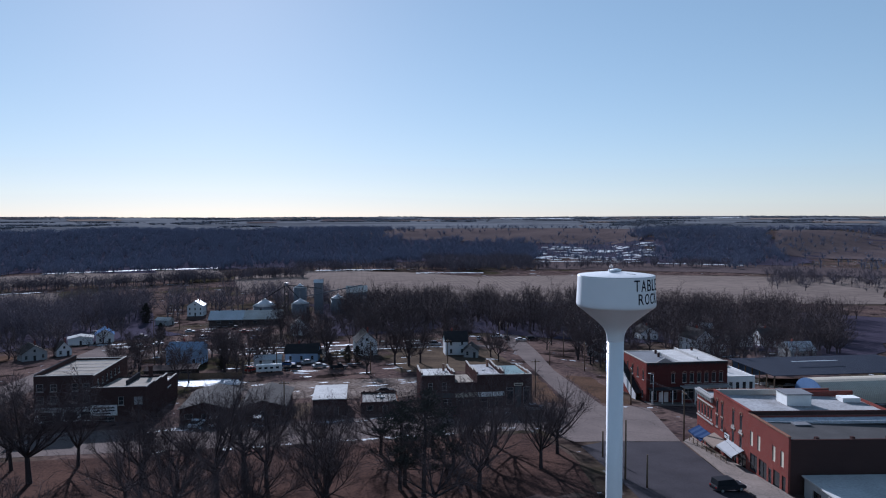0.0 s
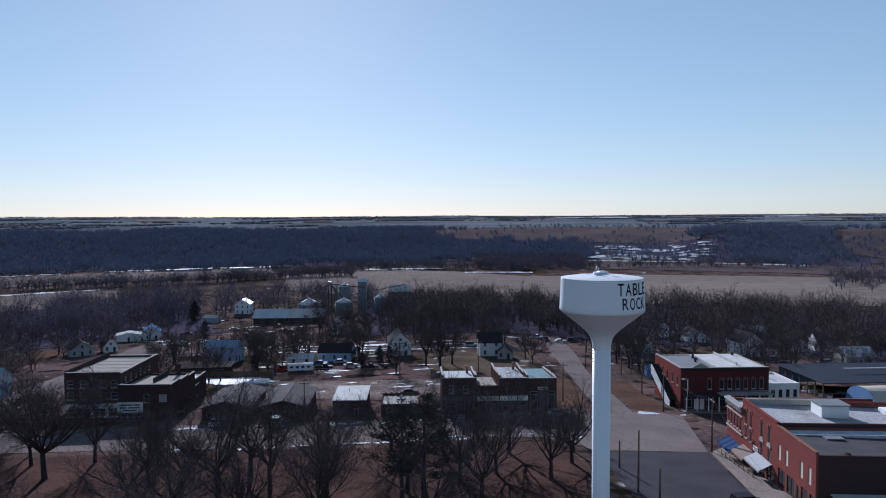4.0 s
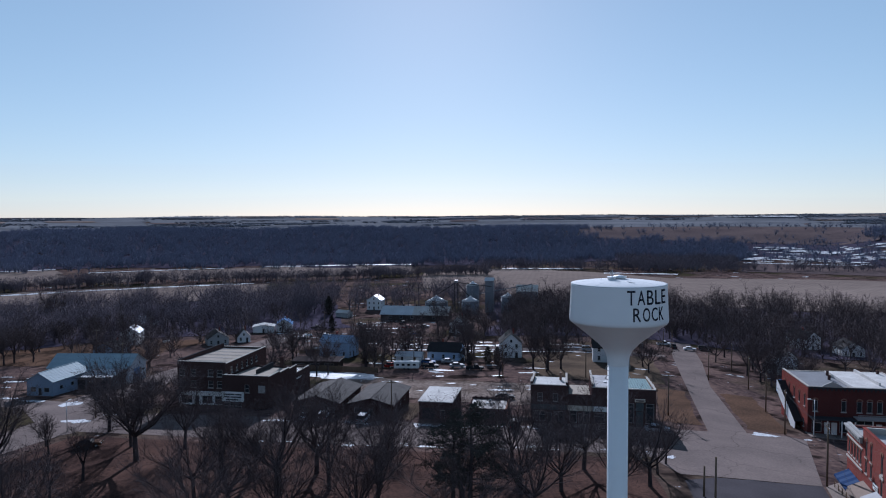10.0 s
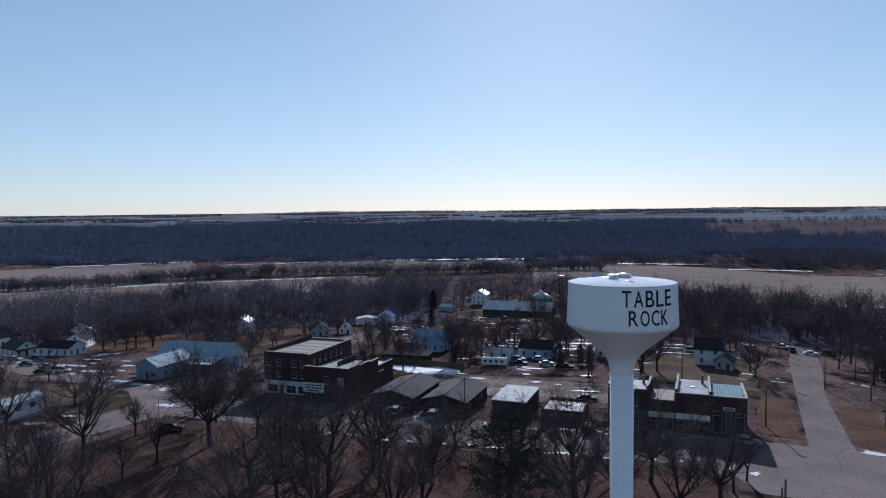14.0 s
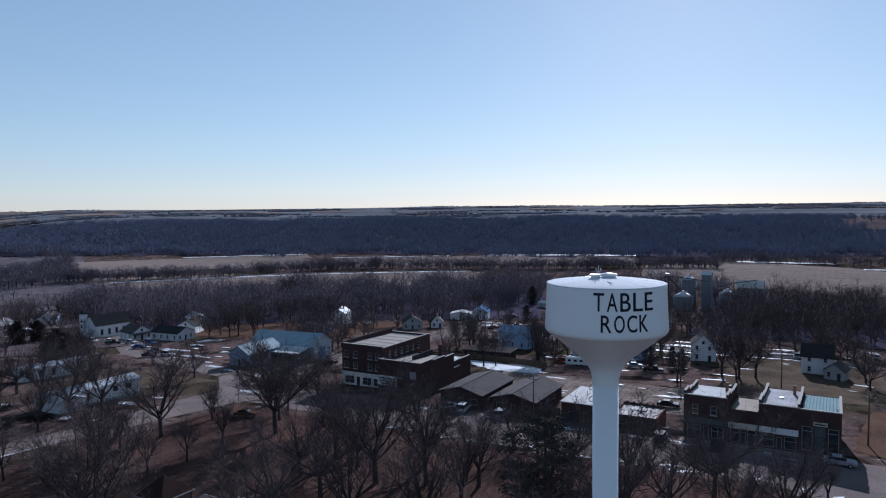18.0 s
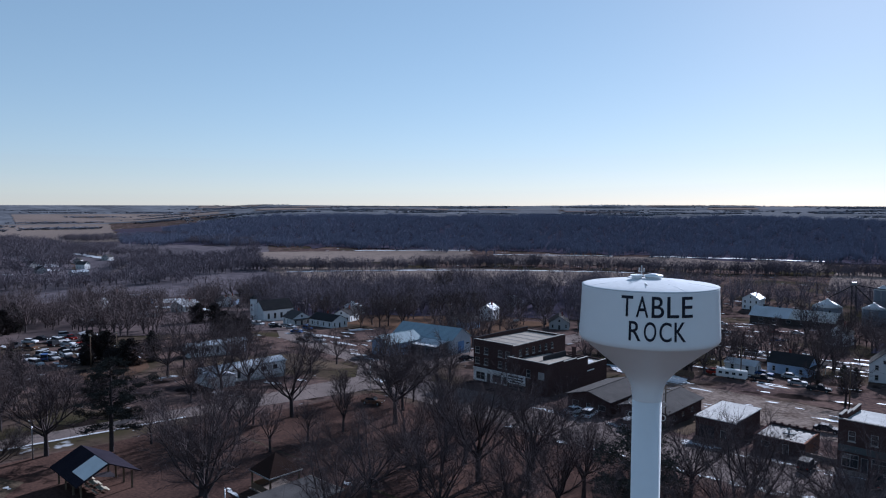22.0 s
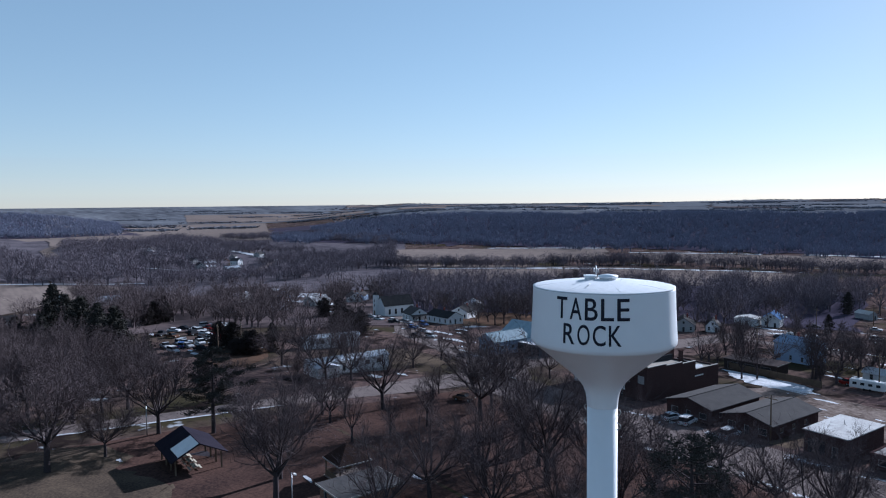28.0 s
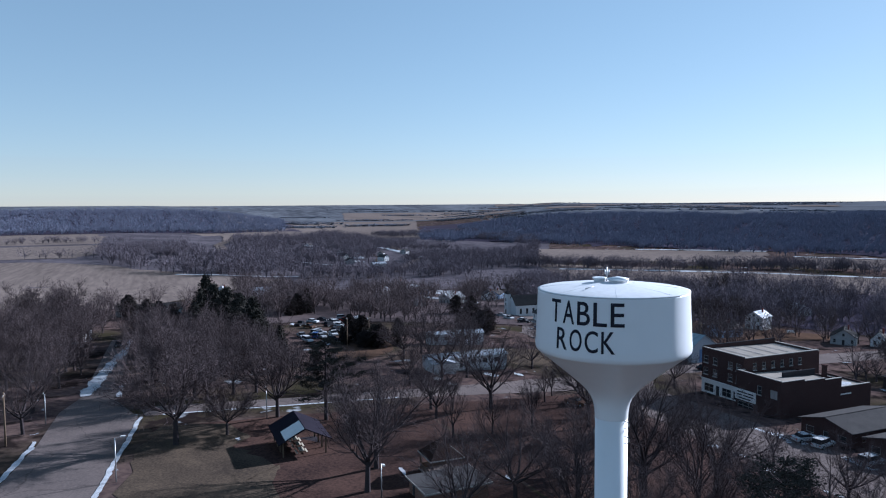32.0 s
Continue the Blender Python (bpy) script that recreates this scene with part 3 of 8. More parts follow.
def sector(a0, a1, r0, r1, n=8):
    return [polar(a0 + (a1 - a0) * i / n, r0) for i in range(n + 1)][::-1] + [polar(a0 + (a1 - a0) * i / n, r1) for i in range(n + 1)]


FLOOR_KW = dict(lift=0.25, step=30.0, ragged=10.0)
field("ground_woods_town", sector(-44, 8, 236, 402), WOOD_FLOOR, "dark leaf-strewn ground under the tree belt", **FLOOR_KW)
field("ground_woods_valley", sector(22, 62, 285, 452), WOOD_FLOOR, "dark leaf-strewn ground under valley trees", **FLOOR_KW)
field("ground_woods_west", sector(62, 86, 225, 425), PASTURE, "dark rough ground west of the town", **FLOOR_KW)
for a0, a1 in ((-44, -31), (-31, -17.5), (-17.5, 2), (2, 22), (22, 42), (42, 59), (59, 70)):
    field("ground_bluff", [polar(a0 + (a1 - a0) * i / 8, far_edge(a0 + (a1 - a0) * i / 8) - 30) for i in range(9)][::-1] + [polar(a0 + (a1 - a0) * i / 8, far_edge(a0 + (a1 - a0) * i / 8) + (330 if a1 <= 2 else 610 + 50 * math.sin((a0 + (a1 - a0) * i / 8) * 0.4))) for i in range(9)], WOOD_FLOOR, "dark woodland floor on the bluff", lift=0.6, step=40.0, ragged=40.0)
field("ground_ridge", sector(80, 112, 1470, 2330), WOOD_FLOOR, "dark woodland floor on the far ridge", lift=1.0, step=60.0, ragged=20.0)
for a0, a1 in ((59, 74), (74, 89), (89, 108)):
    field("ground_plain", sector(a0, a1, 425, 1480, 6), PLAIN, "rough winter ground of the river plain", lift=0.2, step=45.0, ragged=6.0)
field("field_stubble_main", [polar(13, 500), polar(2, 400), polar(-10, 405), polar(-42, 470), polar(-42, 700), polar(-20, 640), polar(-9, 600), polar(-2, 660), polar(6, 700), polar(13, 640)], STUBBLE, "broad tan stubble field beyond the town")
field("field_valley_west", [polar(58, 470), polar(44, 455), polar(28, 470), polar(27, 560), polar(44, 590), polar(60, 620)], STUBBLE_ROWS, "flat tan field with a snowy far edge")
field("field_bottom", sector(14, 40, 640, 755), STUBBLE, "pale river bottom field below the woods")
field("field_bottom_far", sector(42, 60, 660, 830), STUBBLE, "pale river bottom field edged with snow")
field("field_right", sector(-44, -14, 700, 830), PASTURE, "tan pasture at the foot of the hills")
field("field_grass_hill", sector(-23, 0, 1150, 2300), PASTURE, "brown grassy hill with scattered bushes", lift=1.2)
field("field_hill_right", sector(-44, -33, 1000, 1500), PASTURE, "tan terraced hillside field", lift=1.2)
field("field_left_near", [(-330, -150), (-315, -85), (-296, -33), (-356, -3), (-505, 64), (-541, 10), (-612, -38), (-655, -64), (-712, -132), (-720, -260)], STUBBLE_ROWS, "combed tan stubble field with curving furrows")
field("field_left_mid", [(-755, -98), (-825, -80), (-1010, -90), (-1010, -330), (-772, -260)], STUBBLE, "tan stubble field behind a dark hedge line")
field("field_left_far", [(-1045, -95), (-1300, -105), (-1440, -130), (-1450, -400), (-1050, -330)], STUBBLE, "pale tan field below wooded hills")
field("field_left_plain", [(-1330, 60), (-1600, 20), (-1650, 160), (-1420, 190)], STUBBLE, "pale tan strip field on the plain")
field("road_gravel_far", [(-819, 48), (-1007, 54), (-1382, 122), (-1740, 232), (-1740, 246), (-1382, 138), (-1007, 66), (-819, 62)], GRAVEL, "pale gravel road across the river plain", lift=0.8, step=25.0, ragged=2.0)
field("road_rail_far", [(-520, 160), (-669, 237), (-838, 264), (-1000, 300), (-1000, 306), (-838, 270), (-669, 243), (-520, 166)], GRAVEL, "pale gravel road leaving the town", lift=0.6, step=14.0, ragged=3.0)
field("field_gap", sector(70, 86, 1150, 2300), STUBBLE, "long pale river valley fields", lift=1.0)
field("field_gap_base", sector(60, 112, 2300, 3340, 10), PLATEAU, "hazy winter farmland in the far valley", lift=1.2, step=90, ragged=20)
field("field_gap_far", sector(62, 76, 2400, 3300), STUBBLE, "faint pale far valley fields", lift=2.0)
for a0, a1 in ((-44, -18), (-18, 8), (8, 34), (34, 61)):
    field("field_plateau_base", [polar(a0 + (a1 - a0) * i / 6, far_edge(a0 + (a1 - a0) * i / 6) + 620) for i in range(7)][::-1] + [polar(a0 + (a1 - a0) * i / 6, 4640) for i in range(7)], PLATEAU, "hazed, thinly snowed farmland rolling to the skyline", lift=1.6, step=90, ragged=30)
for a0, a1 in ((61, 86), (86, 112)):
    field("field_plateau_base", sector(a0, a1, 3320, 4640), PLATEAU, "hazed, thinly snowed farmland rolling to the skyline", lift=1.6, step=90, ragged=30)
rf = random.Random(7)
for k in range(34):
    a = -44 + 104 * ((k * 0.618 + 0.1) % 1.0)
    r = 2150 + 2200 * rf.random()
    w, d = 2.0 + 4.5 * rf.random(), 120 + 380 * rf.random()
    field("field_plateau", sector(a, a + w, r, min(r + d, 4700), 4), rf.choice([STUBBLE, PASTURE, STUBBLE_ROWS, STUBBLE, SNOW]), "far plateau field on the skyline", lift=3.2, step=90, ragged=30)


# snow left in shade and along kerbs
def snow(pts, lift=0.1, step=1.2, ragged=0.9):
    ob = drape("snow_patch", pts, SNOW, lift, step, "patch of old melting snow", "snow", kind="stuff", ragged=ragged)
    return ob


def blob(x, y, rx, ry, seed, n=14):
    rg = random.Random(seed)
    return [(x + rx * (0.6 + 0.6 * rg.random()) * math.cos(2 * math.pi * i / n), y + ry * (0.6 + 0.6 * rg.random()) * math.sin(2 * math.pi * i / n)) for i in range(n)]


for i, (x, y, rx, ry) in enumerate([(34.6, 88.9, 2.6, 1.4), (43, 88.6, 1.3, 0.5), (13.2, 62, 1.0, 1.3), (-104, 74, 3.6, 1.6), (-101, 80, 1.8, 1.0),
                                    (-20, 117, 3.4, 0.8), (-8, 119, 4.2, 0.7), (2, 118, 3, 0.6), (-34, 109, 2.4, 0.5), (-118, 90, 3, 3), (-130, 92, 3.5, 1.2), (-60, 128, 5, 0.9), (-50, 126, 4, 0.7),
                                    (-128, 240, 9, 2.4), (-117, 228, 5, 3), (-160, 105, 6, 1.5), (-175, 112, 7, 1.6), (-196, 112, 6, 1.6), (-212, 108, 4, 2), (-120, 53, 3, 1.2), (-118, 60, 2, 1),
                                    (-86, -9, 0.8, 0.4), (-63, 11, 1.5, 0.5), (-55, 24, 1.2, 0.5), (-60, 79.5, 3, 0.6), (-45, 80, 3, 0.5), (-30, 79.5, 3, 0.7), (-18, 79.8, 3, 0.6), (-13, 81, 1.6, 0.5),
                                    (-30, 205, 8, 1.4), (-60, 205, 10, 1.6), (0, 200, 7, 1.4), (-95, 300, 6, 2), (-180, 70, 7, 2), (-190, 40, 5, 1.2), (-185, 34, 5, 1.0), (-178, 30, 6, 1.0), (-250, 90, 14, 2), (-300, 80, 18, 2.5)]):
    snow(blob(x, y, rx, ry, i))
snow([(-64.5, -28.9), (-64.5, -28.2), (-105.5, -23.3), (-106.0, -24.0)], 0.12, 1.0, 0.3)
snow([(-123, -27.6), (-136, -27.2), (-136, -28.3), (-124, -28.6)], 0.12, 1.0, 0.5)
snow([(-126.2, -35.4), (-138.2, -34.6), (-157, -33.0), (-176, -30.4), (-198, -28.8), (-198, -27.6), (-178, -28.4), (-160, -30.2), (-145, -31.6), (-131, -32.6), (-126, -33.6)], 0.12, 0.9, 0.9)
snow([(-96, -38.3), (-84, -39.2), (-76, -40.4), (-77, -40.9), (-86, -39.9), (-96, -38.9)], 0.12, 0.8, 0.45)
snow([(-106.6, -20), (-105.9, -20), (-102.6, 24), (-103.3, 24)], 0.1, 1.0, 0.25)
for a0, a1, r0, r1 in [(28, 58, 562, 569), (14, 27, 762, 772), (42, 52, 832, 842), (30, 40, 758, 765), (-1, 6, 690, 702), (-9, -3, 640, 648), (-22, -14, 828, 842), (-31, -24, 815, 828)]:
    snow(sector(a0, a1, r0, r1, 24), 0.7, 14.0, 5.0)
for i, (x, y, rx, ry) in enumerate([(-333, 121, 13, 6), (-419, 141, 12, 7), (-301, 130, 12, 4), (-374, 148, 16, 9), (-376, 170, 10, 5), (-340, 163, 12, 5), (-222, 39.5, 6, 2), (-232, 52, 8, 2.5), (-345, 20, 8, 4), (-285, 70, 9, 3), (-265, 110, 8, 3), (-690, 178, 20, 8), (-760, 190, 26, 8), (-640, 165, 16, 6), (-860, 165, 24, 8)]):
    snow(blob(x, y, rx, ry, 400 + i), 0.5, 3.0, 1.5)
snow([(-557, -7), (-540, 36), (-521, 82), (-514, 82), (-534, 34), (-550, -9)], 0.6, 6.0, 2.0)
snow([(-846, 246), (-750, 243), (-659, 233), (-659, 241), (-750, 251), (-846, 256)], 0.8, 9.0, 3.0)
snow([(-735, 62), (-670, 100), (-606, 128), (-606, 133), (-670, 106), (-735, 70)], 0.8, 9.0, 3.0)
rs = random.Random(5)
for k in range(70):
    a, r = -14.3 - 9.2 * rs.random(), 840 + 270 * rs.random()
    cx, cy = polar(a, r)
    snow(blob(cx, cy, 6 + 14 * rs.random(), 3 + 7 * rs.random(), k), 1.6, 9.0, 3.0)
for k in range(96):
    if k < 70:
        cx, cy = -66 + 78 * rs.random(), rs.choice((63.8, 64.6, 79.0, 80.2)) + rs.gauss(0, 0.5)
    else:
        cx, cy = -62 + 72 * rs.random(), 108 + 18 * rs.random()
    snow(blob(cx, cy, 0.4 + 1.1 * rs.random(), 0.2 + 0.4 * rs.random(), 200 + k, 10), 0.09, 0.7, 0.5)
for k in range(30):
    cx, cy = -262 + 130 * rs.random(), 92 + 34 * rs.random()
    snow(blob(cx, cy, 1.2 + 3.5 * rs.random(), 0.5 + 0.9 * rs.random(), 300 + k, 10), 0.12, 1.5, 0.8)
snow([(-82, 139), (-74, 139.5), (-58, 136), (-54, 130.5), (-62, 127.5), (-70, 128), (-78, 133)], 0.12, 1.6, 1.6)


for k in range(64):
    cx, cy = (-72 + 98 * rs.random(), 134 + 80 * rs.random()) if k < 42 else (-128 + 66 * rs.random(), 212 + 120 * rs.random())
    snow(blob(cx, cy, 0.8 + 3.2 * rs.random(), 0.4 + 0.8 * rs.random(), 500 + k, 10), 0.1, 1.2, 0.7)
for k in range(22):
    cx, cy = -226 + 56 * rs.random(), 22 + 24 * rs.random()
    snow(blob(cx, cy, 0.8 + 2.4 * rs.random(), 0.4 + 0.9 * rs.random(), 600 + k, 10), 0.1, 1.2, 0.7)
for k in range(26):
    cx, cy = 56 + 84 * rs.random(), 120 + 100 * rs.random()
    snow(blob(cx, cy, 0.8 + 2.6 * rs.random(), 0.4 + 0.8 * rs.random(), 660 + k, 10), 0.1, 1.2, 0.7)
snow([(-66, 188.6), (-30, 187.4), (18, 186.0), (18, 187.4), (-30, 189.4), (-66, 190.4)], 0.12, 1.2, 1.0)
snow([(-100, 205.0), (-60, 203.4), (-20, 201.6), (-20, 202.8), (-60, 204.8), (-100, 206.2)], 0.12, 1.2, 1.0)


# ---- the water tower ----
TX, TY = 0.46, 0.0


def water_tower():
    zg = ground_z(TX, TY)
    t = thing("water_tower", pose(TX, TY, zg), "white pedestal water tower with black lettering", "water tower")
    o = -zg
    bm = bmesh.new()
    revolve(bm, [(r, z + o) for r, z in ((3.505, 37.86), (3.52, 37.885), (3.40, 37.915), (2.6, 38.02), (1.2, 38.16), (0.02, 38.22))], 72)
    part("tank_roof", bm, TANK_ROOF, t, "shallow white tank roof with weld seams")
    for k in range(8):
        bm = bmesh.new()
        a = radians(45 * k + 12)
        for (r0, z0), (r1, z1) in (((0.9, 38.18), (2.6, 38.022)), ((2.6, 38.022), (3.38, 37.92))):
            tube(bm, (r0 * math.cos(a), r0 * math.sin(a), z0 + o), (r1 * math.cos(a), r1 * math.sin(a), z1 + o), 0.007, n=4)
        bmesh.ops.remove_doubles(bm, verts=bm.verts[:], dist=0.004)
        part("weld_seam", bm, TANK_ROOF, t)
    bm = bmesh.new()
    prof = [(3.50, 37.862), (3.503, 37.78), (3.53, 37.0), (3.60, 35.6), (3.62, 35.28), (3.60, 35.12), (3.50, 34.98)]
    revolve(bm, [(r, z + o) for r, z in prof][::-1], 72)
    part("tank", bm, TANK_PAINT, t)
    bm = bmesh.new()
    prof = [(3.50, 34.98), (3.2, 34.76), (2.0, 33.78), (1.5, 33.36), (1.18, 33.02), (0.98, 32.72), (0.86, 32.42), (0.80, 32.1), (0.77, 31.7)]
    revolve(bm, [(r, z + o) for r, z in prof][::-1], 72, cap=False)
    part("cone", bm, TANK_PAINT, t)
    bm = bmesh.new()
    revolve(bm, [(1.9, -0.3), (1.86, 0.3), (1.35, 2.2), (0.98, 4.2), (0.80, 6.2), (0.765, 8.0), (0.765, 31.7 + o)], 48)
    part("stem", bm, TANK_PAINT, t)
    for z in (31.5, 30.78):
        for s in (-1, 1):
            bm = bmesh.new()
            d = Vector((s * math.cos(radians(20)), s * math.sin(radians(20)), 0))
            bent_rod(bm, [d * (0.74 + 0.24 * math.cos(math.pi * k / 9 - math.pi / 2)) + Vector((0, 0, z + o + 0.17 * math.sin(math.pi * k / 9 - math.pi / 2))) for k in range(10)], 0.028)
            part("bracket", bm, TRIM_DULL, t, "curved grey rung bracket")
    top = 38.12 + o
    bm = bmesh.new()
    revolve(bm, [(0.42, top), (0.42, top + 0.16), (0.50, top + 0.18), (0.50, top + 0.26), (0.1, top + 0.34)], 24, 0.1, 0.25)
    part("vent", bm, TANK_PAINT, t, "round white roof vent")
    bm = bmesh.new()
    revolve(bm, [(0.27, top - 0.03), (0.27, top + 0.2), (0.33, top + 0.22), (0.33, top + 0.28)], 20, -0.55, -0.35)
    part("hatch", bm, TANK_PAINT, t, "round white roof hatch")
    bm = boxes((-1.35, -0.85, 0.1, 0.5, top - 0.06, top + 0.07))
    part("hatch", bm, TANK_PAINT, t, "square white roof hatch")
    bm = bmesh.new()
    tube(bm, (-0.46, 0, top), (-0.46, 0, top + 0.75), 0.035)
    tube(bm, (-0.60, 0, top + 0.42), (-0.32, 0, top + 0.42), 0.02)
    tube(bm, (-0.60, 0, top + 0.40), (-0.60, 0, top + 0.62), 0.035)
    tube(bm, (-0.32, 0, top + 0.40), (-0.32, 0, top + 0.60), 0.035)
    part("beacon", bm, STEEL, t, "small steel beacon mast")
    # ladder rail of the roof
    bm = bmesh.new()
    tube(bm, (-0.1, -0.6, top + 0.02), (1.0, -2.2, top - 0.02), 0.02)
    part("safety_rail", bm, STEEL, t)
    # lettering, bent round the tank
    a_t, a_e = -84.6, -27.6
    for word, a0, a1, z0, z1 in (("TABLE", a_t, a_e, 36.66, 37.68), ("ROCK", -77.9, -34.0, 35.50, 36.45)):
        for k, ch in enumerate(word):
            cu = bpy.data.curves.new("letter", 'FONT')
            cu.body, cu.size, cu.extrude, cu.offset = ch, 1.0, 0.0, 0.005
            tmp = bpy.data.objects.new("letter", cu)
            me = bpy.data.meshes.new_from_object(tmp)
            bpy.data.objects.remove(tmp)
            xs, ys = [v.co.x for v in me.vertices], [v.co.y for v in me.vertices]
            x0, x1, y0, y1 = min(xs), max(xs), min(ys), max(ys)
            if word == "TABLE":
                c0, c1 = a0 + (a1 - a0) * (k * 0.2075), a0 + (a1 - a0) * (k * 0.2075 + 0.165)
            else:
                c0, c1 = a0 + (a1 - a0) * (k * 0.262), a0 + (a1 - a0) * (k * 0.262 + 0.21)
            bm = bmesh.new()
            bm.from_mesh(me)
            for cut in range(1, 6):
                v = x0 + (x1 - x0) * cut / 6
                bmesh.ops.bisect_plane(bm, geom=bm.verts[:] + bm.edges[:] + bm.faces[:], plane_co=(v, 0, 0), plane_no=(1, 0, 0))
            ret = bmesh.ops.extrude_face_region(bm, geom=bm.faces[:])
            front = {g for g in ret["geom"] if isinstance(g, bmesh.types.BMVert)}
            for v in bm.verts:
                aa = radians(c0 + (c1 - c0) * (v.co.x - x0) / (x1 - x0))
                z = z0 + (z1 - z0) * (v.co.y - y0) / (y1 - y0)
                r = 3.53 + 0.07 * min(1.0, (37.0 - z) / 1.4) if z < 37.0 else 3.53 - 0.03 * (z - 37.0) / 0.78
                r += 0.016 if v in front else -0.01
                v.co = (r * math.cos(aa), r * math.sin(aa), z + o)
            bmesh.ops.recalc_face_normals(bm, faces=bm.faces[:])
            part("letter", bm, INK, t, "black painted block letter")
            bpy.data.meshes.remove(me)
            bpy.data.curves.remove(cu)
    return t


water_tower()


# ---- buildings ----
def mapper(side, w, d):
    return {'S': lambda u, v, k: (u, k, v), 'N': lambda u, v, k: (u, d - k, v), 'W': lambda u, v, k: (k, u, v), 'E': lambda u, v, k: (w - k, u, v)}[side]


def mbox(bm, f, u0, u1, v0, v1, k0, k1):
    a, b = f(u0, v0, k0), f(u1, v1, k1)
    box(bm, *(c for p in zip(a, b) for c in sorted(p)))


def wall(parent, side, w, d, z0, z1, material, holes=(), thick=0.3, u0=None, u1=None, label="", name="wall"):
    """One outer wall with its openings cut through, and a window or door in each."""
    f = mapper(side, w, d)
    span = w if side in 'SN' else d
    lo = (0.0 if side in 'SN' else thick + 0.002) if u0 is None else u0
    hi = (span if side in 'SN' else span - thick - 0.002) if u1 is None else u1
    bm = bmesh.new()
    us = sorted({lo, hi, *(h[0] for h in holes), *(h[1] for h in holes)})
    vs = sorted({z0, z1, *(h[2] for h in holes), *(h[3] for h in holes)})
    solid = {}
    for i, (ua, ub) in enumerate(zip(us, us[1:])):
        for j, (va, vb) in enumerate(zip(vs, vs[1:])):
            uc, vc = (ua + ub) / 2, (va + vb) / 2
            solid[i, j] = not any(h[0] < uc < h[1] and h[2] < vc < h[3] for h in holes)
    made = {}

    def vert(i, j, k):
        if (i, j, k) not in made:
            made[i, j, k] = bm.verts.new(f(us[i], vs[j], thick * k))
        return made[i, j, k]

    for (i, j), on in solid.items():
        if not on:
            continue
        for k in (0, 1):
            bm.faces.new([vert(i, j, k), vert(i + 1, j, k), vert(i + 1, j + 1, k), vert(i, j + 1, k)])
        for di, dj, a, b in ((-1, 0, (i, j), (i, j + 1)), (1, 0, (i + 1, j), (i + 1, j + 1)), (0, -1, (i, j), (i + 1, j)), (0, 1, (i, j + 1), (i + 1, j + 1))):
            if not solid.get((i + di, j + dj), False):
                bm.faces.new([vert(*a, 0), vert(*b, 0), vert(*b, 1), vert(*a, 1)])
    bmesh.ops.recalc_face_normals(bm, faces=bm.faces[:])
    ob = part(name, bm, material, parent, label)
    for h in holes:
        opening(parent, f, *h)
    return ob


def lattice(bm, f, us, vs, k0, k1):
    """A frame with bars as one solid: every even strip across and up is filled."""
    made = {}
    on = lambda i, j: 0 <= i < len(us) - 1 and 0 <= j < len(vs) - 1 and (i % 2 == 0 or j % 2 == 0)

    def vert(i, j, k):
        if (i, j, k) not in made:
            made[i, j, k] = bm.verts.new(f(us[i], vs[j], (k0, k1)[k]))
        return made[i, j, k]

    for i in range(len(us) - 1):
        for j in range(len(vs) - 1):
            if not on(i, j):
                continue
            for k in (0, 1):
                bm.faces.new([vert(i, j, k), vert(i + 1, j, k), vert(i + 1, j + 1, k), vert(i, j + 1, k)])
            for di, dj, a, b in ((-1, 0, (i, j), (i, j + 1)), (1, 0, (i + 1, j), (i + 1, j + 1)), (0, -1, (i, j), (i + 1, j)), (0, 1, (i, j + 1), (i + 1, j + 1))):
                if not on(i + di, j + dj):
                    bm.faces.new([vert(*a, 0), vert(*b, 0), vert(*b, 1), vert(*a, 1)])
    bmesh.ops.recalc_face_normals(bm, faces=bm.faces[:])


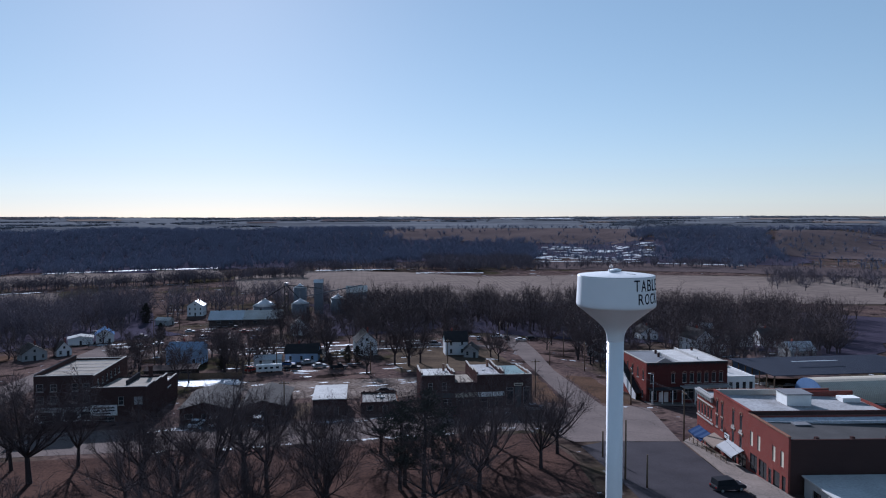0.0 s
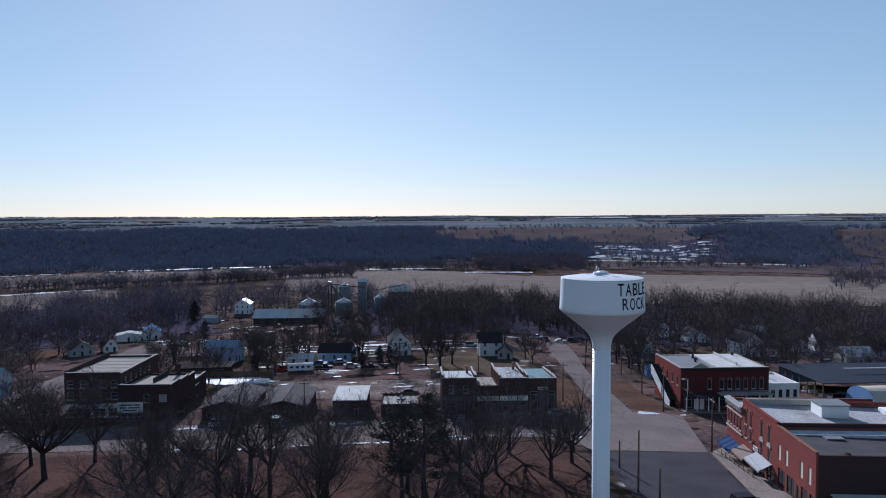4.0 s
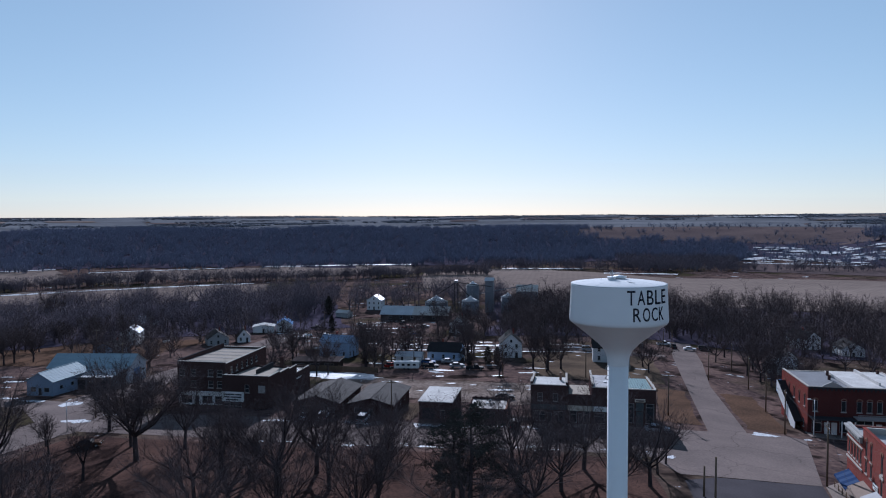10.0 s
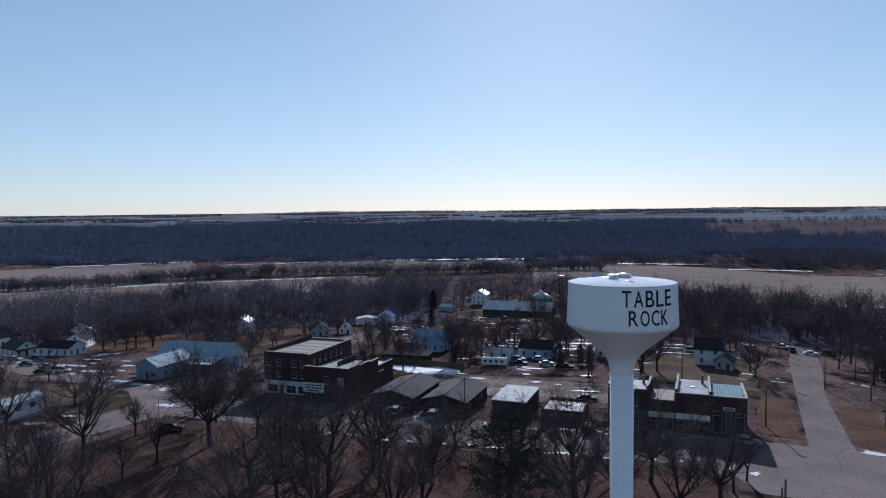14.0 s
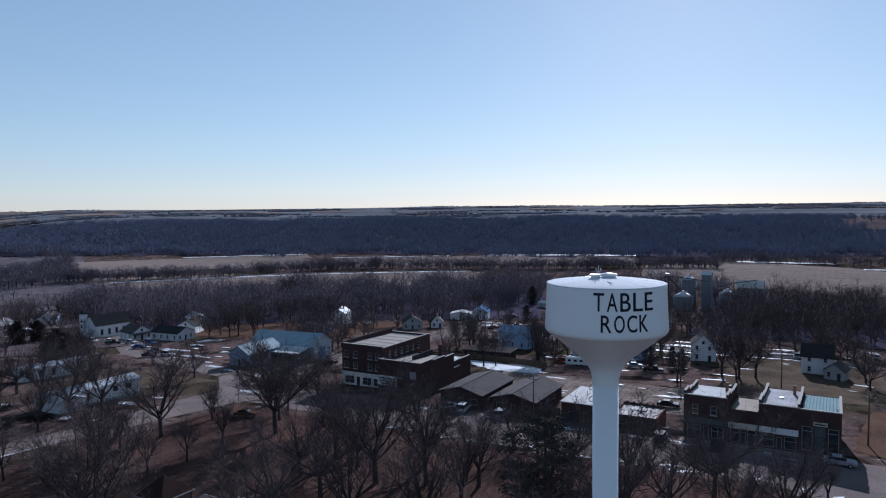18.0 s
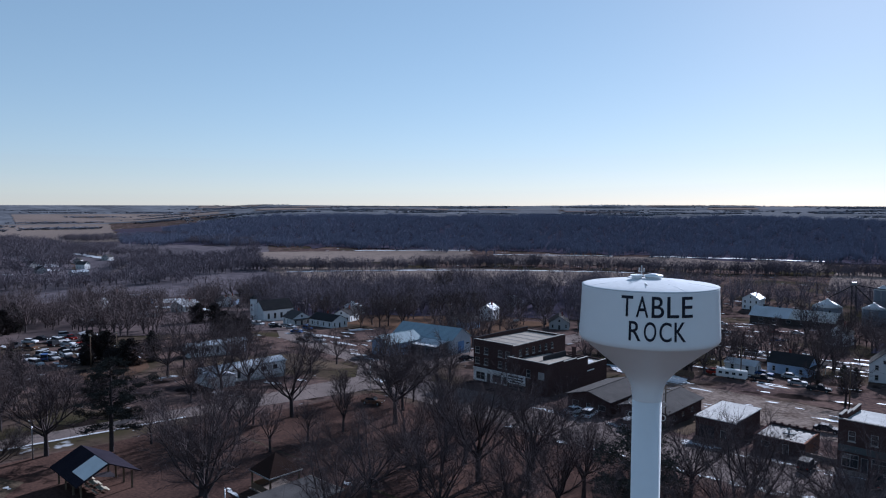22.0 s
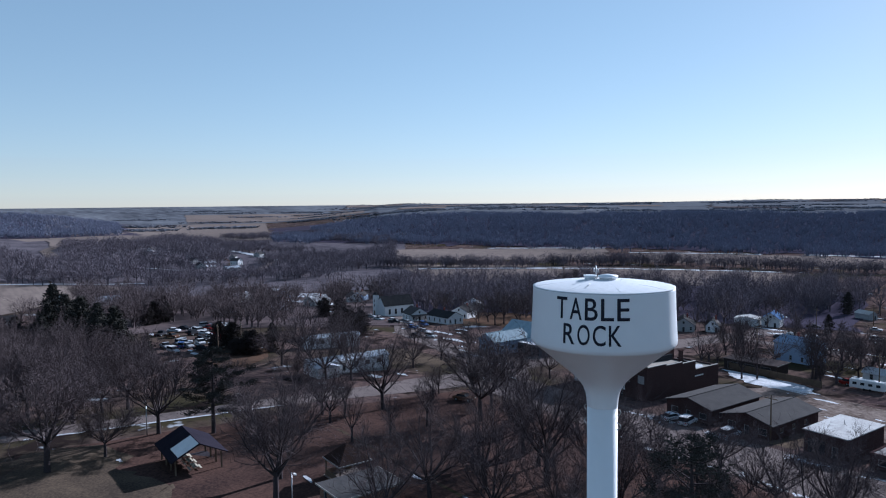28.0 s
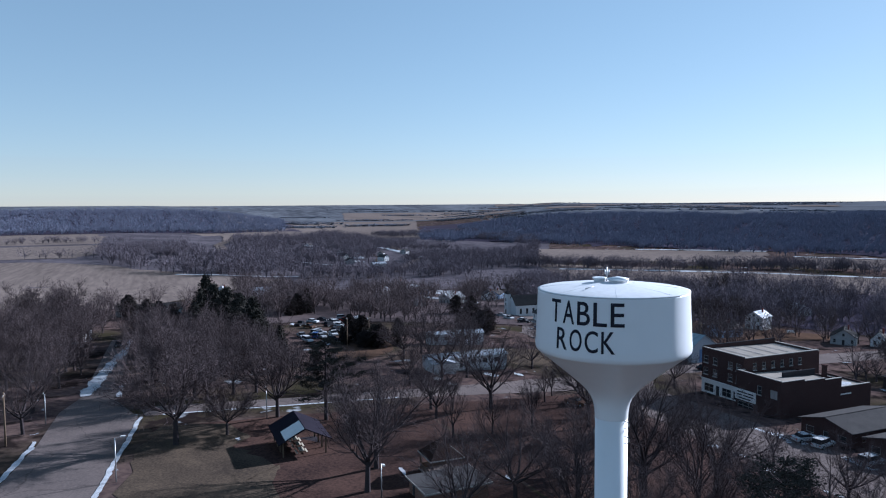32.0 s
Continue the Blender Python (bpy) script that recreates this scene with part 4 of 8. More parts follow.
def opening(parent, f, u0, u1, v0, v1, style="sash", frame_mat=None):
    fm = frame_mat or TRIM_DULL
    bm = bmesh.new()
    e = 0.09
    us, vs = [u0, u0 + e], [v0, v0 + e]
    if style == "sash":
        vs += [(v0 + v1) / 2 - 0.04, (v0 + v1) / 2 + 0.04]
    if style == "shop":
        n = max(1, round((u1 - u0) / 1.3))
        for i in range(1, n):
            us += [u0 + (u1 - u0) * i / n - 0.04, u0 + (u1 - u0) * i / n + 0.04]
        vs += [v1 - 0.8, v1 - 0.72]
    lattice(bm, f, us + [u1 - e, u1], vs + [v1 - e, v1], 0.06, 0.16)
    if style == "door":
        ob = part("door", bm, fm, parent)
        bm = bmesh.new()
        mbox(bm, f, u0 + e, u1 - e, v0 + e, v1 - e, 0.1, 0.14)
        part("door_leaf", bm, PAINT_DARK if frame_mat is None else frame_mat, ob)
        return
    if style == "boarded":
        ob = part("window", bm, fm, parent, "boarded window")
        bm = bmesh.new()
        mbox(bm, f, u0 + e, u1 - e, v0 + e, v1 - e, 0.08, 0.12)
        part("board", bm, fm, ob)
        return
    ob = part("window", bm, fm, parent)
    bm = bmesh.new()
    mbox(bm, f, u0 + e, u1 - e, v0 + e, v1 - e, 0.105, 0.125)
    part("pane", bm, GLASS, ob)
    if style in ("sash", "arch"):
        bm = bmesh.new()
        mbox(bm, f, u0 - 0.1, u1 + 0.1, v0 - 0.14, v0 - 0.002, -0.09, 0.1)
        part("sill", bm, COPING, ob)
    if style == "arch":
        bm = bmesh.new()
        n, r, uc = 8, (u1 - u0) / 2 + 0.14, (u0 + u1) / 2
        rings = []
        for i in range(n + 1):
            c, sn = math.cos(math.pi * i / n), math.sin(math.pi * i / n)
            rings.append([bm.verts.new(f(uc + (r - k) * c, v1 + 0.02 + (0.54 - k) * sn, w)) for k, w in ((0.2, 0.02), (0.2, -0.07), (0.0, -0.07), (0.0, 0.02))])
        for p, q in zip(rings, rings[1:]):
            for i in range(4):
                bm.faces.new((p[i], p[(i + 1) % 4], q[(i + 1) % 4], q[i]))
        bm.faces.new(rings[0][::-1])
        bm.faces.new(rings[-1])
        bmesh.ops.recalc_face_normals(bm, faces=bm.faces[:])
        part("hood_mould", bm, BRICK_BROWN, ob)


def coping(parent, side, w, d, z, thick=0.42, u0=0.0, u1=None, material=None, h=0.12, over=0.06):
    f = mapper(side, w, d)
    span = w if side in 'SN' else d
    u1 = span if u1 is None else u1
    if side in 'WE':
        u0, u1 = max(u0, thick - over + 0.003), min(u1, span - (thick - over) - 0.003)
    bm = bmesh.new()
    mbox(bm, f, u0, u1, z + 0.002, z + h, -over, thick - over)
    return part("coping", bm, material or COPING, parent)


def slab(parent, w, d, z, material, t=0.25, inset=0.302, label="", drop=0.0):
    """A flat roof inside its parapets, falling to the back by drop."""
    bm = bmesh.new()
    vs = box(bm, inset, w - inset, inset, d - inset, z - t, z)
    for v in vs:
        if v.co.y > d / 2:
            v.co.z -= drop
    return part("roof", bm, material, parent, label)


def stepped_wall(parent, side, w, d, z0, levels, material, thick=0.3, top=True):
    """A side wall whose parapet steps down: (u0, u1, height) for each step."""
    f = mapper(side, w, d)
    bm = bmesh.new()
    for a, b, h in levels:
        mbox(bm, f, a, b, z0, h, 0, thick)
    part("wall", bm, material, parent)
    if top:
        bm = bmesh.new()
        for a, b, h in levels:
            mbox(bm, f, a, b - 0.01, h + 0.002, h + 0.12, -0.06, thick + 0.06)
        part("coping", bm, COPING, parent)


def hotel():
    zg = -0.5
    b = thing("brick_hotel", pose(-91.9, 92.0, zg), "dark brick three-storey corner hotel with white ground floor", "hotel")
    w, d, h = 11.9, 21.9, 10.3
    rows = [(0.5, 1.9, 4.4, 6.0), (3.3, 4.6, 4.4, 6.0), (7.6, 8.9, 4.4, 6.0), (9.8, 11.2, 4.4, 6.0), (0.5, 1.9, 7.0, 8.6), (3.3, 4.6, 7.0, 8.6), (7.6, 8.9, 7.0, 8.6), (9.8, 11.2, 7.0, 8.6)]
    wall(b, 'S', w, d, 3.5, h, BRICK_DARK, [(*r, "sash") for r in rows])
    wall(b, 'S', w, d, -0.8, 3.498, PAINT_WHITE, [(0.8, 3.6, 0.7, 2.5, "shop"), (4.2, 5.3, 0.1, 2.5, "door"), (6.0, 8.6, 0.7, 2.5, "shop"), (9.2, 11.4, 0.7, 2.5, "shop")], thick=0.34, label="white painted shopfront wall")
    f = mapper('S', w, d)
    bm = bmesh.new()
    mbox(bm, f, 0, w, 3.3, 3.55, -0.25, -0.002)
    part("band", bm, PAINT_WHITE, b)
    side = [(2.6 + 2.6 * i, 3.6 + 2.6 * i, 7.3, 8.8, "sash") for i in range(6)]
    wall(b, 'E', w, d, -0.8, h - 0.35, BRICK_DARK, side)
    wall(b, 'W', w, d, -0.8, h + 0.2, BRICK_DARK, [(2 + 3 * i, 3.1 + 3 * i, z, z + 1.6, "sash") for i in range(6) for z in (4.4, 7.0)])
    wall(b, 'N', w, d, -0.8, h - 0.6, BRICK_DARK, [(1.5 + 2.6 * i, 2.5 + 2.6 * i, 7.0, 8.5, "sash") for i in range(4)])
    coping(b, 'S', w, d, h)
    coping(b, 'E', w, d, h - 0.35, h=0.14)
    coping(b, 'W', w, d, h + 0.2, material=PAINT_DARK)
    coping(b, 'N', w, d, h - 0.6)
    slab(b, w, d, h - 0.45, ROOF_TAN, drop=0.5, label="pale coated flat roof")
    bm = bmesh.new()
    for i in range(5):
        mbox(bm, f, 0.31 + 0.002, w - 0.31, h - 0.43 - 0.1 * i, h - 0.40 - 0.1 * i, 3.5 + 4 * i, 3.75 + 4 * i)
    part("roof_seam", bm, ROOF_GREY, b)
    # lower wing
    a = thing("hotel_annex", pose(-79.5, 89.5, zg), "dark brick two-storey annex with stepped parapet and painted sign", "shop")
    w, d, h = 11.0, 25.2, 8.1
    wall(a, 'S', w, d, -0.8, h, BRICK_DARK, [(0.5, 4.6, 0.4, 1.9, "shop"), (5.4, 6.5, 4.3, 6.1, "sash"), (8.6, 10.3, 4.3, 6.0, "boarded")])
    f = mapper('S', w, d)
    bm = bmesh.new()
    mbox(bm, f, -0.1, 5.2, 2.2, 4.4, -0.16, -0.004)
    part("sign_board", bm, PAINT_WHITE, a, "white sign board with unreadable dark writing")
    bm = bmesh.new()
    for i, (u, v, l) in enumerate(((0.4, 3.7, 2.6), (3.2, 3.7, 1.5), (0.4, 3.1, 1.4), (2.1, 3.1, 2.6), (0.9, 2.5, 3.0))):
        mbox(bm, f, u, u + l, v, v + 0.26, -0.19, -0.162)
    part("sign_writing", bm, PAINT_DARK, a)
    stepped_wall(a, 'E', w, d, -0.8, [(0.302, 6.4, 7.9), (6.4, 12.0, 7.55), (12.0, 16.6, 7.2), (16.6, 24.898, 5.3)], BRICK_DARK)
    stepped_wall(a, 'W', w, d, -0.8, [(0.302, 2.2, 7.9)], BRICK_DARK)
    wall(a, 'N', w, d, -0.8, 5.1, BRICK_DARK)
    coping(a, 'S', w, d, h)
    bm = bmesh.new()
    extrude_profile(bm, [(0.302, 7.15), (16.6, 6.4), (16.6, 6.1), (0.302, 6.85)], 0.12, w - 0.302, swap=True)
    bmesh.ops.recalc_face_normals(bm, faces=bm.faces[:])
    part("roof", bm, ROOF_TAN, a, "pale flat roof falling to the back")
    bm = bmesh.new()
    extrude_profile(bm, [(16.9, 5.0), (d - 0.302, 4.75), (d - 0.302, 4.5), (16.9, 4.7)], 0.12, w - 0.302, swap=True)
    bmesh.ops.recalc_face_normals(bm, faces=bm.faces[:])
    part("roof", bm, ROOF_TAN, a, "lower pale roof at the back")
    part("step_wall", boxes((0.12, w - 0.302, 16.604, 16.896, 4.4, 6.75)), BRICK_DARK, a)
    bm = boxes((4.6, 4.95, 7.5, 16.5, 6.3, 7.75))
    part("fire_wall", bm, PAINT_DARK, a, "dark parapet between two roofs")
    bm = bmesh.new()
    box(bm, 6.9, 7.75, 16.0, 16.58, 5.6, 8.9)
    box(bm, 6.8, 7.85, 15.9, 16.6, 8.902, 9.1)
    part("chimney", bm, BRICK_DARK, a, "square brick chimney")
    bm = bmesh.new()
    prism(bm, [(5.2, 17.6), (7.4, 17.2), (10.3, 17.4), (10.5, 20.6), (8.4, 22.6), (6.3, 21.0)], 4.86, 5.06)
    part("roof_snow", bm, SNOW, a, "thin snow on the back of the roof")
    f = mapper('E', w, d)
    bm = bmesh.new()
    mbox(bm, f, 16.4, 19.4, 3.7, 3.95, -0.06, -0.003)
    part("sign_board", bm, PAINT_WHITE, a, "narrow white board")


hotel()


def low_hall(x, y, w, d, eave, rise, roof_mat, wall_mat, name, label, z=None):
    """A long hall with a shallow gable whose ridge runs away from the street."""
    zg = ground_z(x + w / 2, y + d / 2) if z is None else z
    b = thing(name, pose(x, y, zg), label, "hall")
    wall(b, 'S', w, d, -0.8, eave, wall_mat, [(1.0, 2.6, 1.0, 2.2, "plain"), (w / 2 - 0.5, w / 2 + 0.5, 0.05, 2.1, "door"), (w - 2.6, w - 1.0, 1.0, 2.2, "plain")])
    for s in 'WE':
        wall(b, s, w, d, -0.8, eave, wall_mat, [(2.5 + 4 * i, 3.7 + 4 * i, 1.2, 2.2, "plain") for i in range(int((d - 3) / 4))])
    wall(b, 'N', w, d, -0.8, eave, wall_mat)
    for yy in (0.0, d - 0.3):
        bm = bmesh.new()
        extrude_profile(bm, [(0, eave + 0.002), (w, eave + 0.002), (w / 2, eave + rise - 0.02)], yy, yy + 0.3)
        part("gable", bm, wall_mat, b)
    for s in (-1, 1):
        bm = bmesh.new()
        o, t = 0.45, 0.14
        xe = w / 2 + s * (w / 2 + o)
        ze = eave - rise * o / (w / 2)
        pr = [(w / 2 + s * 0.002, eave + rise), (xe, ze), (xe, ze + t), (w / 2 + s * 0.002, eave + rise + t)]
        extrude_profile(bm, pr if s < 0 else pr[::-1], -o, d + o)
        bmesh.ops.recalc_face_normals(bm, faces=bm.faces[:])
        part("roof", bm, roof_mat, b)
    bm = boxes((w / 2 - 0.12, w / 2 + 0.12, -0.45, d + 0.45, eave + rise + 0.1, eave + rise + 0.2))
    part("ridge_cap", bm, roof_mat, b)
    return b


low_hall(-60.8, 86.0, 9.8, 16.0, 3.2, 1.3, SHINGLE, BRICK_DARK, "town_hall", "low dark brick hall with weathered shingle gable roof")
low_hall(-48.6, 86.0, 9.4, 15.5, 3.1, 1.2, SHINGLE, BRICK_DARK, "fire_hall", "low dark brick hall with grey shingle gable roof")


def garage():
    zg = 0.9
    b = thing("flat_roof_garage", pose(-33.4, 85.4, zg), "dark walled garage with bright white flat roof", "garage")
    w, d, h = 6.9, 12.2, 3.75
    wall(b, 'S', w, d, -0.7, h, BRICK_DARK, [(0.6, 3.4, 0.05, 2.5, "boarded", PAINT_DARK), (4.4, 5.4, 0.05, 2.1, "door")])
    for s in 'WEN':
        wall(b, s, w, d, -0.7, h, BRICK_DARK)
    bm = bmesh.new()
    vs = box(bm, -0.2, w + 0.2, -0.25, d + 0.2, h + 0.01, h + 0.16)
    part("roof", bm, ROOF_BRIGHT, b, "white membrane roof with dark stains")
    bm = bmesh.new()
    tube(bm, (2.8, 7.5, h + 0.16), (2.8, 7.5, h + 0.85), 0.06)
    part("vent_pipe", bm, STEEL, b)
    # dark little box next to it
    c = thing("dark_shed", pose(-23.3, 85.2, 1.05), "small dark flat-roofed brick shed with roof vents", "shed")
    w, d, h = 8.0, 8.2, 2.75
    wall(c, 'S', w, d, -0.7, h, BRICK_DARK, [(1.2, 2.6, 1.0, 2.0, "plain"), (4.6, 5.6, 0.05, 2.1, "door")])
    for s in 'WEN':
        wall(c, s, w, d, -0.7, h + (0.25 if s == 'N' else 0), BRICK_BROWN if s == 'E' else BRICK_DARK)
    slab(c, w, d, h - 0.1, ROOF_TAR)
    for i in range(6):
        bm = boxes((0.5 + 1.25 * i, 0.9 + 1.25 * i, 7.9, 8.2, h + 0.252, h + 0.45))
        part("parapet_block", bm, BRICK_DARK, c)
    bm = bmesh.new()
    revolve(bm, [(0.18, h - 0.1), (0.18, h + 0.5), (0.45, h + 0.55), (0.1, h + 0.8)], 12, 4.2, 4.6)
    part("vent", bm, ROOF_WHITE, c, "white mushroom roof vent")
    bm = boxes((3.3, 5.2, 4.0, 5.2, h - 0.098, h + 0.05))
    part("curb", bm, ROOF_WHITE, c)


garage()


def shop_row():
    zg, y0 = 1.6, 84.2
    specs = [("shop_left", -10.4, 7.2, 7.75, 13.0, ROOF_WHITE, BRICK_DARK, "dark brick two-storey shop with white flat roof"),
             ("shop_narrow", -3.2, 4.8, 6.1, 12.6, ROOF_TAN, BRICK_DARK, "low narrow dark shop with pale tan roof"),
             ("shop_wide", 1.6, 6.1, 7.6, 17.0, ROOF_PALE, BRICK_DARK, "dark brick shop with stepped white parapets"),
             ("shop_bank", 7.7, 6.0, 7.5, 15.5, ROOF_GREEN, BRICK_DARK, "dark brick bank front with ribbed green roof")]
    for k, (nm, x, w, h, d, roof, wm, lab) in enumerate(specs):
        b = thing(nm, pose(x, y0, zg), lab, "shop", "shops in the row")
        w -= 0.02
        if k == 0:
            holes = [(1.4, 2.4, 4.6, 6.2, "sash"), (4.4, 5.4, 4.6, 6.2, "sash"), (0.6, 2.9, 0.5, 2.6, "shop"), (3.2, 4.2, 0.05, 2.4, "door"), (4.6, 6.6, 0.5, 2.6, "shop")]
        elif k == 1:
            holes = [(0.4, 1.9, 0.5, 2.9, "shop"), (2.1, 2.9, 0.05, 2.4, "door"), (3.1, 4.4, 0.5, 2.9, "shop")]
        elif k == 2:
            holes = [(0.5, 2.4, 0.5, 2.6, "shop"), (2.7, 3.6, 0.05, 2.4, "door"), (3.9, 5.7, 0.5, 2.6, "shop")]
        else:
            holes = [(0.35, 1.9, 0.9, 4.8, "shop"), (2.3, 3.6, 0.05, 3.2, "door", PAINT_GREEN), (4.1, 5.65, 0.9, 4.8, "shop")]
        wall(b, 'S', w, d, -0.7, h, wm, holes)
        f = mapper('S', w, d)
        if k < 3:
            bm = bmesh.new()
            mbox(bm, f, 0.1, w - 0.1, 2.9, 3.9, -0.12, -0.003)
            part("sign_band", bm, [PAINT_GREEN, PAINT_CREAM, PAINT_WHITE][k], b, "painted shopfront band")
        else:
            bm = bmesh.new()
            mbox(bm, f, 2.0, 4.0, 5.1, 5.7, -0.14, -0.003)
            part("sign_board", bm, PAINT_CREAM, b, "cream sign board with unreadable writing")
            bm = bmesh.new()
            mbox(bm, f, 2.2, 3.8, 5.28, 5.5, -0.17, -0.142)
            part("sign_writing", bm, PAINT_DARK, b)
            bm = bmesh.new()
            mbox(bm, f, 2.2, 3.7, 3.3, 4.9, -0.02, -0.003)
            part("door_panel", bm, PAINT_GREEN, b)
        if k != 1:
            coping(b, 'S', w, d, h, h=0.14)
        lev = [(0.302, d * 0.3, h), (d * 0.3, d * 0.55, h - 0.3), (d * 0.55, d * 0.78, h - 0.6), (d * 0.78, d - 0.3, h - 0.9)]
        if k in (0, 2):
            lev2 = [(a, c, z + (0.55 if i in (0, 3) else 0.25)) for i, (a, c, z) in enumerate(lev)]
            stepped_wall(b, 'W', w, d, -0.7, lev2, wm)
            stepped_wall(b, 'E', w, d, -0.7, lev2, wm)
        elif k == 1:
            wall(b, 'W', w, d, -0.7, h - 0.5, wm)
            wall(b, 'E', w, d, -0.7, h - 0.5, wm)
        else:
            wall(b, 'W', w, d, -0.7, h - 0.95, wm)
            stepped_wall(b, 'E', w, d, -0.7, lev, BRICK_BROWN)
        wall(b, 'N', w, d, -0.7, h - 1.3, wm)
        slab(b, w, d, h - (0.55 if k != 1 else 0.35), roof, drop=0.75)
        if k in (0, 2):
            bm = boxes((w - 1.6, w - 1.1, d - 3.6, d - 3.1, h - 1.5, h + 0.5))
            part("chimney", bm, BRICK_BROWN, b)
        if k == 2:
            bm = boxes((2.6, 3.2, 8.6, 9.2, h - 1.1, h - 0.75))
            part("roof_hatch", bm, STEEL, b)
        if k == 3:
            bm = bmesh.new()
            tube(bm, (w - 0.6, 1.5, h - 0.6), (w - 0.6, 1.5, h + 0.5), 0.09)
            part("flue", bm, STEEL, b)
            for i in range(11):
                bm = boxes((0.45 + 0.5 * i, 0.49 + 0.5 * i, 0.4, d - 0.4, h - 0.96 - 0.0, h - 0.9))
                ob = part("roof_rib", bm, ROOF_GREEN, b)
                bm2 = ob.data
                for v in bm2.vertices:
                    v.co.z += 0.36 - 0.75 * (v.co.y - 0.4) / (d - 0.8)
    # low wall between shed and row
    wl = thing("yard_wall", pose(-15.2, 85.6, 1.5), "low pale concrete yard wall", "wall")
    part("wall", boxes((0, 4.6, 0, 0.3, -0.6, 0.9)), CONCRETE, wl)


shop_row()


def opera_house():
    zg = -1.2
    b = thing("brick_opera_house", pose(44.4, 95.0, zg), "red brick two-storey opera house with porch and outside stair", "building")
    w, d, h = 20.4, 17.2, 9.6
    up = [(9.0 + 1.85 * i, 10.0 + 1.85 * i, 4.7, 6.9, "arch") for i in range(6)] + [(0.9, 1.8, 4.7, 6.9, "arch"), (6.2, 7.1, 4.7, 6.9, "arch")]
    lowr = [(0.8, 2.6, 0.5, 3.1, "shop"), (3.1, 4.2, 0.05, 2.5, "door", PAINT_WHITE), (4.4, 5.5, 0.05, 2.5, "door", PAINT_WHITE), (5.9, 7.7, 0.5, 3.1, "shop"), (9.0, 12.0, 0.5, 3.1, "shop"), (12.6, 13.7, 0.05, 2.5, "door", PAINT_WHITE), (14.3, 16.4, 0.5, 3.1, "shop"), (17.2, 19.6, 0.5, 3.1, "shop")]
    # Street front takes the shade-darkened copy of the red brick.
    wall(b, 'S', w, d, -0.8, h, BRICK_SHADE, up + lowr)
    wall(b, 'W', w, d, -0.8, h - 0.1, BRICK_RED, [(1.6 + 3.3 * i, 2.5 + 3.3 * i, 5.2, 7.3, "arch") for i in range(5)] + [(2.0, 2.9, 0.9, 2.6, "sash")])
    wall(b, 'E', w, d, -0.8, h - 0.3, BRICK_RED)
    wall(b, 'N', w, d, -0.8, h - 0.5, BRICK_RED, [(2 + 3 * i, 3 + 3 * i, 5.0, 6.8, "sash") for i in range(6)])
    for s in 'SN':
        coping(b, s, w, d, h if s == 'S' else h - 0.5)
    coping(b, 'W', w, d, h - 0.1, h=0.2)
    coping(b, 'E', w, d, h - 0.3)
    bm = boxes((0.302, 8.6, 0.302, d - 0.302, h - 0.8, h - 0.5))
    part("roof", bm, ROOF_GREY, b, "grey felt roof")
    bm = boxes((8.62, w - 0.302, 0.302, d - 0.302, h - 0.7, h - 0.28))
    part("roof", bm, ROOF_BRIGHT, b, "bright white roof")
    for q in ((8.5, 8.8, 0.4, d - 3, h - 0.4, h + 0.15), (14.6, 14.9, 4.0, d - 0.4, h - 0.3, h + 0.35)):
        part("fire_wall", boxes(q), ROOF_BRIGHT, b)
    bm = bmesh.new()
    extrude_profile(bm, [(2.6, h + 0.13), (6.4, h + 0.13), (5.8, h + 0.55), (4.5, h + 1.15), (3.2, h + 0.55)], -0.02, 0.3)
    part("pediment", bm, TRIM_DULL, b, "grey sheet-metal pediment on the parapet")
    f = mapper('S', w, d)
    bm = bmesh.new()
    for u in range(int(w / 0.8)):
        mbox(bm, f, 0.2 + 0.8 * u, 0.5 + 0.8 * u, h - 0.65, h - 0.3, -0.22, -0.003)
    mbox(bm, f, 0, w, h - 0.28, h - 0.05, -0.3, -0.004)
    part("cornice", bm, PAINT_DARK, b)
    for x, z, dd in ((6.8, h + 0.5, 9.0), (7.8, h + 0.6, 13.0), (18.6, h + 0.5, 15.0)):
        bm = boxes((x, x + 0.45, dd, dd + 0.45, h - 0.9, z))
        part("chimney", bm, BRICK_DARK, b)
    # porch and balcony
    bm = bmesh.new()
    mbox(bm, f, 8.4, w, 3.75, 3.95, -2.4, -0.004)
    part("balcony_floor", bm, TRIM_DULL, b)
    bm = bmesh.new()
    mbox(bm, f, 8.4, w, 4.75, 4.83, -2.4, -2.3)
    mbox(bm, f, 8.4, w, 4.05, 4.12, -2.4, -2.3)
    for i in range(40):
        u = 8.45 + (w - 8.5) * i / 39
        mbox(bm, f, u, u + 0.05, 4.12, 4.75, -2.38, -2.32)
    part("balcony_rail", bm, TRIM_DULL, b)
    bm = bmesh.new()
    mbox(bm, f, 0.3, 8.2, 3.4, 3.7, -2.2, -0.004)
    part("porch_roof", bm, PAINT_DARK, b)
    for u in (0.5, 3.0, 5.6, 8.0, 11.2, 14.3, 17.3, 20.1):
        bm = bmesh.new()
        mbox(bm, f, u - 0.09, u + 0.09, -0.6, 3.4 if u < 8.2 else 3.75, -2.15, -1.97)
        part("post", bm, PAINT_WHITE, b)
    # enclosed outside stair on the sunny side
    bm = bmesh.new()
    extrude_profile(bm, [(3.0, -0.8), (3.9, -0.8), (15.8, 5.0), (15.8, 7.2), (14.6, 7.3), (3.0, 1.6)], -1.5, -1.38, swap=True)
    bmesh.ops.recalc_face_normals(bm, faces=bm.faces[:])
    part("stair_side", bm, SIDING, b, "white boarded side of the outside stair")
    bm = bmesh.new()
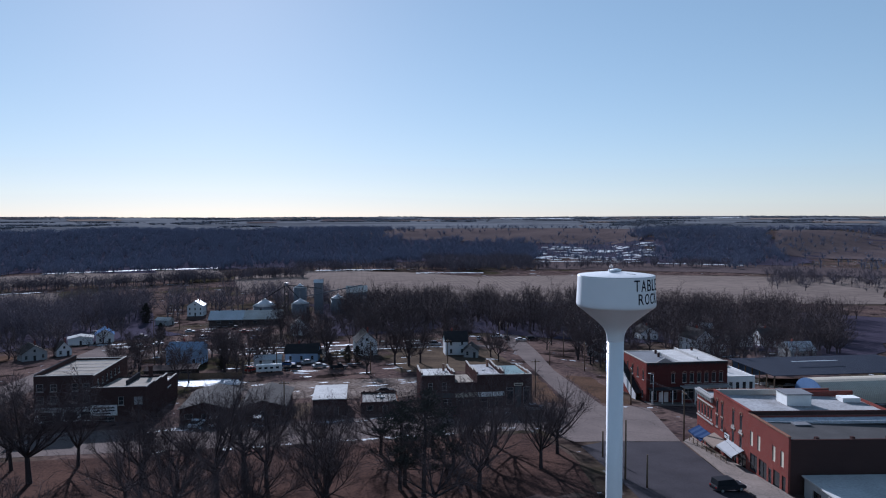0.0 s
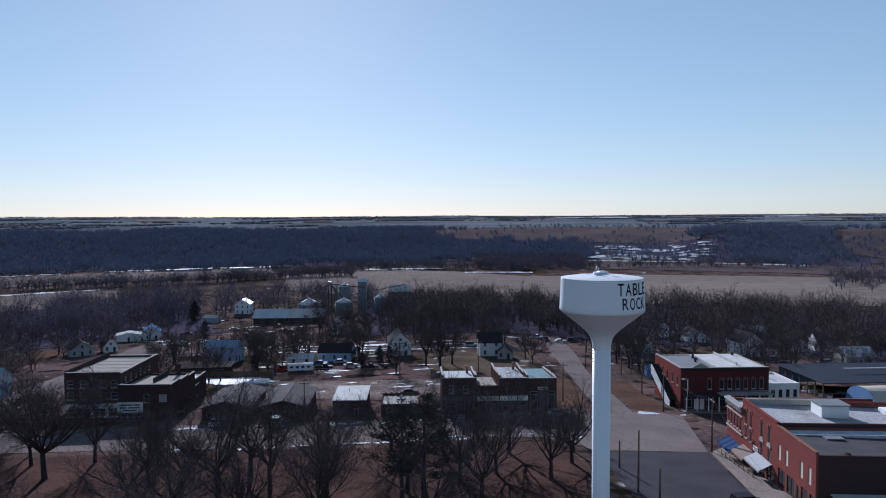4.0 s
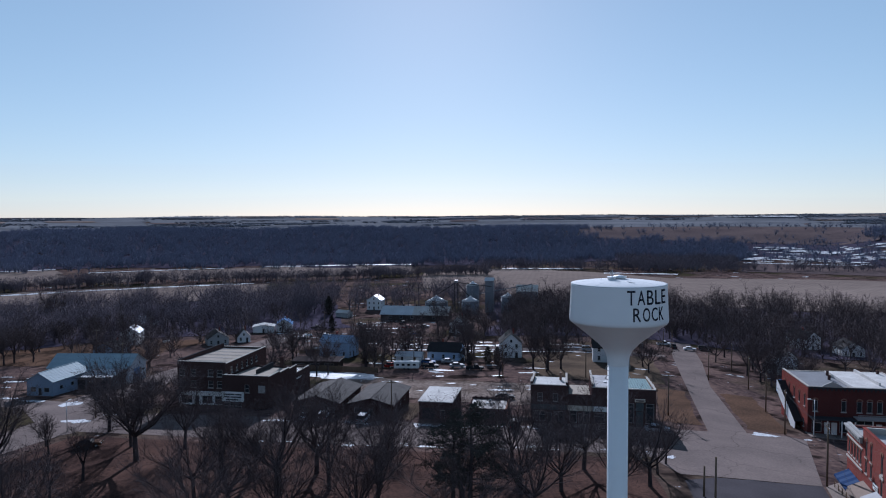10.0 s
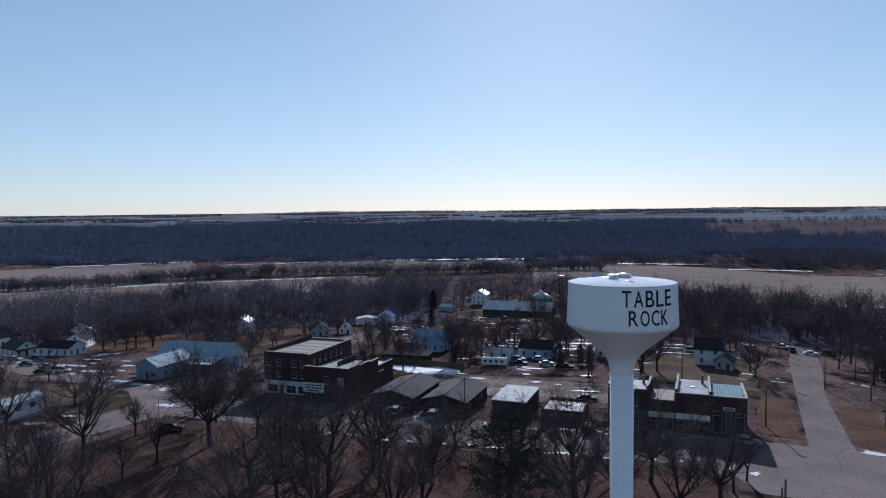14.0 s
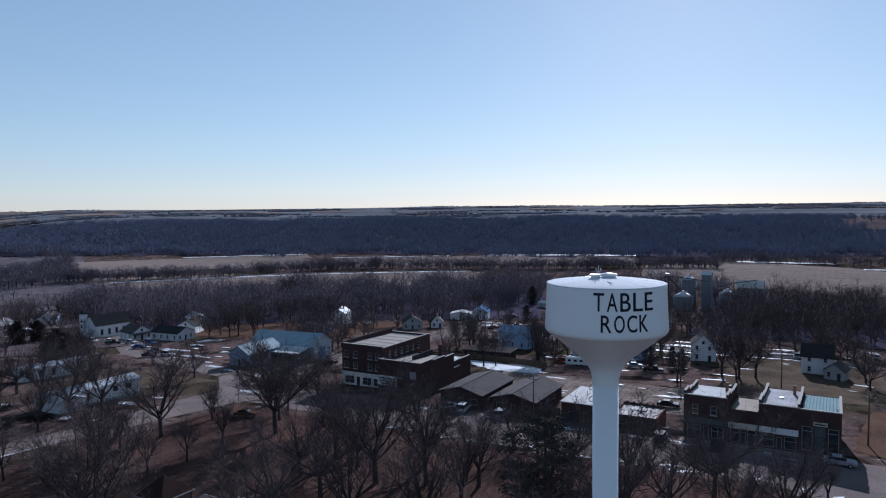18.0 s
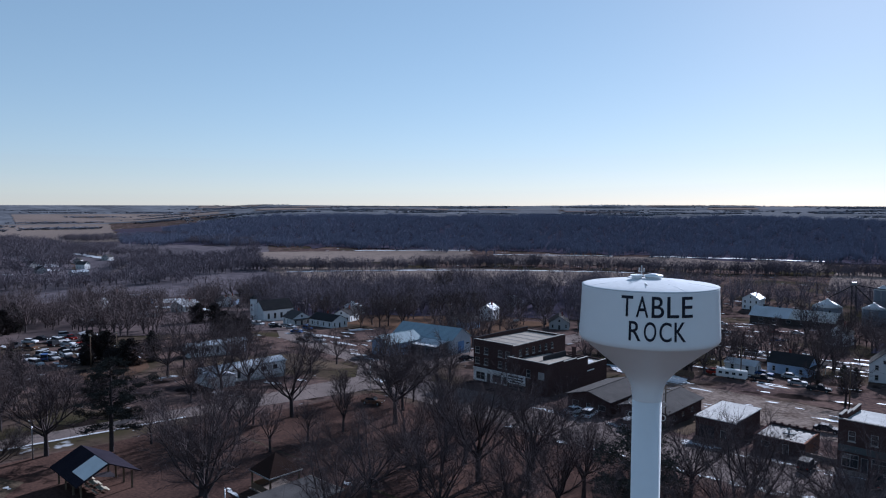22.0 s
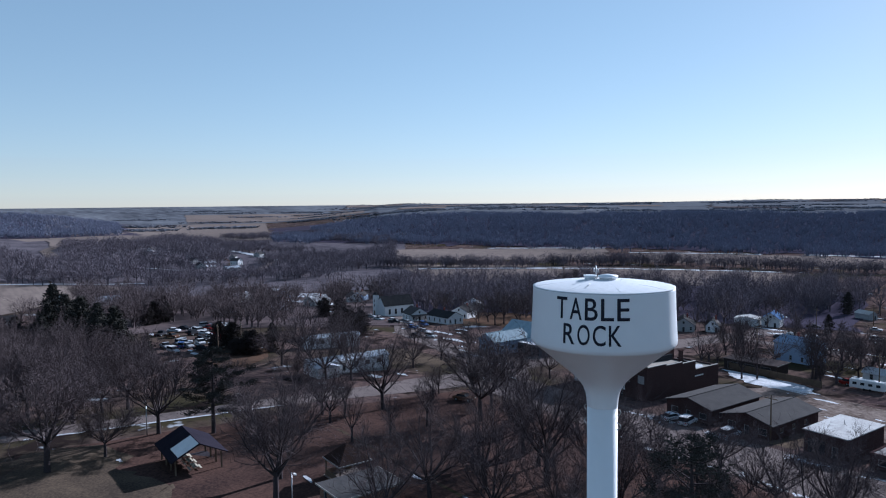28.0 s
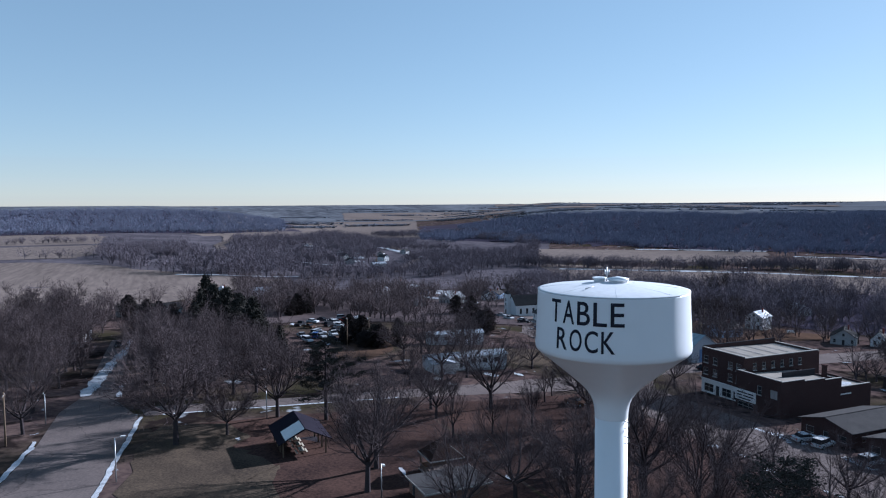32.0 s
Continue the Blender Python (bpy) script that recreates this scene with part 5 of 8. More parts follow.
    extrude_profile(bm, [(2.8, 1.62), (14.7, 7.32), (14.7, 7.44), (2.8, 1.74)], -1.6, -0.003, swap=True)
    bmesh.ops.recalc_face_normals(bm, faces=bm.faces[:])
    part("stair_roof", bm, SHINGLE_DARK, b, "dark sloping stair roof")
    for i in range(24):
        yy, zz = 3.4 + i * 0.45, -0.3 + i * 0.225
        part("step", boxes((-1.37, -0.005, yy, yy + 0.446, zz - 0.3, zz)), WOOD, b)
    # white extension
    e = thing("white_extension", pose(66.2, 98.0, -1.8), "white painted two-storey block with white roof", "building")
    w, d, h = 7.5, 12.0, 5.6
    wall(e, 'S', w, d, -0.8, h, PAINT_WHITE, [(0.8 + 1.75 * i, 1.7 + 1.75 * i, 2.4, 4.2, "sash", PAINT_DARK) for i in range(4)])
    for s in 'WEN':
        wall(e, s, w, d, -0.8, h, PAINT_WHITE)
    slab(e, w, d, h - 0.2, ROOF_WHITE, drop=0.2)
    coping(e, 'S', w, d, h, material=PAINT_WHITE)
    part("chimney", boxes((3.0, 3.5, 7.0, 7.5, h - 0.5, h + 1.0)), PAINT_WHITE, e)


opera_house()


def brick_block():
    """The long red brick block with awnings; it stands slightly askew to the grid."""
    yaw = -5.3
    zs = (4.6, 3.8, 2.9)
    root = pose(34.5, 24.9, 0, 0, 0, yaw)
    data = [("brick_shop_near", 0.0, 11.5, 13.25, zs[0], ROOF_TAR), ("brick_shop_middle", 11.52, 13.0, 13.6, zs[1], ROOF_PALE), ("brick_shop_corner", 24.54, 7.0, 12.3, zs[2], ROOF_PALE)]
    for k, (nm, y0, d, top, zg, roof) in enumerate(data):
        b = thing(nm, root @ pose(0, y0, zg), ["red brick two-storey shop with dark stained roof", "red brick shop with stepped parapet and canvas awnings", "ornate red brick corner shop with bracketed cornice"][k], "shop", "brick block shops")
        w, h = 24.0, top - zg
        if k == 0:
            holes = [(u, u + 0.9, 4.0, 6.2, "boarded", PAINT_CREAM) for u in (1.2, 3.5, 7.9, 10.2)]
            holes += [(0.6, 1.6, 0.4, 2.9, "shop", PAINT_DARK), (2.2, 4.0, 0.4, 2.9, "shop", PAINT_DARK), (4.5, 5.4, 0.05, 2.6, "door"), (5.9, 8.2, 0.4, 2.9, "shop", PAINT_DARK), (8.8, 11.0, 0.4, 2.9, "shop", PAINT_DARK)]
        elif k == 1:
            holes = [(2.3, 3.1, 6.0, 8.4, "arch"), (5.0, 5.8, 6.0, 8.4, "arch"), (2.3, 3.1, 3.2, 5.2, "arch"), (5.0, 5.8, 3.2, 5.2, "arch"), (9.1, 9.9, 6.2, 8.4, "arch"), (11.1, 11.9, 4.0, 5.8, "arch"), (11.1, 11.9, 6.2, 8.4, "arch"), (9.1, 9.9, 4.0, 5.8, "arch")]
            holes += [(0.8, 3.4, 0.3, 2.6, "shop", PAINT_DARK), (4.0, 4.9, 0.05, 2.3, "door"), (5.4, 8.2, 0.3, 2.6, "shop", PAINT_DARK), (9.0, 12.2, 0.3, 2.6, "shop", PAINT_DARK)]
        else:
            holes = [(0.5 + 1.3 * i, 1.2 + 1.3 * i, 5.3, 7.2, "arch") for i in range(5)] + [(0.6, 3.0, 0.3, 2.9, "shop", PAINT_DARK), (3.6, 4.4, 0.05, 2.5, "door"), (4.8, 6.6, 0.3, 2.9, "shop", PAINT_DARK)]
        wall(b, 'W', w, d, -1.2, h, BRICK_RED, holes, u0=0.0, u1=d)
        # South end faces away from the sun; the darker brick paints in its shade.
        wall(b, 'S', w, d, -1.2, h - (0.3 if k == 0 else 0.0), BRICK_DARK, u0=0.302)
        wall(b, 'N', w, d, -1.2, h - 0.25, BRICK_RED, u0=0.302, holes=[(3 + 3 * i, 4 + 3 * i, 4.6, 6.6, "sash") for i in range(6)] if k == 2 else [])
        wall(b, 'E', w, d, -1.2, h - 0.9, BRICK_RED)
        f = mapper('W', w, d)
        bm = bmesh.new()
        mbox(bm, f, 0.0, d - 0.01, h + 0.002, h + 0.16, -0.1, 0.36)
        part("coping", bm, (BRICK_BROWN, BRICK_RED, TRIM_DULL)[k], b)
        bm = bmesh.new()
        vs = box(bm, 0.302, w - 0.302, 0.302, d - 0.302, h - 0.9, h - 0.6)
        for v in vs:
            if v.co.x > w / 2:
                v.co.z -= 0.7
        part("roof", bm, roof, b, ["black tar roof with ponding stains", "grey roof with patched seams", "pale grey roof"][k])
        if k == 2:
            bm = bmesh.new()
            for i in range(10):
                mbox(bm, f, 0.1 + 0.7 * i, 0.35 + 0.7 * i, h - 0.9, h - 0.25, -0.4, -0.003)
            mbox(bm, f, -0.1, d, h - 0.24, h, -0.55, -0.004)
            part("cornice", bm, TRIM_DULL, b, "bracketed dull cornice")
            bm = bmesh.new()
            mbox(bm, f, 0, d, 4.6, 4.85, -0.12, -0.003)
            mbox(bm, f, 0, d, 7.6, 7.8, -0.12, -0.003)
            part("belt_course", bm, COPING, b)
        if k == 1:
            for u0, u1 in ((2.0, 3.4), (4.7, 6.1)):
                bm = bmesh.new()
                mbox(bm, f, u0, u1, 5.45, 5.75, -0.1, -0.003)
                part("belt_course", bm, COPING, b)
            bm = bmesh.new()
            mbox(bm, f, 6.6, 8.4, 3.2, 4.0, -0.1, -0.003)
            part("wall_sign", bm, PAINT_WHITE, b, "white wall sign with unreadable writing")
            bm = bmesh.new()
            mbox(bm, f, 6.8, 8.2, 3.62, 3.8, -0.12, -0.102)
            mbox(bm, f, 6.8, 7.8, 3.34, 3.5, -0.12, -0.102)
            part("sign_writing", bm, PAINT_DARK, b)
            bm = boxes((9.0, 13.0, 6.0, 9.4, h - 1.2, h + 0.9))
            part("roof_house", bm, PAINT_WHITE, b, "white stair house on the roof")
            bm = boxes((8.8, 13.2, 5.8, 9.6, h + 0.902, h + 1.05))
            part("roof_house_roof", bm, ROOF_GREY, b)
            part("fire_wall", boxes((0.302, 12.0, 12.4, 12.72, h - 0.7, h + 0.2)), COPING, b)
            part("skylight_box", boxes((20.0, 23.0, 9, 11, h - 1.4, h - 0.5)), PAINT_WHITE, b)
        if k == 0:
            bm = boxes((5.0, 7.4, 7.6, 9.0, h - 0.72, h - 0.56))
            part("roof_patch", bm, ROOF_GREY, b)
            for i in range(3):
                bm = boxes((4.0 + 5 * i, 4.5 + 5 * i, 0.5, 1.0, h - 0.9, h - 0.15))
                part("chimney", bm, BRICK_DARK, b)
            bm = boxes((0.8, 22.0, d - 2.3, d - 0.31, h - 0.95, h - 0.52))
            part("roof_snow", bm, SNOW, b, "snow drift under the parapet")
    # awnings
    cols = [AWNING_BLUE, AWNING_TAN, AWNING_WHITE]
    for k, (y0, y1, zw) in enumerate(((24.8, 30.6, 5.7), (19.4, 24.0, 6.4), (13.0, 18.6, 7.0))):
        a = thing("awning", root @ pose(0, y0, zw - 0.2), ["blue striped canvas awning on iron arms", "faded cream canvas awning on iron arms", "white canvas awning on iron arms"][k], "awning", "shop awnings")
        L = y1 - y0
        n = 7 if k == 0 else 1
        for i in range(n):
            bm = bmesh.new()
            s0, s1 = L * i / n, L * (i + 1) / n
            m0 = cols[k] if i % 2 == 0 else AWNING_STRIPE
            extrude_profile(bm, [(-0.02, 0.2), (-1.9, -0.75), (-1.9, -0.68), (-0.02, 0.27)], s0, s1)
            extrude_profile(bm, [(-1.93, -0.98), (-1.87, -0.98), (-1.87, -0.7), (-1.93, -0.7)], s0, s1)
            bmesh.ops.recalc_face_normals(bm, faces=bm.faces[:])
            part("canvas", bm, m0, a)
        for s in (0.05, L - 0.05):
            bm = bmesh.new()
            tube(bm, (-0.02, s, -0.75), (-1.88, s, -0.75), 0.03)
            part("arm", bm, STEEL, a)
    # wooden rail along the pavement
    r = thing("pavement_rail", root @ pose(-1.9, 15.0, 0), "grey wooden rail with posts along the pavement", "railing")
    for i in range(9):
        yy = i * 1.9
        m = root @ Vector((-1.9, 15.0 + yy, 0))
        zz = ground_z(m.x, m.y)
        part("post", boxes((-0.05, 0.05, yy - 0.05, yy + 0.05, zz - 0.2, zz + 1.1)), WOOD, r)
        if i < 8:
            m2 = root @ Vector((-1.9, 16.9 + yy, 0))
            z2 = ground_z(m2.x, m2.y)
            bm = bmesh.new()
            for hh in (0.55, 1.0):
                tube(bm, (0, yy + 0.05, zz + hh), (0, yy + 1.85, z2 + hh), 0.035, n=5)
            part("rail", bm, WOOD, r)


brick_block()


def low_annex():
    """The low flat-roofed building at the foot of the brick block's blank end."""
    b = thing("low_block_annex", pose(35.2, 12.4, 5.0, 0, 0, -5.3), "low pale block annex with snowy white roof", "building")
    w, d, h = 20.0, 11.6, 3.1
    wall(b, 'W', w, d, -0.8, h, SIDING_GREY, [(1.5, 3.3, 0.9, 2.2, "plain"), (5.0, 6.0, 0.05, 2.2, "door"), (7.6, 9.6, 0.9, 2.2, "plain")])
    for s in 'SNE':
        wall(b, s, w, d, -0.8, h, SIDING_GREY)
    part("roof", boxes((-0.3, w + 0.3, -0.3, d + 0.2, h + 0.003, h + 0.2)), ROOF_WHITE, b, "white roof lying in shade")


low_annex()


# ---- trees ----
class Wood:
    """Collects tapered tubes and twig cones for one tree."""

    def __init__(self, seed):
        self.rg = random.Random(seed)
        self.tv, self.tf, self.cv, self.cf = [], [], [], []

    def limb(self, pts, radii, n, crown):
        vs, fs = (self.cv, self.cf) if crown else (self.tv, self.tf)
        base = len(vs)
        for k, (p, r) in enumerate(zip(pts, radii)):
            d = (pts[min(k + 1, len(pts) - 1)] - pts[max(k - 1, 0)]).normalized()
            u = d.orthogonal().normalized()
            w = d.cross(u)
            for i in range(n):
                a = 2 * math.pi * i / n
                vs.append(tuple(p + (u * math.cos(a) + w * math.sin(a)) * r))
        for k in range(len(pts) - 1):
            for i in range(n):
                j = (i + 1) % n
                o = base + k * n
                fs.append((o + i, o + j, o + n + j, o + n + i))

    def twig(self, p, q, r):
        d = (q - p).normalized()
        u = d.orthogonal().normalized()
        w = d.cross(u)
        o = len(self.cv)
        for i in range(3):
            a = 2 * math.pi * i / 3
            self.cv.append(tuple(p + (u * math.cos(a) + w * math.sin(a)) * r))
        self.cv.append(tuple(q))
        self.cf += [(o, o + 1, o + 3), (o + 1, o + 2, o + 3), (o + 2, o, o + 3)]

    def hair(self, p, q, r):
        """The finest twig, a sliver that tapers to nothing."""
        d = q - p
        u = d.cross(Vector((self.rg.uniform(-1, 1), self.rg.uniform(-1, 1), self.rg.uniform(-1, 1)))).normalized() * r
        o = len(self.cv)
        self.cv += [tuple(p + u), tuple(p - u), tuple(q)]
        self.cf.append((o, o + 1, o + 2))


def bare_tree_data(seed, height, spread, limbs, subs, twigs, twig_r, fork=0.22, sides=6, upright=0.5, hairs=7):
    t = Wood(seed)
    rg = t.rg
    rv = lambda s: Vector((rg.uniform(-s, s), rg.uniform(-s, s), rg.uniform(-s, s)))
    fh = height * fork
    base_r = height * 0.021 + 0.04
    lean = Vector((rg.uniform(-0.05, 0.05), rg.uniform(-0.05, 0.05), 1)).normalized()
    trunk = [Vector((0, 0, -0.4)), Vector((0, 0, 0.25)), lean * fh * 0.6, lean * fh, lean * fh * 1.35 + rv(0.2)]
    t.limb(trunk, [base_r * 1.45, base_r * 1.12, base_r * 0.95, base_r * 0.88, base_r * 0.5], sides + 2, False)
    nodes = []

    def curve(p, d, length, n, up, wob):
        pts = [p.copy()]
        for k in range(n):
            d = (d + Vector((0, 0, up)) + rv(wob)).normalized()
            p = p + d * (length / n)
            pts.append(p.copy())
        return pts

    for i in range(limbs):
        a = 2 * math.pi * (i + rg.uniform(-0.25, 0.25)) / limbs
        el = rg.uniform(upright * 0.75, upright * 1.5) if i else 1.2
        d = Vector((math.cos(a) * math.cos(el), math.sin(a) * math.cos(el), math.sin(el)))
        L = (height - fh) * rg.uniform(0.75, 1.0) * (spread + (1 - spread) * math.sin(el))
        p0 = lean * fh * rg.uniform(0.85, 1.3)
        pts = curve(p0, d, L, 5, 0.10, 0.16)
        r0 = base_r * rg.uniform(0.44, 0.62)
        t.limb(pts, [r0, r0 * 0.8, r0 * 0.6, r0 * 0.42, r0 * 0.27, r0 * 0.12], sides - 1, False)
        for k in range(subs):
            u = rg.uniform(0.22, 1.0)
            s = u * 5
            j = min(4, int(s))
            p = pts[j].lerp(pts[j + 1], s - j)
            dd = ((pts[j + 1] - pts[j]).normalized() + rv(0.85) + Vector((0, 0, 0.2))).normalized()
            l2 = L * rg.uniform(0.26, 0.48) * (1.15 - 0.5 * u)
            p2 = curve(p, dd, l2, 3, 0.05, 0.25)
            r2 = max(twig_r * 1.4, r0 * (0.5 - 0.32 * u))
            t.limb(p2, [r2, r2 * 0.72, r2 * 0.5, r2 * 0.25], max(3, sides - 3), True)
            nodes.append((p2, l2))
    for pts, l2 in nodes:
        for k in range(twigs):
            s = rg.uniform(0.15, 1.0) * 3
            j = min(2, int(s))
            p = pts[j].lerp(pts[j + 1], s - j)
            d = ((pts[j + 1] - pts[j]).normalized() + rv(0.95) + Vector((0, 0, 0.15))).normalized()
            L = l2 * rg.uniform(0.3, 0.75) + 0.35
            q = p + d * L
            t.twig(p, q, twig_r)
            for m in range(hairs):
                pp = p.lerp(q, rg.uniform(0.2, 1.0))
                t.hair(pp, pp + (d + rv(1.0)).normalized() * L * rg.uniform(0.3, 0.6), twig_r * 0.8)
    return t


def tree_thing(seed, label, name="bare_tree", group="bare trees", **kw):
    t = bare_tree_data(seed, **kw)
    ob = thing(name, Matrix.Identity(4), label, "tree", group)
    raw("trunk", t.tv, t.tf, BARK, ob, "grey-brown trunk and main limbs", True)
    raw("crown", t.cv, t.cf, TWIG, ob, "leafless branches and twigs")
    return ob


def conifer_thing(seed, height, width, bare, material, label, name, levels=16, per=9, flat=0.25, crown=2.6, tufts=24):
    """A conifer: a trunk with whorls of drooping boughs, each a spray of many needle tufts."""
    rg = random.Random(seed)
    ob = thing(name, Matrix.Identity(4), label, "tree", "evergreens")
    bm = bmesh.new()
    tube(bm, (0, 0, -0.4), (0, 0, height * 0.6), height * 0.022 + 0.06, height * 0.012, 8)
    tube(bm, (0, 0, height * 0.6), (0, 0, height), height * 0.012, 0.02, 6)
    part("trunk", bm, BARK, ob)
    vs, fs = [], []
    for k in range(levels):
        u = k / (levels - 1)
        z = height * (bare + (1 - bare) * u)
        reach = width * (1 - u ** crown) ** 0.8 * rg.uniform(0.55, 1.15) * (0.6 + 0.4 * min(1.0, u * 3)) + 0.35
        for i in range(per):
            a = 2 * math.pi * (i + rg.random()) / per
            d = Vector((math.cos(a), math.sin(a), rg.uniform(-0.25, 0.25)))
            ln = reach * rg.uniform(0.55, 1.1)
            for m in range(tufts):
                s = rg.uniform(0.1, 1.0) ** 0.7
                p = Vector((0, 0, z)) + d * ln * s + Vector((rg.uniform(-0.3, 0.3), rg.uniform(-0.3, 0.3), rg.uniform(-flat, flat) - 0.12 * ln * s * s))
                q = Vector((rg.uniform(-1, 1), rg.uniform(-1, 1), rg.uniform(-0.35, 0.6))).normalized()
                w = q.orthogonal().normalized()
                sz = rg.uniform(0.2, 0.5) * (0.6 + height / 20)
                o = len(vs)
                vs += [tuple(p - w * sz * 0.28), tuple(p + w * sz * 0.28), tuple(p + q * sz), tuple(p - q * sz * 0.4 + w.cross(q) * sz * 0.3)]
                fs += [(o, o + 1, o + 2), (o + 3, o + 1, o + 2)]
    raw("crown", vs, fs, material, ob, "dense dark needle boughs")
    return ob


def pine_thing(seed, height, width, needles=36):
    """An old pine: bent limbs that carry separate flat pads of needles, with gaps between them and a blunt top."""
    rg = random.Random(seed)
    ob = thing("pine_tree", Matrix.Identity(4), "dark old pine with open layered needle pads", "tree", "evergreens")
    t = Wood(seed)
    t.limb([Vector((0, 0, -0.4)), Vector((0.05, 0, height * 0.3)), Vector((0.2, -0.1, height * 0.65)), Vector((0.1, 0.1, height * 0.97))], [0.34, 0.27, 0.17, 0.04], 8, False)
    vs, fs = [], []
    for k in range(27):
        u = (k + rg.random()) / 27
        z = height * (0.24 + 0.76 * u)
        reach = width * (0.75 + 0.35 * math.sin(math.pi * min(1.0, u * 1.25))) * (1 - u ** 3.0) ** 0.7 * rg.uniform(0.6, 1.1) + 0.5
        a = k * 2.4 + rg.uniform(-0.5, 0.5)
        d = Vector((math.cos(a), math.sin(a), rg.uniform(-0.05, 0.35)))
        tip = Vector((0.1, 0, z)) + d * reach
        mid = Vector((0.1, 0, z)) + d * reach * 0.55 - Vector((0, 0, 0.25))
        t.limb([Vector((0.1, 0, z - 0.2)), mid, tip], [0.075, 0.05, 0.02], 4, False)
        pads = 2 + int(reach * 0.9)
        for m in range(pads):
            w = 0.3 + 0.75 * (m + rg.random()) / pads
            c = Vector((0.1, 0, z)) + d * reach * w + Vector((rg.gauss(0, 0.55), rg.gauss(0, 0.55), rg.uniform(-0.1, 0.3)))
            size = rg.uniform(0.55, 1.0)
            for n in range(needles):
                p = c + Vector((rg.gauss(0, 0.5), rg.gauss(0, 0.5), rg.gauss(0.05, 0.17))) * size
                q = Vector((rg.uniform(-1, 1), rg.uniform(-1, 1), rg.uniform(-0.2, 0.8))).normalized()
                side = q.orthogonal().normalized() * rg.uniform(0.05, 0.10)
                o = len(vs)
                ln = rg.uniform(0.22, 0.42)
                vs += [tuple(p - side), tuple(p + side), tuple(p + q * ln)]
                fs.append((o, o + 1, o + 2))
    raw("trunk", t.tv, t.tf, BARK, ob, "dark pine trunk and bent limbs", True)
    raw("crown", vs, fs, NEEDLE, ob, "dark needle pads")
    return ob


def set_tree(proto, x, y, s=1.0, turn=0.0, first=[set()]):
    m = pose(x, y, ground_z(x, y) - 0.05, 0, 0, turn)
    if proto.name not in first[0]:
        first[0].add(proto.name)
        proto.matrix_basis = m @ Matrix.Diagonal((s, s, s, 1))
        return proto
    ob = copy_thing(proto, m)
    ob.scale = (s, s, s)
    return ob


rt = random.Random(11)
HI = [tree_thing(100 + i, lab, height=h, spread=sp, limbs=nl, subs=ns, twigs=nt, twig_r=0.017, upright=up)
      for i, (lab, h, sp, nl, ns, nt, up) in enumerate([
          ("tall bare oak with a broad crown of twigs", 15.5, 0.85, 9, 13, 7, 0.62),
          ("wide bare maple with many fine twigs", 13.5, 0.95, 9, 13, 6, 0.5),
          ("bare ash with upright limbs", 15.0, 0.7, 8, 13, 6, 0.85),
          ("old bare elm with spreading limbs", 14.0, 1.0, 9, 13, 6, 0.45),
          ("dense bare hackberry with twiggy crown", 13.0, 0.8, 9, 14, 7, 0.7)])]
SMALL = [tree_thing(140 + i, lab, height=h, spread=0.6, limbs=6, subs=9, twigs=5, twig_r=0.016, fork=0.28, upright=0.9)
         for i, (lab, h) in enumerate([("slender young bare tree", 7.5), ("small bare ornamental tree", 6.0)])]
MID = [tree_thing(160 + i, lab, height=h, spread=sp, limbs=7, subs=9, twigs=6, twig_r=0.034, upright=up, sides=5)
       for i, (lab, h, sp, up) in enumerate([("bare shade tree beside houses", 12.5, 0.9, 0.6), ("tall bare cottonwood with upright crown", 15.0, 0.7, 0.9), ("round bare yard tree", 10.5, 1.0, 0.5)])]

for k, (x, y, s) in enumerate([(-91.5, 67, 0.9), (-50, 42, 0.9),
                               (-70, 58, 0.8),  (-54.7, 34.5, 0.85), (-30, 43, 0.9), (-9.5, 39.8, 0.9), (-4, 41.5, 0.9), (-11.4, 51, 0.85), (-0.7, 52.3, 0.9), (3.5, 38, 0.85), (8.2, 45.4, 0.8), (-7.2, 30.1, 0.95), (-37, 40.5, 0.95),
                               (-46.8, 29.5, 0.9), (-28, 34, 0.9), (-41.5, 47.5, 1.0), (-33, 61.5, 0.75), (-55.7, 44, 0.85), (-20, 53, 0.8), (-28, 25, 0.85), (-17, 36, 0.85), (-118, 46, 0.95), (-141.8, 55.4, 0.95), (-151, 47, 0.9), (-140, -6, 1.1), (-155, -12, 1.05), (-136, -22, 1.0), (-130, 52, 0.9),
                               (-46, 20, 0.95), (-36, 22, 0.9),  
                               (-101.5, -41.3, 0.8), (-116, -42, 1.0), (-133, 42.5, 0.95), (-143, 39, 0.85), (-121, -14, 1.0), (-124, 66.8, 0.7), (-95.5, 87.5, 0.75), (-41, 10, 0.9),
                               (-14, 22, 0.85)]):
    set_tree(HI[k % 5], x, y, s * rt.uniform(0.94, 1.06), rt.uniform(0, 360))
for k, (x, y, s) in enumerate([(-75.8, 39.2, 1.1), (-74.8, 31.1, 1.0), (-74.4, 23.8, 0.95), (-91.7, 12.8, 1.1), (-90.2, 30.4, 0.9), (-92, 51.5, 1.0), (-58.6, 55.5, 0.9), (-64, 62, 0.9),
                               (-48.4, 65.6, 0.9), (-16, 62, 0.8), (12, 58, 0.8), (-96, 55.6, 0.9), (-84, 64, 0.9), (-5, 63, 0.8), (10, 52, 0.9), (7, 62, 0.7)]):
    set_tree(SMALL[k % 2], x, y, s, rt.uniform(0, 360))

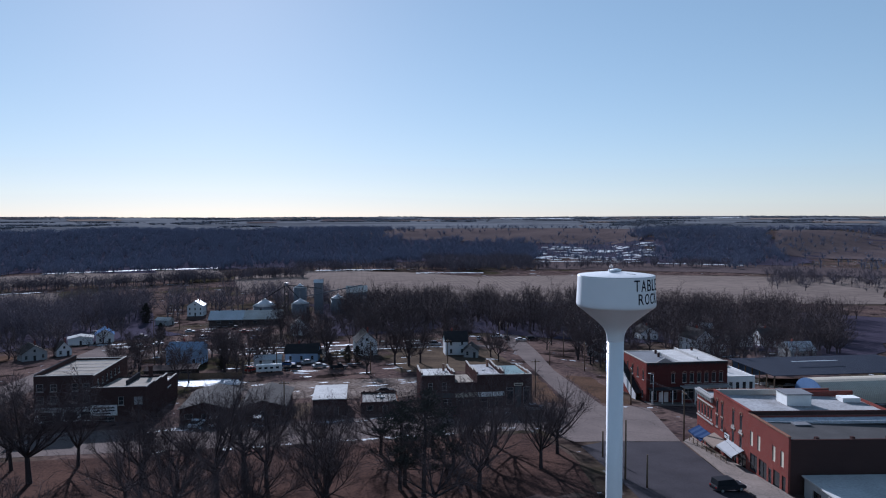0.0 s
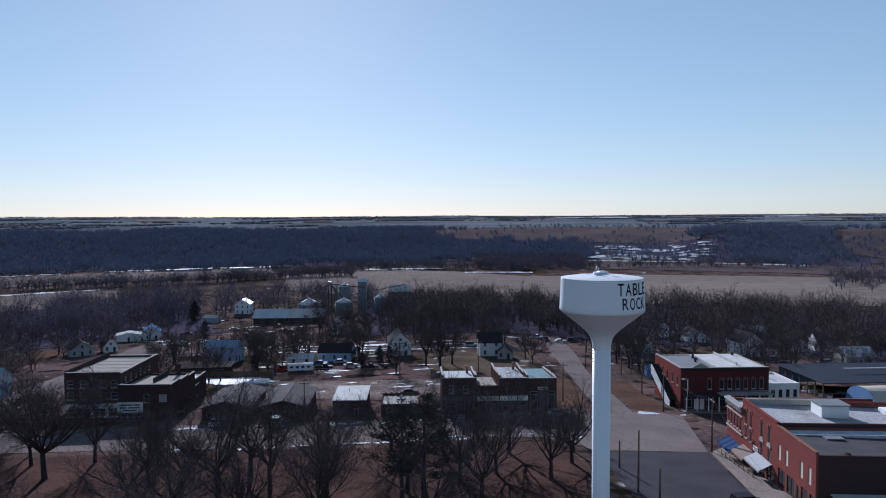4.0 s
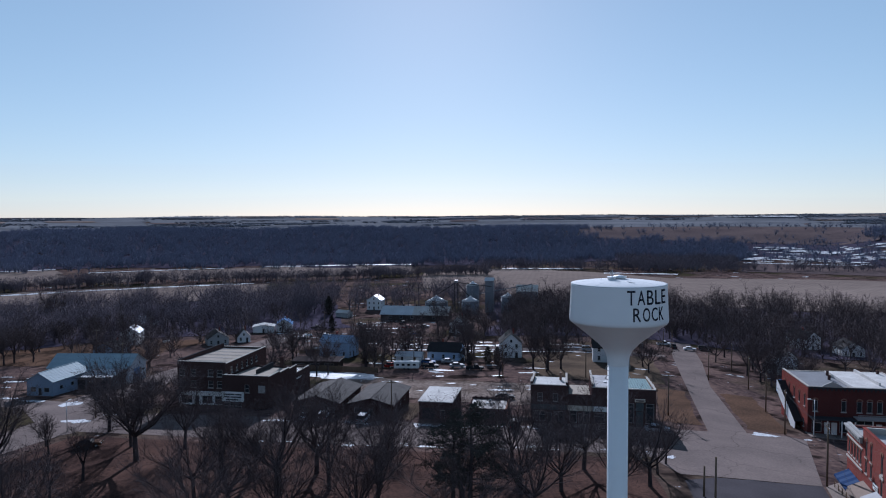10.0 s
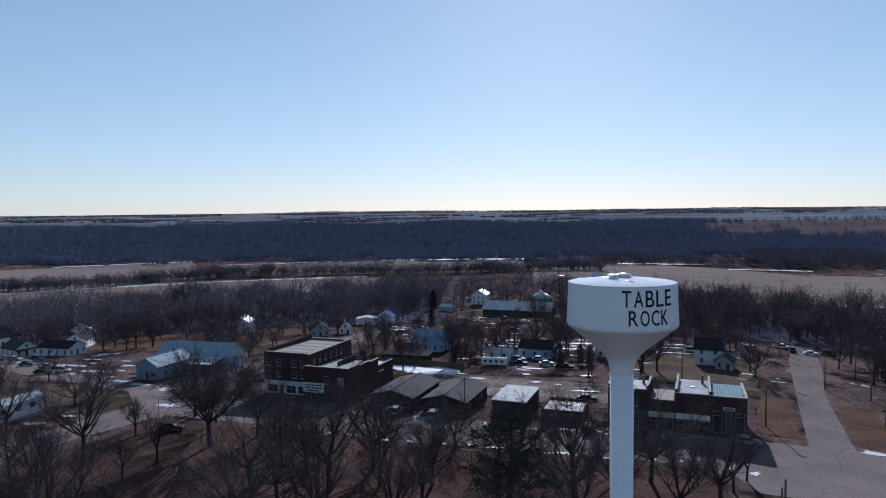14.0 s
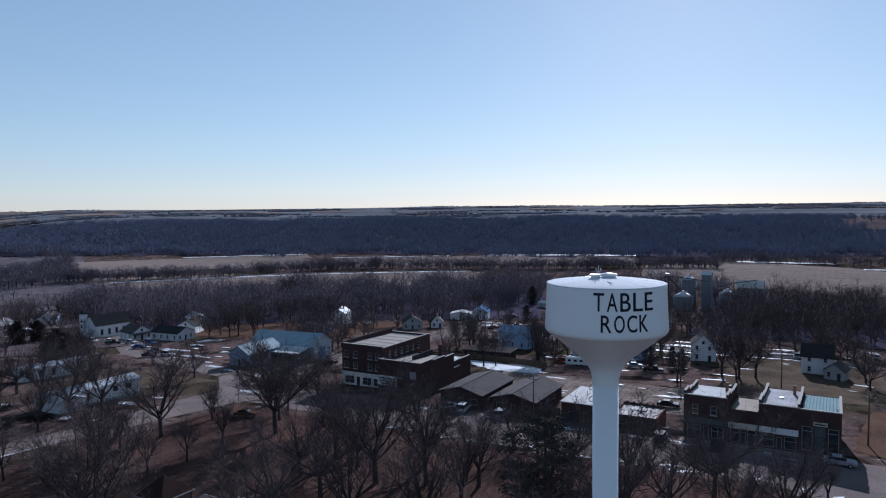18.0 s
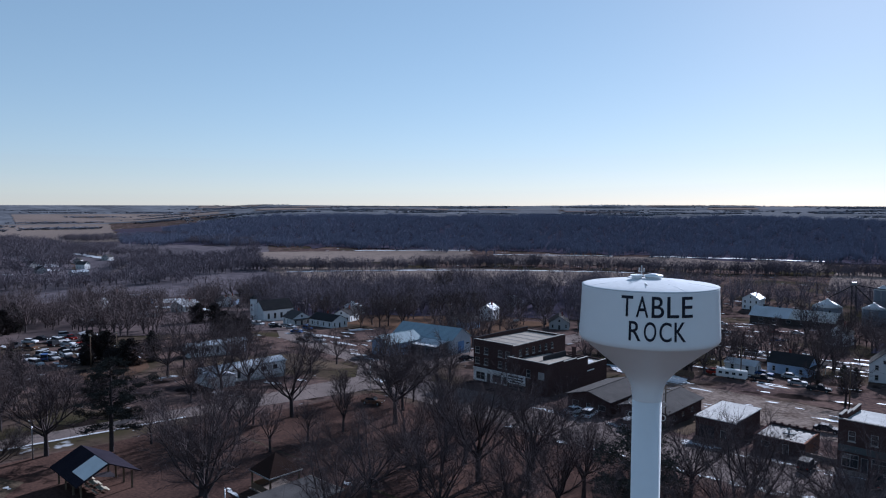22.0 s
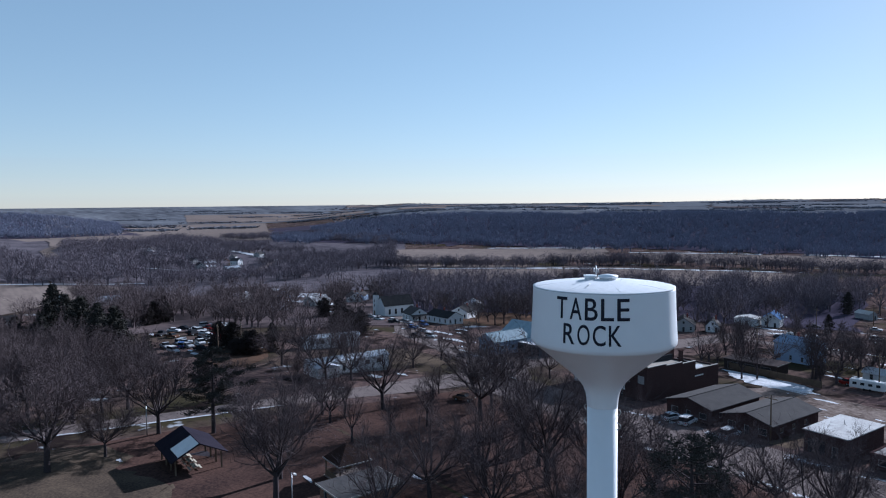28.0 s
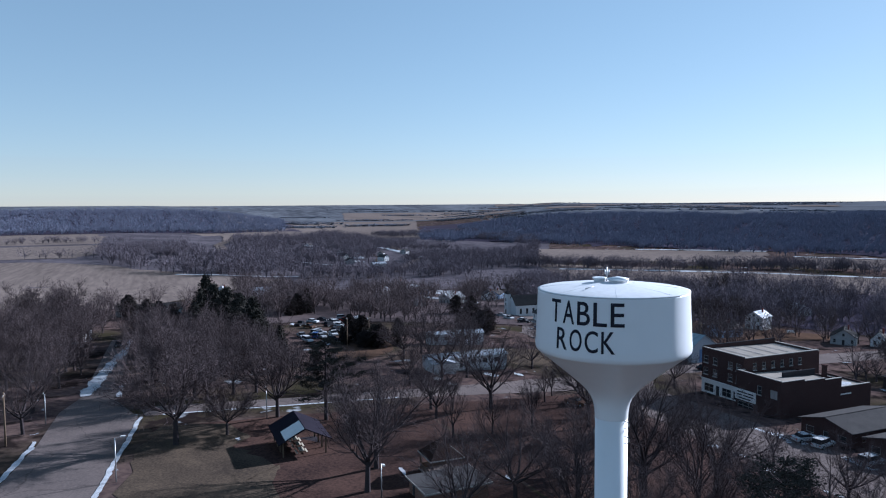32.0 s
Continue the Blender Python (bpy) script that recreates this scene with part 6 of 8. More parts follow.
# thick old trees where the two streets cross
THICK = [tree_thing(181 + i, lab, height=h, spread=sp, limbs=11, subs=14, twigs=8, twig_r=0.024, upright=up)
         for i, (lab, h, sp, up) in enumerate([("thick old bare oak with a dense rounded crown", 12.5, 1.05, 0.5), ("dense bare pin oak beside the street", 13.5, 0.85, 0.7)])]
for k, (x, y, s) in enumerate([(-138.5, -50, 0.95), (-143, -43.5, 0.9), (-160, -48.5, 1.0), (-167.6, -41.5, 0.9), (-175, -55, 1.0), (-189, -41, 0.9), (-201, -56, 0.95), (-152, -21.5, 1.0), (-118, -6.5, 0.9), (-122.5, -18.2, 1.05), (-192, -21.5, 0.85), (-176, -24, 0.8), (-166, -18, 0.9)]):
    set_tree(THICK[k % 2], x, y, s * rt.uniform(0.94, 1.06), rt.uniform(0, 360))

for kind, x, y, s in [(0, -90.2, 38.5, 1.0), (0, -43.5, 37.5, 1.08), (5, -86.8, -18.2, 1.36), (5, -89.3, -10.3, 0.7), (6, -97.2, -0.9, 1.05), (1, -92.6, 27.0, 0.8), (1, -86.4, 25.6, 0.74), (4, -57.6, 4.4, 1.15), (1, -65.5, 8.0, 1.15), (5, -74.0, 49.8, 1.38), (2, -80.2, 57.4, 0.8),
                      (5, -112.5, -12, 1.05), (6, -118, -2, 1.0), (0, -127, 9, 0.55), (3, -116, 15, 0.55), (1, -133, -12, 1.05), (4, -113, 30, 0.75), (0, -121, 41, 0.8), (3, -128, 20, 0.5), (1, -144, -4, 0.9), (4, -160, -4, 0.85)]:
    set_tree((HI + THICK)[kind], x, y, s, rt.uniform(0, 360))

PINE = pine_thing(31, 13.0, 4.4)
DENSE_PINE = pine_thing(38, 13.0, 4.6, 85)
CEDARS = [conifer_thing(32, 7.0, 3.0, 0.03, CEDAR, "dense dark red cedar tree", "cedar_tree", 14, 12), conifer_thing(33, 9.0, 3.6, 0.04, NEEDLE, "broad dark spruce in a yard", "spruce_tree", 16, 10)]
for x, y, s in [(-14.9, 29.0, 1.12), (-17.8, 34.0, 0.95)]:
    set_tree(PINE, x, y, s, rt.uniform(0, 360))
set_tree(DENSE_PINE, -92.2, 6.8, 1.12, 40)
for k in range(44):
    cx, cy, sx, sy = [(-173, 33, 5, 4), (-169, 39, 4.5, 3.5), (-188, 78, 6, 5), (-182, 2, 6, 4), (-186, 82, 5, 4), (-202, -5, 6, 4), (-178, -3, 6, 4), (-255, 33, 9, 5), (-240, 98, 5, 4), (-268, 5, 9, 5), (-266, -30, 8, 4)][k % 11]
    grown = set_tree(CEDARS[k % 6 == 0], rt.gauss(cx, sx), rt.gauss(cy, sy), rt.uniform(0.75, 1.45), rt.uniform(0, 360))
    grown.scale = (grown.scale[0] * 1.2, grown.scale[1] * 1.15, grown.scale[2] * rt.uniform(0.75, 1.0))
for k in range(26):
    set_tree(MID[k % 3], rt.uniform(-235, -135), rt.uniform(-66, -38), rt.uniform(0.8, 1.15), rt.uniform(0, 360))
for x, y, s in [(-158, 3, 1.2), (-150, 8, 1.0), (-165, 45, 0.9), (-176, -5, 1.25), (-184, 3, 1.4), (-191, -7, 1.35), (-170, 3, 1.1), (-197, 3, 1.3), (-205, -3, 1.3), (-212, 6, 1.2), (-24.5, 158, 0.6), (-27.5, 160, 0.6), (-33, 158, 0.4), (-66, 156, 0.5), (-160, -5, 0.9), (-172, -14, 0.8), (-210, -22, 1.0), (20, 300, 1.1), (-140, 330, 1.2), (-110, 250, 0.8), (-14, 250, 0.9)]:
    set_tree(CEDARS[1], x, y, s, rt.uniform(0, 360))

# tall evergreens in two rows behind the street crossing
for k, (x, y) in enumerate([(-187.5, -8.7), (-179.8, -5.5), (-171.8, -2.8), (-164.3, -0.1), (-154.8, 2.1), (-200.2, -6.3), (-191.1, -2.2)]):
    grown = set_tree(CEDARS[1], x, y, 1.45 + 0.12 * (k % 3), rt.uniform(0, 360))
    grown.scale = (grown.scale[0], grown.scale[1], grown.scale[2] * (1.12 + 0.1 * (k % 2)))
for x, y in [(-204.9, -23.8), (-197.1, -20.2), (-188.9, -16.4)]:
    set_tree(CEDARS[0], x, y, 1.6, rt.uniform(0, 360))

# trees of the streets and yards, kept off roads, yards and houses
CLEAR = [(-236, -120, 12, 50), (-234, -178, 84, 114), (-262, -232, 95, 125), (-262, -196, 112, 142), (-196, -134, 90, 128), (-168, -134, 58, 86), (22, 50, 84, 245), (-70, 16, 82, 136), (-128, -96, 60, 250), (-146, -110, 96, 128), (-120, -60, 215, 350), (42, 78, 88, 118), (80, 135, 84, 135), (-140, -118, 36, 68), (-112, -98, -40, 90),
         (-252, -212, 105, 140), (-130, -60, -50, -20), (-28, -12, 165, 185), (0, 14, 160, 182), (-92, -66, 160, 184), (-55, -32, 152, 178), (-190, -150, 60, 72), (-185, -170, 195, 210), (-16, 24, 134, 190), (-40, -20, 136, 152), (-220, -110, -36, -22)]


def free(x, y, pad=0.0):
    return not any(x0 - pad < x < x1 + pad and y0 - pad < y < y1 + pad for x0, x1, y0, y1 in CLEAR)


fixed_mid = [(-8.7, 148.6, 1.1), (-63.8, 149.3, 1.0), (-58.4, 159.9, 0.9), (-51.2, 165.4, 0.9), (-34.5, 164.2, 0.9), (20.1, 153.1, 0.9), (51.3, 155.8, 0.9), (-70.5, 134, 0.6), (-97, 161.5, 0.9), (-21.7, 137, 0.8), (-90.5, 156.5, 0.8), (-46, 181, 1.0), (-36, 184, 0.9), (-22, 186, 1.0), (58, 165, 0.9), (66, 186, 1.0),
             (-95.2, 168, 0.8), (-66.6, 168.7, 1.0), (-60, 171, 0.8), (-53.7, 161, 0.8), (-9, 146, 1.0), (-5, 151, 1.0), (-13, 150, 0.9), (19.5, 163, 0.9), (50, 128, 0.7), (-63, 146, 0.8), (-92, 163, 0.8), (-32.5, 150, 0.5), (50, 165, 0.9), (57, 150, 0.8),
             (-187, 158, 0.8), (-182, 152, 0.7), (-168, 210, 0.9), (-198, 191, 0.9), (-103, 170, 0.6), (46, 190, 0.9), (52, 205, 1.0), (61, 175, 0.8), (16, 205, 0.9), (10, 215, 0.9), (-97, 200, 0.7), (-80, 190, 0.8), (-70, 182, 0.7)]
for k, (x, y, s) in enumerate(fixed_mid):
    set_tree(MID[k % 3], x, y, s, rt.uniform(0, 360))
count = 0
while count < 120:
    x, y = rt.uniform(-300, 130), rt.uniform(-60, 300)
    if x > -110 and y < 130:
        continue
    if not free(x, y, 1.5) or (x < -235 and y < 8):
        continue
    if -150 < x < -60 and y > 180 and rt.random() < 0.6:
        continue
    set_tree(MID[count % 3], x, y, rt.uniform(0.65, 1.1), rt.uniform(0, 360))
    count += 1


# ---- woods that nobody could count ----
def mesh_np(name, V, F, material, label, category="woods"):
    me = bpy.data.meshes.new(name)
    V, F = np.asarray(V, dtype=np.float32), np.asarray(F, dtype=np.int32)
    me.vertices.add(len(V))
    me.vertices.foreach_set("co", V.ravel())
    me.loops.add(F.size)
    me.loops.foreach_set("vertex_index", F.ravel())
    me.polygons.add(len(F))
    me.polygons.foreach_set("loop_start", np.arange(0, F.size, 3, dtype=np.int32))
    me.update(calc_edges=True)
    me.materials.append(material)
    return tagged(new(name, me), label, category, kind="stuff")


def template(seed, height, limbs, subs, twigs, r, spread=0.85):
    t = bare_tree_data(seed, height, spread, limbs, subs, twigs, r, fork=0.15, sides=4, upright=0.7, hairs=3)
    V, F = list(t.cv), []
    for f in t.cf:
        F += [f] if len(f) == 3 else [(f[0], f[1], f[2]), (f[0], f[2], f[3])]
    o = len(V)
    V += t.tv
    for f in t.tf:
        g = [i + o for i in f]
        F += [(g[0], g[1], g[2]), (g[0], g[2], g[3])]
    return np.array(V), np.array(F)


def spray(seed, height, blades, width, reach=0.36, low=-0.75):
    """A far tree: a trunk and a rounded crown of many slender tapering boughs."""
    rg = random.Random(seed)
    V, F = [], []
    for k in range(blades):
        a, c = rg.uniform(0, 6.283), rg.uniform(low, 1.0)
        ring = math.sqrt(1 - c * c) * rg.uniform(0.25, 1.0) ** 0.5
        p = Vector((math.cos(a) * ring * reach, math.sin(a) * ring * reach, 0.52 + 0.38 * c * rg.uniform(0.4, 1.0))) * height
        b, el = a + rg.uniform(-0.9, 0.9), rg.uniform(-0.1, 1.3)
        q = p + Vector((math.cos(b) * math.cos(el), math.sin(b) * math.cos(el), math.sin(el))) * height * rg.uniform(0.08, 0.2)
        w = width
        if k < 3:
            p, w = Vector((0, 0, -0.5)), width * 2.2
            q = Vector((rg.uniform(-0.1, 0.1), rg.uniform(-0.1, 0.1), 0.75)) * height
        elif k < 14:
            q, p, w = p, Vector((0, 0, height * rg.uniform(0.15, 0.35))), width * 1.5
        u = (q - p).cross(Vector((rg.uniform(-1, 1), rg.uniform(-1, 1), rg.uniform(-0.4, 0.4)))).normalized() * w
        o = len(V)
        V += [tuple(p + u), tuple(p - u), tuple(q)]
        F.append((o, o + 1, o + 2))
    return np.array(V), np.array(F)


def scatter(name, spots, templates, material, label, seed, lo=0.75, hi=1.2):
    rg = np.random.RandomState(seed)
    Vs, Fs, o = [], [], 0
    for i, (x, y) in enumerate(spots):
        V, F = templates[i % len(templates)]
        a, s = rg.uniform(0, 6.283), rg.uniform(lo, hi)
        c, n = math.cos(a) * s, math.sin(a) * s
        W = np.empty_like(V)
        W[:, 0], W[:, 1], W[:, 2] = V[:, 0] * c - V[:, 1] * n + x, V[:, 0] * n + V[:, 1] * c + y, V[:, 2] * s + ground_z(x, y)
        Vs.append(W)
        Fs.append(F + o)
        o += len(V)
    return mesh_np(name, np.concatenate(Vs), np.concatenate(Fs), material, label)


def spots(n, a0, a1, r0, r1, seed, keep=None):
    rg = random.Random(seed)
    out = []
    tries = 0
    while len(out) < n and tries < n * 20:
        tries += 1
        a = rg.uniform(a0, a1)
        r = math.sqrt(rg.uniform(r0 * r0, r1 * r1))
        x, y = polar(a, r)
        if keep is None or keep(x, y, a, r):
            out.append((x, y))
    return out


TM = []
for i in range(6):
    (V0, F0), (V1, F1) = template(200 + i, 13.0 + 1.2 * (i % 3), 5, 3, 2, 0.045), spray(220 + i, 12.5 + 1.2 * (i % 3), 135, 0.074, 0.33 + 0.03 * (i % 4))
    TM.append((np.concatenate([V0, V1]), np.concatenate([F0, F1 + len(V0)])))
open_town = lambda x, y, a, r: free(x, y, 2)
yard_lots = lambda x, y, a, r: free(x, y, 0.5) and y > 95 and not (x > -66 and y < 133) and noise.noise((x * 0.02, y * 0.02, 5.0)) > -0.28
scatter("woods_yards", spots(230, -40, 75, 130, 300, 21, yard_lots), TM, TWIG, "bare yard trees and brush between houses", 21, 0.5, 0.95)
scatter("woods_brush", spots(170, 66, 112, 120, 330, 22, lambda x, y, a, r: free(x, y, 1)), TM, TWIG, "bare brush and yard trees at the town edge", 22, 0.4, 0.85)
scatter("woods_behind_town", spots(620, -41, 6, 245, 395, 1, open_town), TM, TWIG, "thick belt of bare trees behind the town", 1)
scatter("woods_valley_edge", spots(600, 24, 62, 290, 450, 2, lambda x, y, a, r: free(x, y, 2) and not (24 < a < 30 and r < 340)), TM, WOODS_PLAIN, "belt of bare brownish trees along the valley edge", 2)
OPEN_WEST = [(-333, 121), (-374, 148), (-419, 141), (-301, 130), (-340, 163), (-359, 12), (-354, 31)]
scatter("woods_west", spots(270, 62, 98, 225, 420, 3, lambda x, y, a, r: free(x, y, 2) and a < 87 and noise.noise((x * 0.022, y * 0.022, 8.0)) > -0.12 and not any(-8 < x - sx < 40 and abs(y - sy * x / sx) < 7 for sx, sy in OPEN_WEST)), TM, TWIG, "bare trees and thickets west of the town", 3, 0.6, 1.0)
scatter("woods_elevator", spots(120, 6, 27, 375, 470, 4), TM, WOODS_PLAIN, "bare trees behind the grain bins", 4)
TS = [spray(300 + i, 12.0, 145, 0.125, 0.40 + 0.03 * i, -0.98) for i in range(6)]
TS2 = [spray(320 + i, 12.5, 46, 0.26, 0.34 + 0.03 * i, -1.0) for i in range(6)]
line = []
rg = random.Random(9)
for k in range(640):
    a = rg.uniform(7, 62)
    r = (600 if a > 28 else 610) + rg.gauss(0, 7) + 18 * math.sin(a * 0.21)
    line.append(polar(a, r))
for k in range(160):
    line.append(polar(rg.uniform(-9, 8), 705 + rg.gauss(0, 10)))
for k in range(170):
    a = rg.uniform(-30, -6)
    line.append(polar(a, 650 + 5 * (-a) + rg.gauss(0, 12)))
for k in range(330):
    line.append(polar(rg.uniform(-13.5, -4), rg.uniform(690, 880)))
for k in range(120):
    line.append(polar(rg.uniform(-42, -33), 640 + rg.gauss(0, 45)))
for k in range(130):
    line.append(polar(rg.uniform(93, 112), 1115 + rg.gauss(0, 6)))
for k in range(24):
    line.append(polar(rg.uniform(94, 112), 772 + rg.gauss(0, 3)))
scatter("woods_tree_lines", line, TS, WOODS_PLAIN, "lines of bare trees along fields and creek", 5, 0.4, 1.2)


def on_bluff(x, y, a, r):
    e = far_edge(a)
    wob = 2.0 * noise.noise((a * 0.35, r * 0.006, 4.0)) + 1.2 * noise.noise((a * 1.3, r * 0.02, 7.0))
    a, r = a + wob, r + 45 * wob
    if -23 < a < -0.5 - (r - 1150) * 0.012 and 1150 < r < 2300:
        return rg.random() < 0.03
    if -24.5 < a < -14 and 825 < r < 1150:
        return rg.random() < 0.2
    if a < -33.5:
        return rg.random() < (0.05 if r < 1500 else 0.6)
    return r > e - 25 and r < e + (560 + 60 * math.sin(a * 0.4)) * (1 - smooth((a - 60) / 12))


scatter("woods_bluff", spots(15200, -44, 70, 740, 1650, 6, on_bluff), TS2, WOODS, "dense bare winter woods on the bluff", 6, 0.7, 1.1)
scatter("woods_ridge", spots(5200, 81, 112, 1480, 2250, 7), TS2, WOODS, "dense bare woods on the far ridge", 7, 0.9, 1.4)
def plain_grove(x, y, a, r):
    """Clumps behind the stubble field and round the far hamlet, open fields between."""
    edge = table(((-1000, -75), (-712, -95), (-655, -58), (-612, -30), (-541, 18), (-505, 72)), x)
    lump = noise.noise((x * 0.009, y * 0.009, 2.0))
    if any(abs(x - hx) < 9 and abs(y - hy) < 9 or (0 < x - hx < 30 and abs(y - hy * x / hx) < 8) for hx, hy in HAMLET):
        return False
    if inside(GROVE, x, y) or a > 81:
        return False
    return y > edge and lump > (0.0 if r < 900 else 0.2)


GROVE = [(-803, -85), (-659, -60), (-572, -24), (-536, 12), (-509, 68), (-515, 98), (-618, 120), (-572, 148), (-645, 184), (-1003, 288), (-1250, 270), (-1111, 96), (-933, 60), (-1000, 10), (-930, -40)]


def inside(poly, x, y):
    hit = False
    for (x0, y0), (x1, y1) in zip(poly, poly[1:] + poly[:1]):
        if (y0 > y) != (y1 > y) and x < x0 + (x1 - x0) * (y - y0) / (y1 - y0):
            hit = not hit
    return hit


def in_grove(x, y, a, r):
    """The old trees round the hamlet: close along the field, in clumps further back."""
    if not inside(GROVE, x, y):
        return False
    if any(abs(x - hx) < 9 and abs(y - hy) < 9 or (0 < x - hx < 26 and abs(y - hy * x / hx) < 8) for hx, hy in HAMLET):
        return False
    near = not inside(GROVE, x + 34, y - 14)
    return near or noise.noise((x * 0.012, y * 0.012, 3.0)) > -0.08


HAMLET = [(-905, 168), (-840, 150), (-800, 205), (-742, 172), (-705, 208), (-682, 160), (-640, 190), (-1110, 204), (-960, 235), (-770, 128), (-620, 150), (-725, 243)]
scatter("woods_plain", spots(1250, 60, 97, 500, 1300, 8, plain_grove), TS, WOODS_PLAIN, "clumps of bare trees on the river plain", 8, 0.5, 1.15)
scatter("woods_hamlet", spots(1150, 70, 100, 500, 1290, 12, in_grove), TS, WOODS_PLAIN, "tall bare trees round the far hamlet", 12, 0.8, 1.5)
far = []
for k in range(150):
    a, r = rg.uniform(-44, 62), rg.uniform(1750, 4500)
    for m in range(44):
        far.append(polar(a + rg.gauss(0, 1.1), r + rg.gauss(0, 18)))
for k in range(16):
    a, r = rg.uniform(60, 80), rg.uniform(1500, 3800)
    for m in range(60):
        far.append(polar(a + rg.gauss(0, 1.2), r + rg.gauss(0, 22)))
for m in range(160):
    far.append(polar(14.0 + rg.uniform(-2.6, 2.6), 4480 + rg.gauss(0, 20)))
TF = [(V * np.array([2.4, 2.4, 0.5]), F) for V, F in (spray(340 + i, 12.0, 24, 0.8) for i in range(4))]
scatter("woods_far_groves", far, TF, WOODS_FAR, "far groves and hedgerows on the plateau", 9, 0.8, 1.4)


# ---- houses, sheds and farm buildings ----
def gable_house(name, x, y, w, d, eave, rise, yaw, wall_mat, roof_mat, label, category="house", storeys=1, porch=0.0, chimney=True, z=None, wins=True, door=True):
    """A gable-roofed house; the ridge runs along its local y, the gable with the door faces local -y."""
    zg = ground_z(x, y) if z is None else z
    b = thing(name, pose(x, y, zg, 0, 0, yaw) @ pose(-w / 2, -d / 2, 0), label, category)
    t = 0.2
    holes = []
    if wins:
        for s in range(storeys):
            zz = 0.9 + 2.7 * s
            if zz + 1.4 < eave + 0.2:
                n = max(2, int(w / 2.6))
                for i in range(n):
                    u = w * (i + 0.5) / n
                    if s == 0 and door and i == n // 2:
                        continue
                    holes.append((u - 0.42, u + 0.42, zz, min(zz + 1.35, eave - 0.15), "sash"))
    if door:
        u = w * (max(2, int(w / 2.6)) // 2 + 0.5) / max(2, int(w / 2.6))
        holes.append((u - 0.48, u + 0.48, 0.02, 2.1, "door"))
    wall(b, 'S', w, d, -0.9, eave, wall_mat, holes, thick=t)
    side = [(d * (i + 0.5) / max(2, int(d / 3)) - 0.42, d * (i + 0.5) / max(2, int(d / 3)) + 0.42, 0.9 + 2.7 * s, min(2.25 + 2.7 * s, eave - 0.1), "sash") for s in range(storeys) for i in range(max(2, int(d / 3))) if 2.0 + 2.7 * s < eave + 0.2] if wins else []
    wall(b, 'W', w, d, -0.9, eave, wall_mat, side, thick=t)
    wall(b, 'E', w, d, -0.9, eave, wall_mat, side, thick=t)
    wall(b, 'N', w, d, -0.9, eave, wall_mat, thick=t)
    for yy in (0.0, d - t):
        bm = bmesh.new()
        extrude_profile(bm, [(0, eave + 0.002), (w, eave + 0.002), (w / 2, eave + rise - 0.02)], yy, yy + t)
        part("gable", bm, wall_mat, b)
    if rise > 1.9 and wins:
        bm = boxes((w / 2 - 0.35, w / 2 + 0.35, -0.05, -0.004, eave + 0.35, eave + 1.25))
        part("attic_window", bm, GLASS, b)
    o, tk = 0.35, 0.13
    for s in (-1, 1):
        bm = bmesh.new()
        xe, ze = w / 2 + s * (w / 2 + o), eave - rise * o / (w / 2)
        pr = [(w / 2 + s * 0.002, eave + rise), (xe, ze), (xe, ze + tk), (w / 2 + s * 0.002, eave + rise + tk)]
        extrude_profile(bm, pr, -o, d + o)
        bmesh.ops.recalc_face_normals(bm, faces=bm.faces[:])
        part("roof", bm, roof_mat, b)
    if chimney:
        cx = w * 0.62
        part("chimney", boxes((cx, cx + 0.55, d * 0.6, d * 0.6 + 0.55, eave, eave + rise + 0.9)), BRICK_RED, b)
    if porch:
        bm = bmesh.new()
        extrude_profile(bm, [(-porch - 0.2, 2.35), (-0.005, 2.75), (-0.005, 2.87), (-porch - 0.2, 2.47)], 0.1, w - 0.1, swap=True)
        bmesh.ops.recalc_face_normals(bm, faces=bm.faces[:])
        part("porch_roof", bm, roof_mat, b)
        part("porch_floor", boxes((0.1, w - 0.1, -porch, -0.005, -0.7, 0.18)), WOOD, b)
        for i in range(4):
            u = 0.25 + (w - 0.5) * i / 3
            part("porch_post", boxes((u - 0.07, u + 0.07, -porch + 0.02, -porch + 0.16, 0.18, 2.4)), PAINT_WHITE, b)
    return b


gable_house("white_gable_house", -22.0, 178, 7.0, 9.5, 5.0, 3.2, 8, SIDING, SHINGLE_DARK, "white two-storey gable house with dark roof", storeys=2)
gable_house("white_square_house", 8.5, 170, 7.0, 7.5, 4.9, 2.8, 90, SIDING, SHINGLE_DARK, "white two-storey house with steep dark roof", storeys=2)
gable_house("grey_shed", 13.0, 163.5, 4.6, 6.0, 2.6, 1.8, -12, SIDING_GREY, SHINGLE, "grey shed with weathered shingle roof", "shed", chimney=False)
gable_house("blue_grey_house", -80, 172, 8.5, 10.6, 5.4, 1.7, 84, SIDING_BLUE, METAL_BLUE_PALE, "long blue-grey house with pale blue roof", porch=0.0)
gable_house("dark_roof_bungalow", -42.5, 170, 9.0, 10.5, 3.2, 2.2, 88, SIDING_BLUE, SHINGLE_DARK, "pale bungalow with dark roof and porch", porch=1.8)
gable_house("small_white_shed", -52.5, 160, 4.5, 8.0, 2.5, 1.0, 90, SIDING, METAL_ROOF, "small white shed with metal roof", "shed", chimney=False)
gable_house("far_gable_house", -50.5, 250, 7.5, 9.0, 4.4, 3.0, 0, SIDING, SHINGLE, "small grey-white gable house among trees", storeys=1)
gable_house("blue_roof_house", -134, 252, 7.0, 9.0, 3.8, 2.4, 20, SIDING, METAL_BLUE, "white house with bright blue metal roof")
gable_house("white_garage", -142, 247, 9.5, 7.0, 3.0, 0.9, 20, SIDING, ROOF_WHITE, "low white garage with pale flat gable", "garage", chimney=False, wins=False)
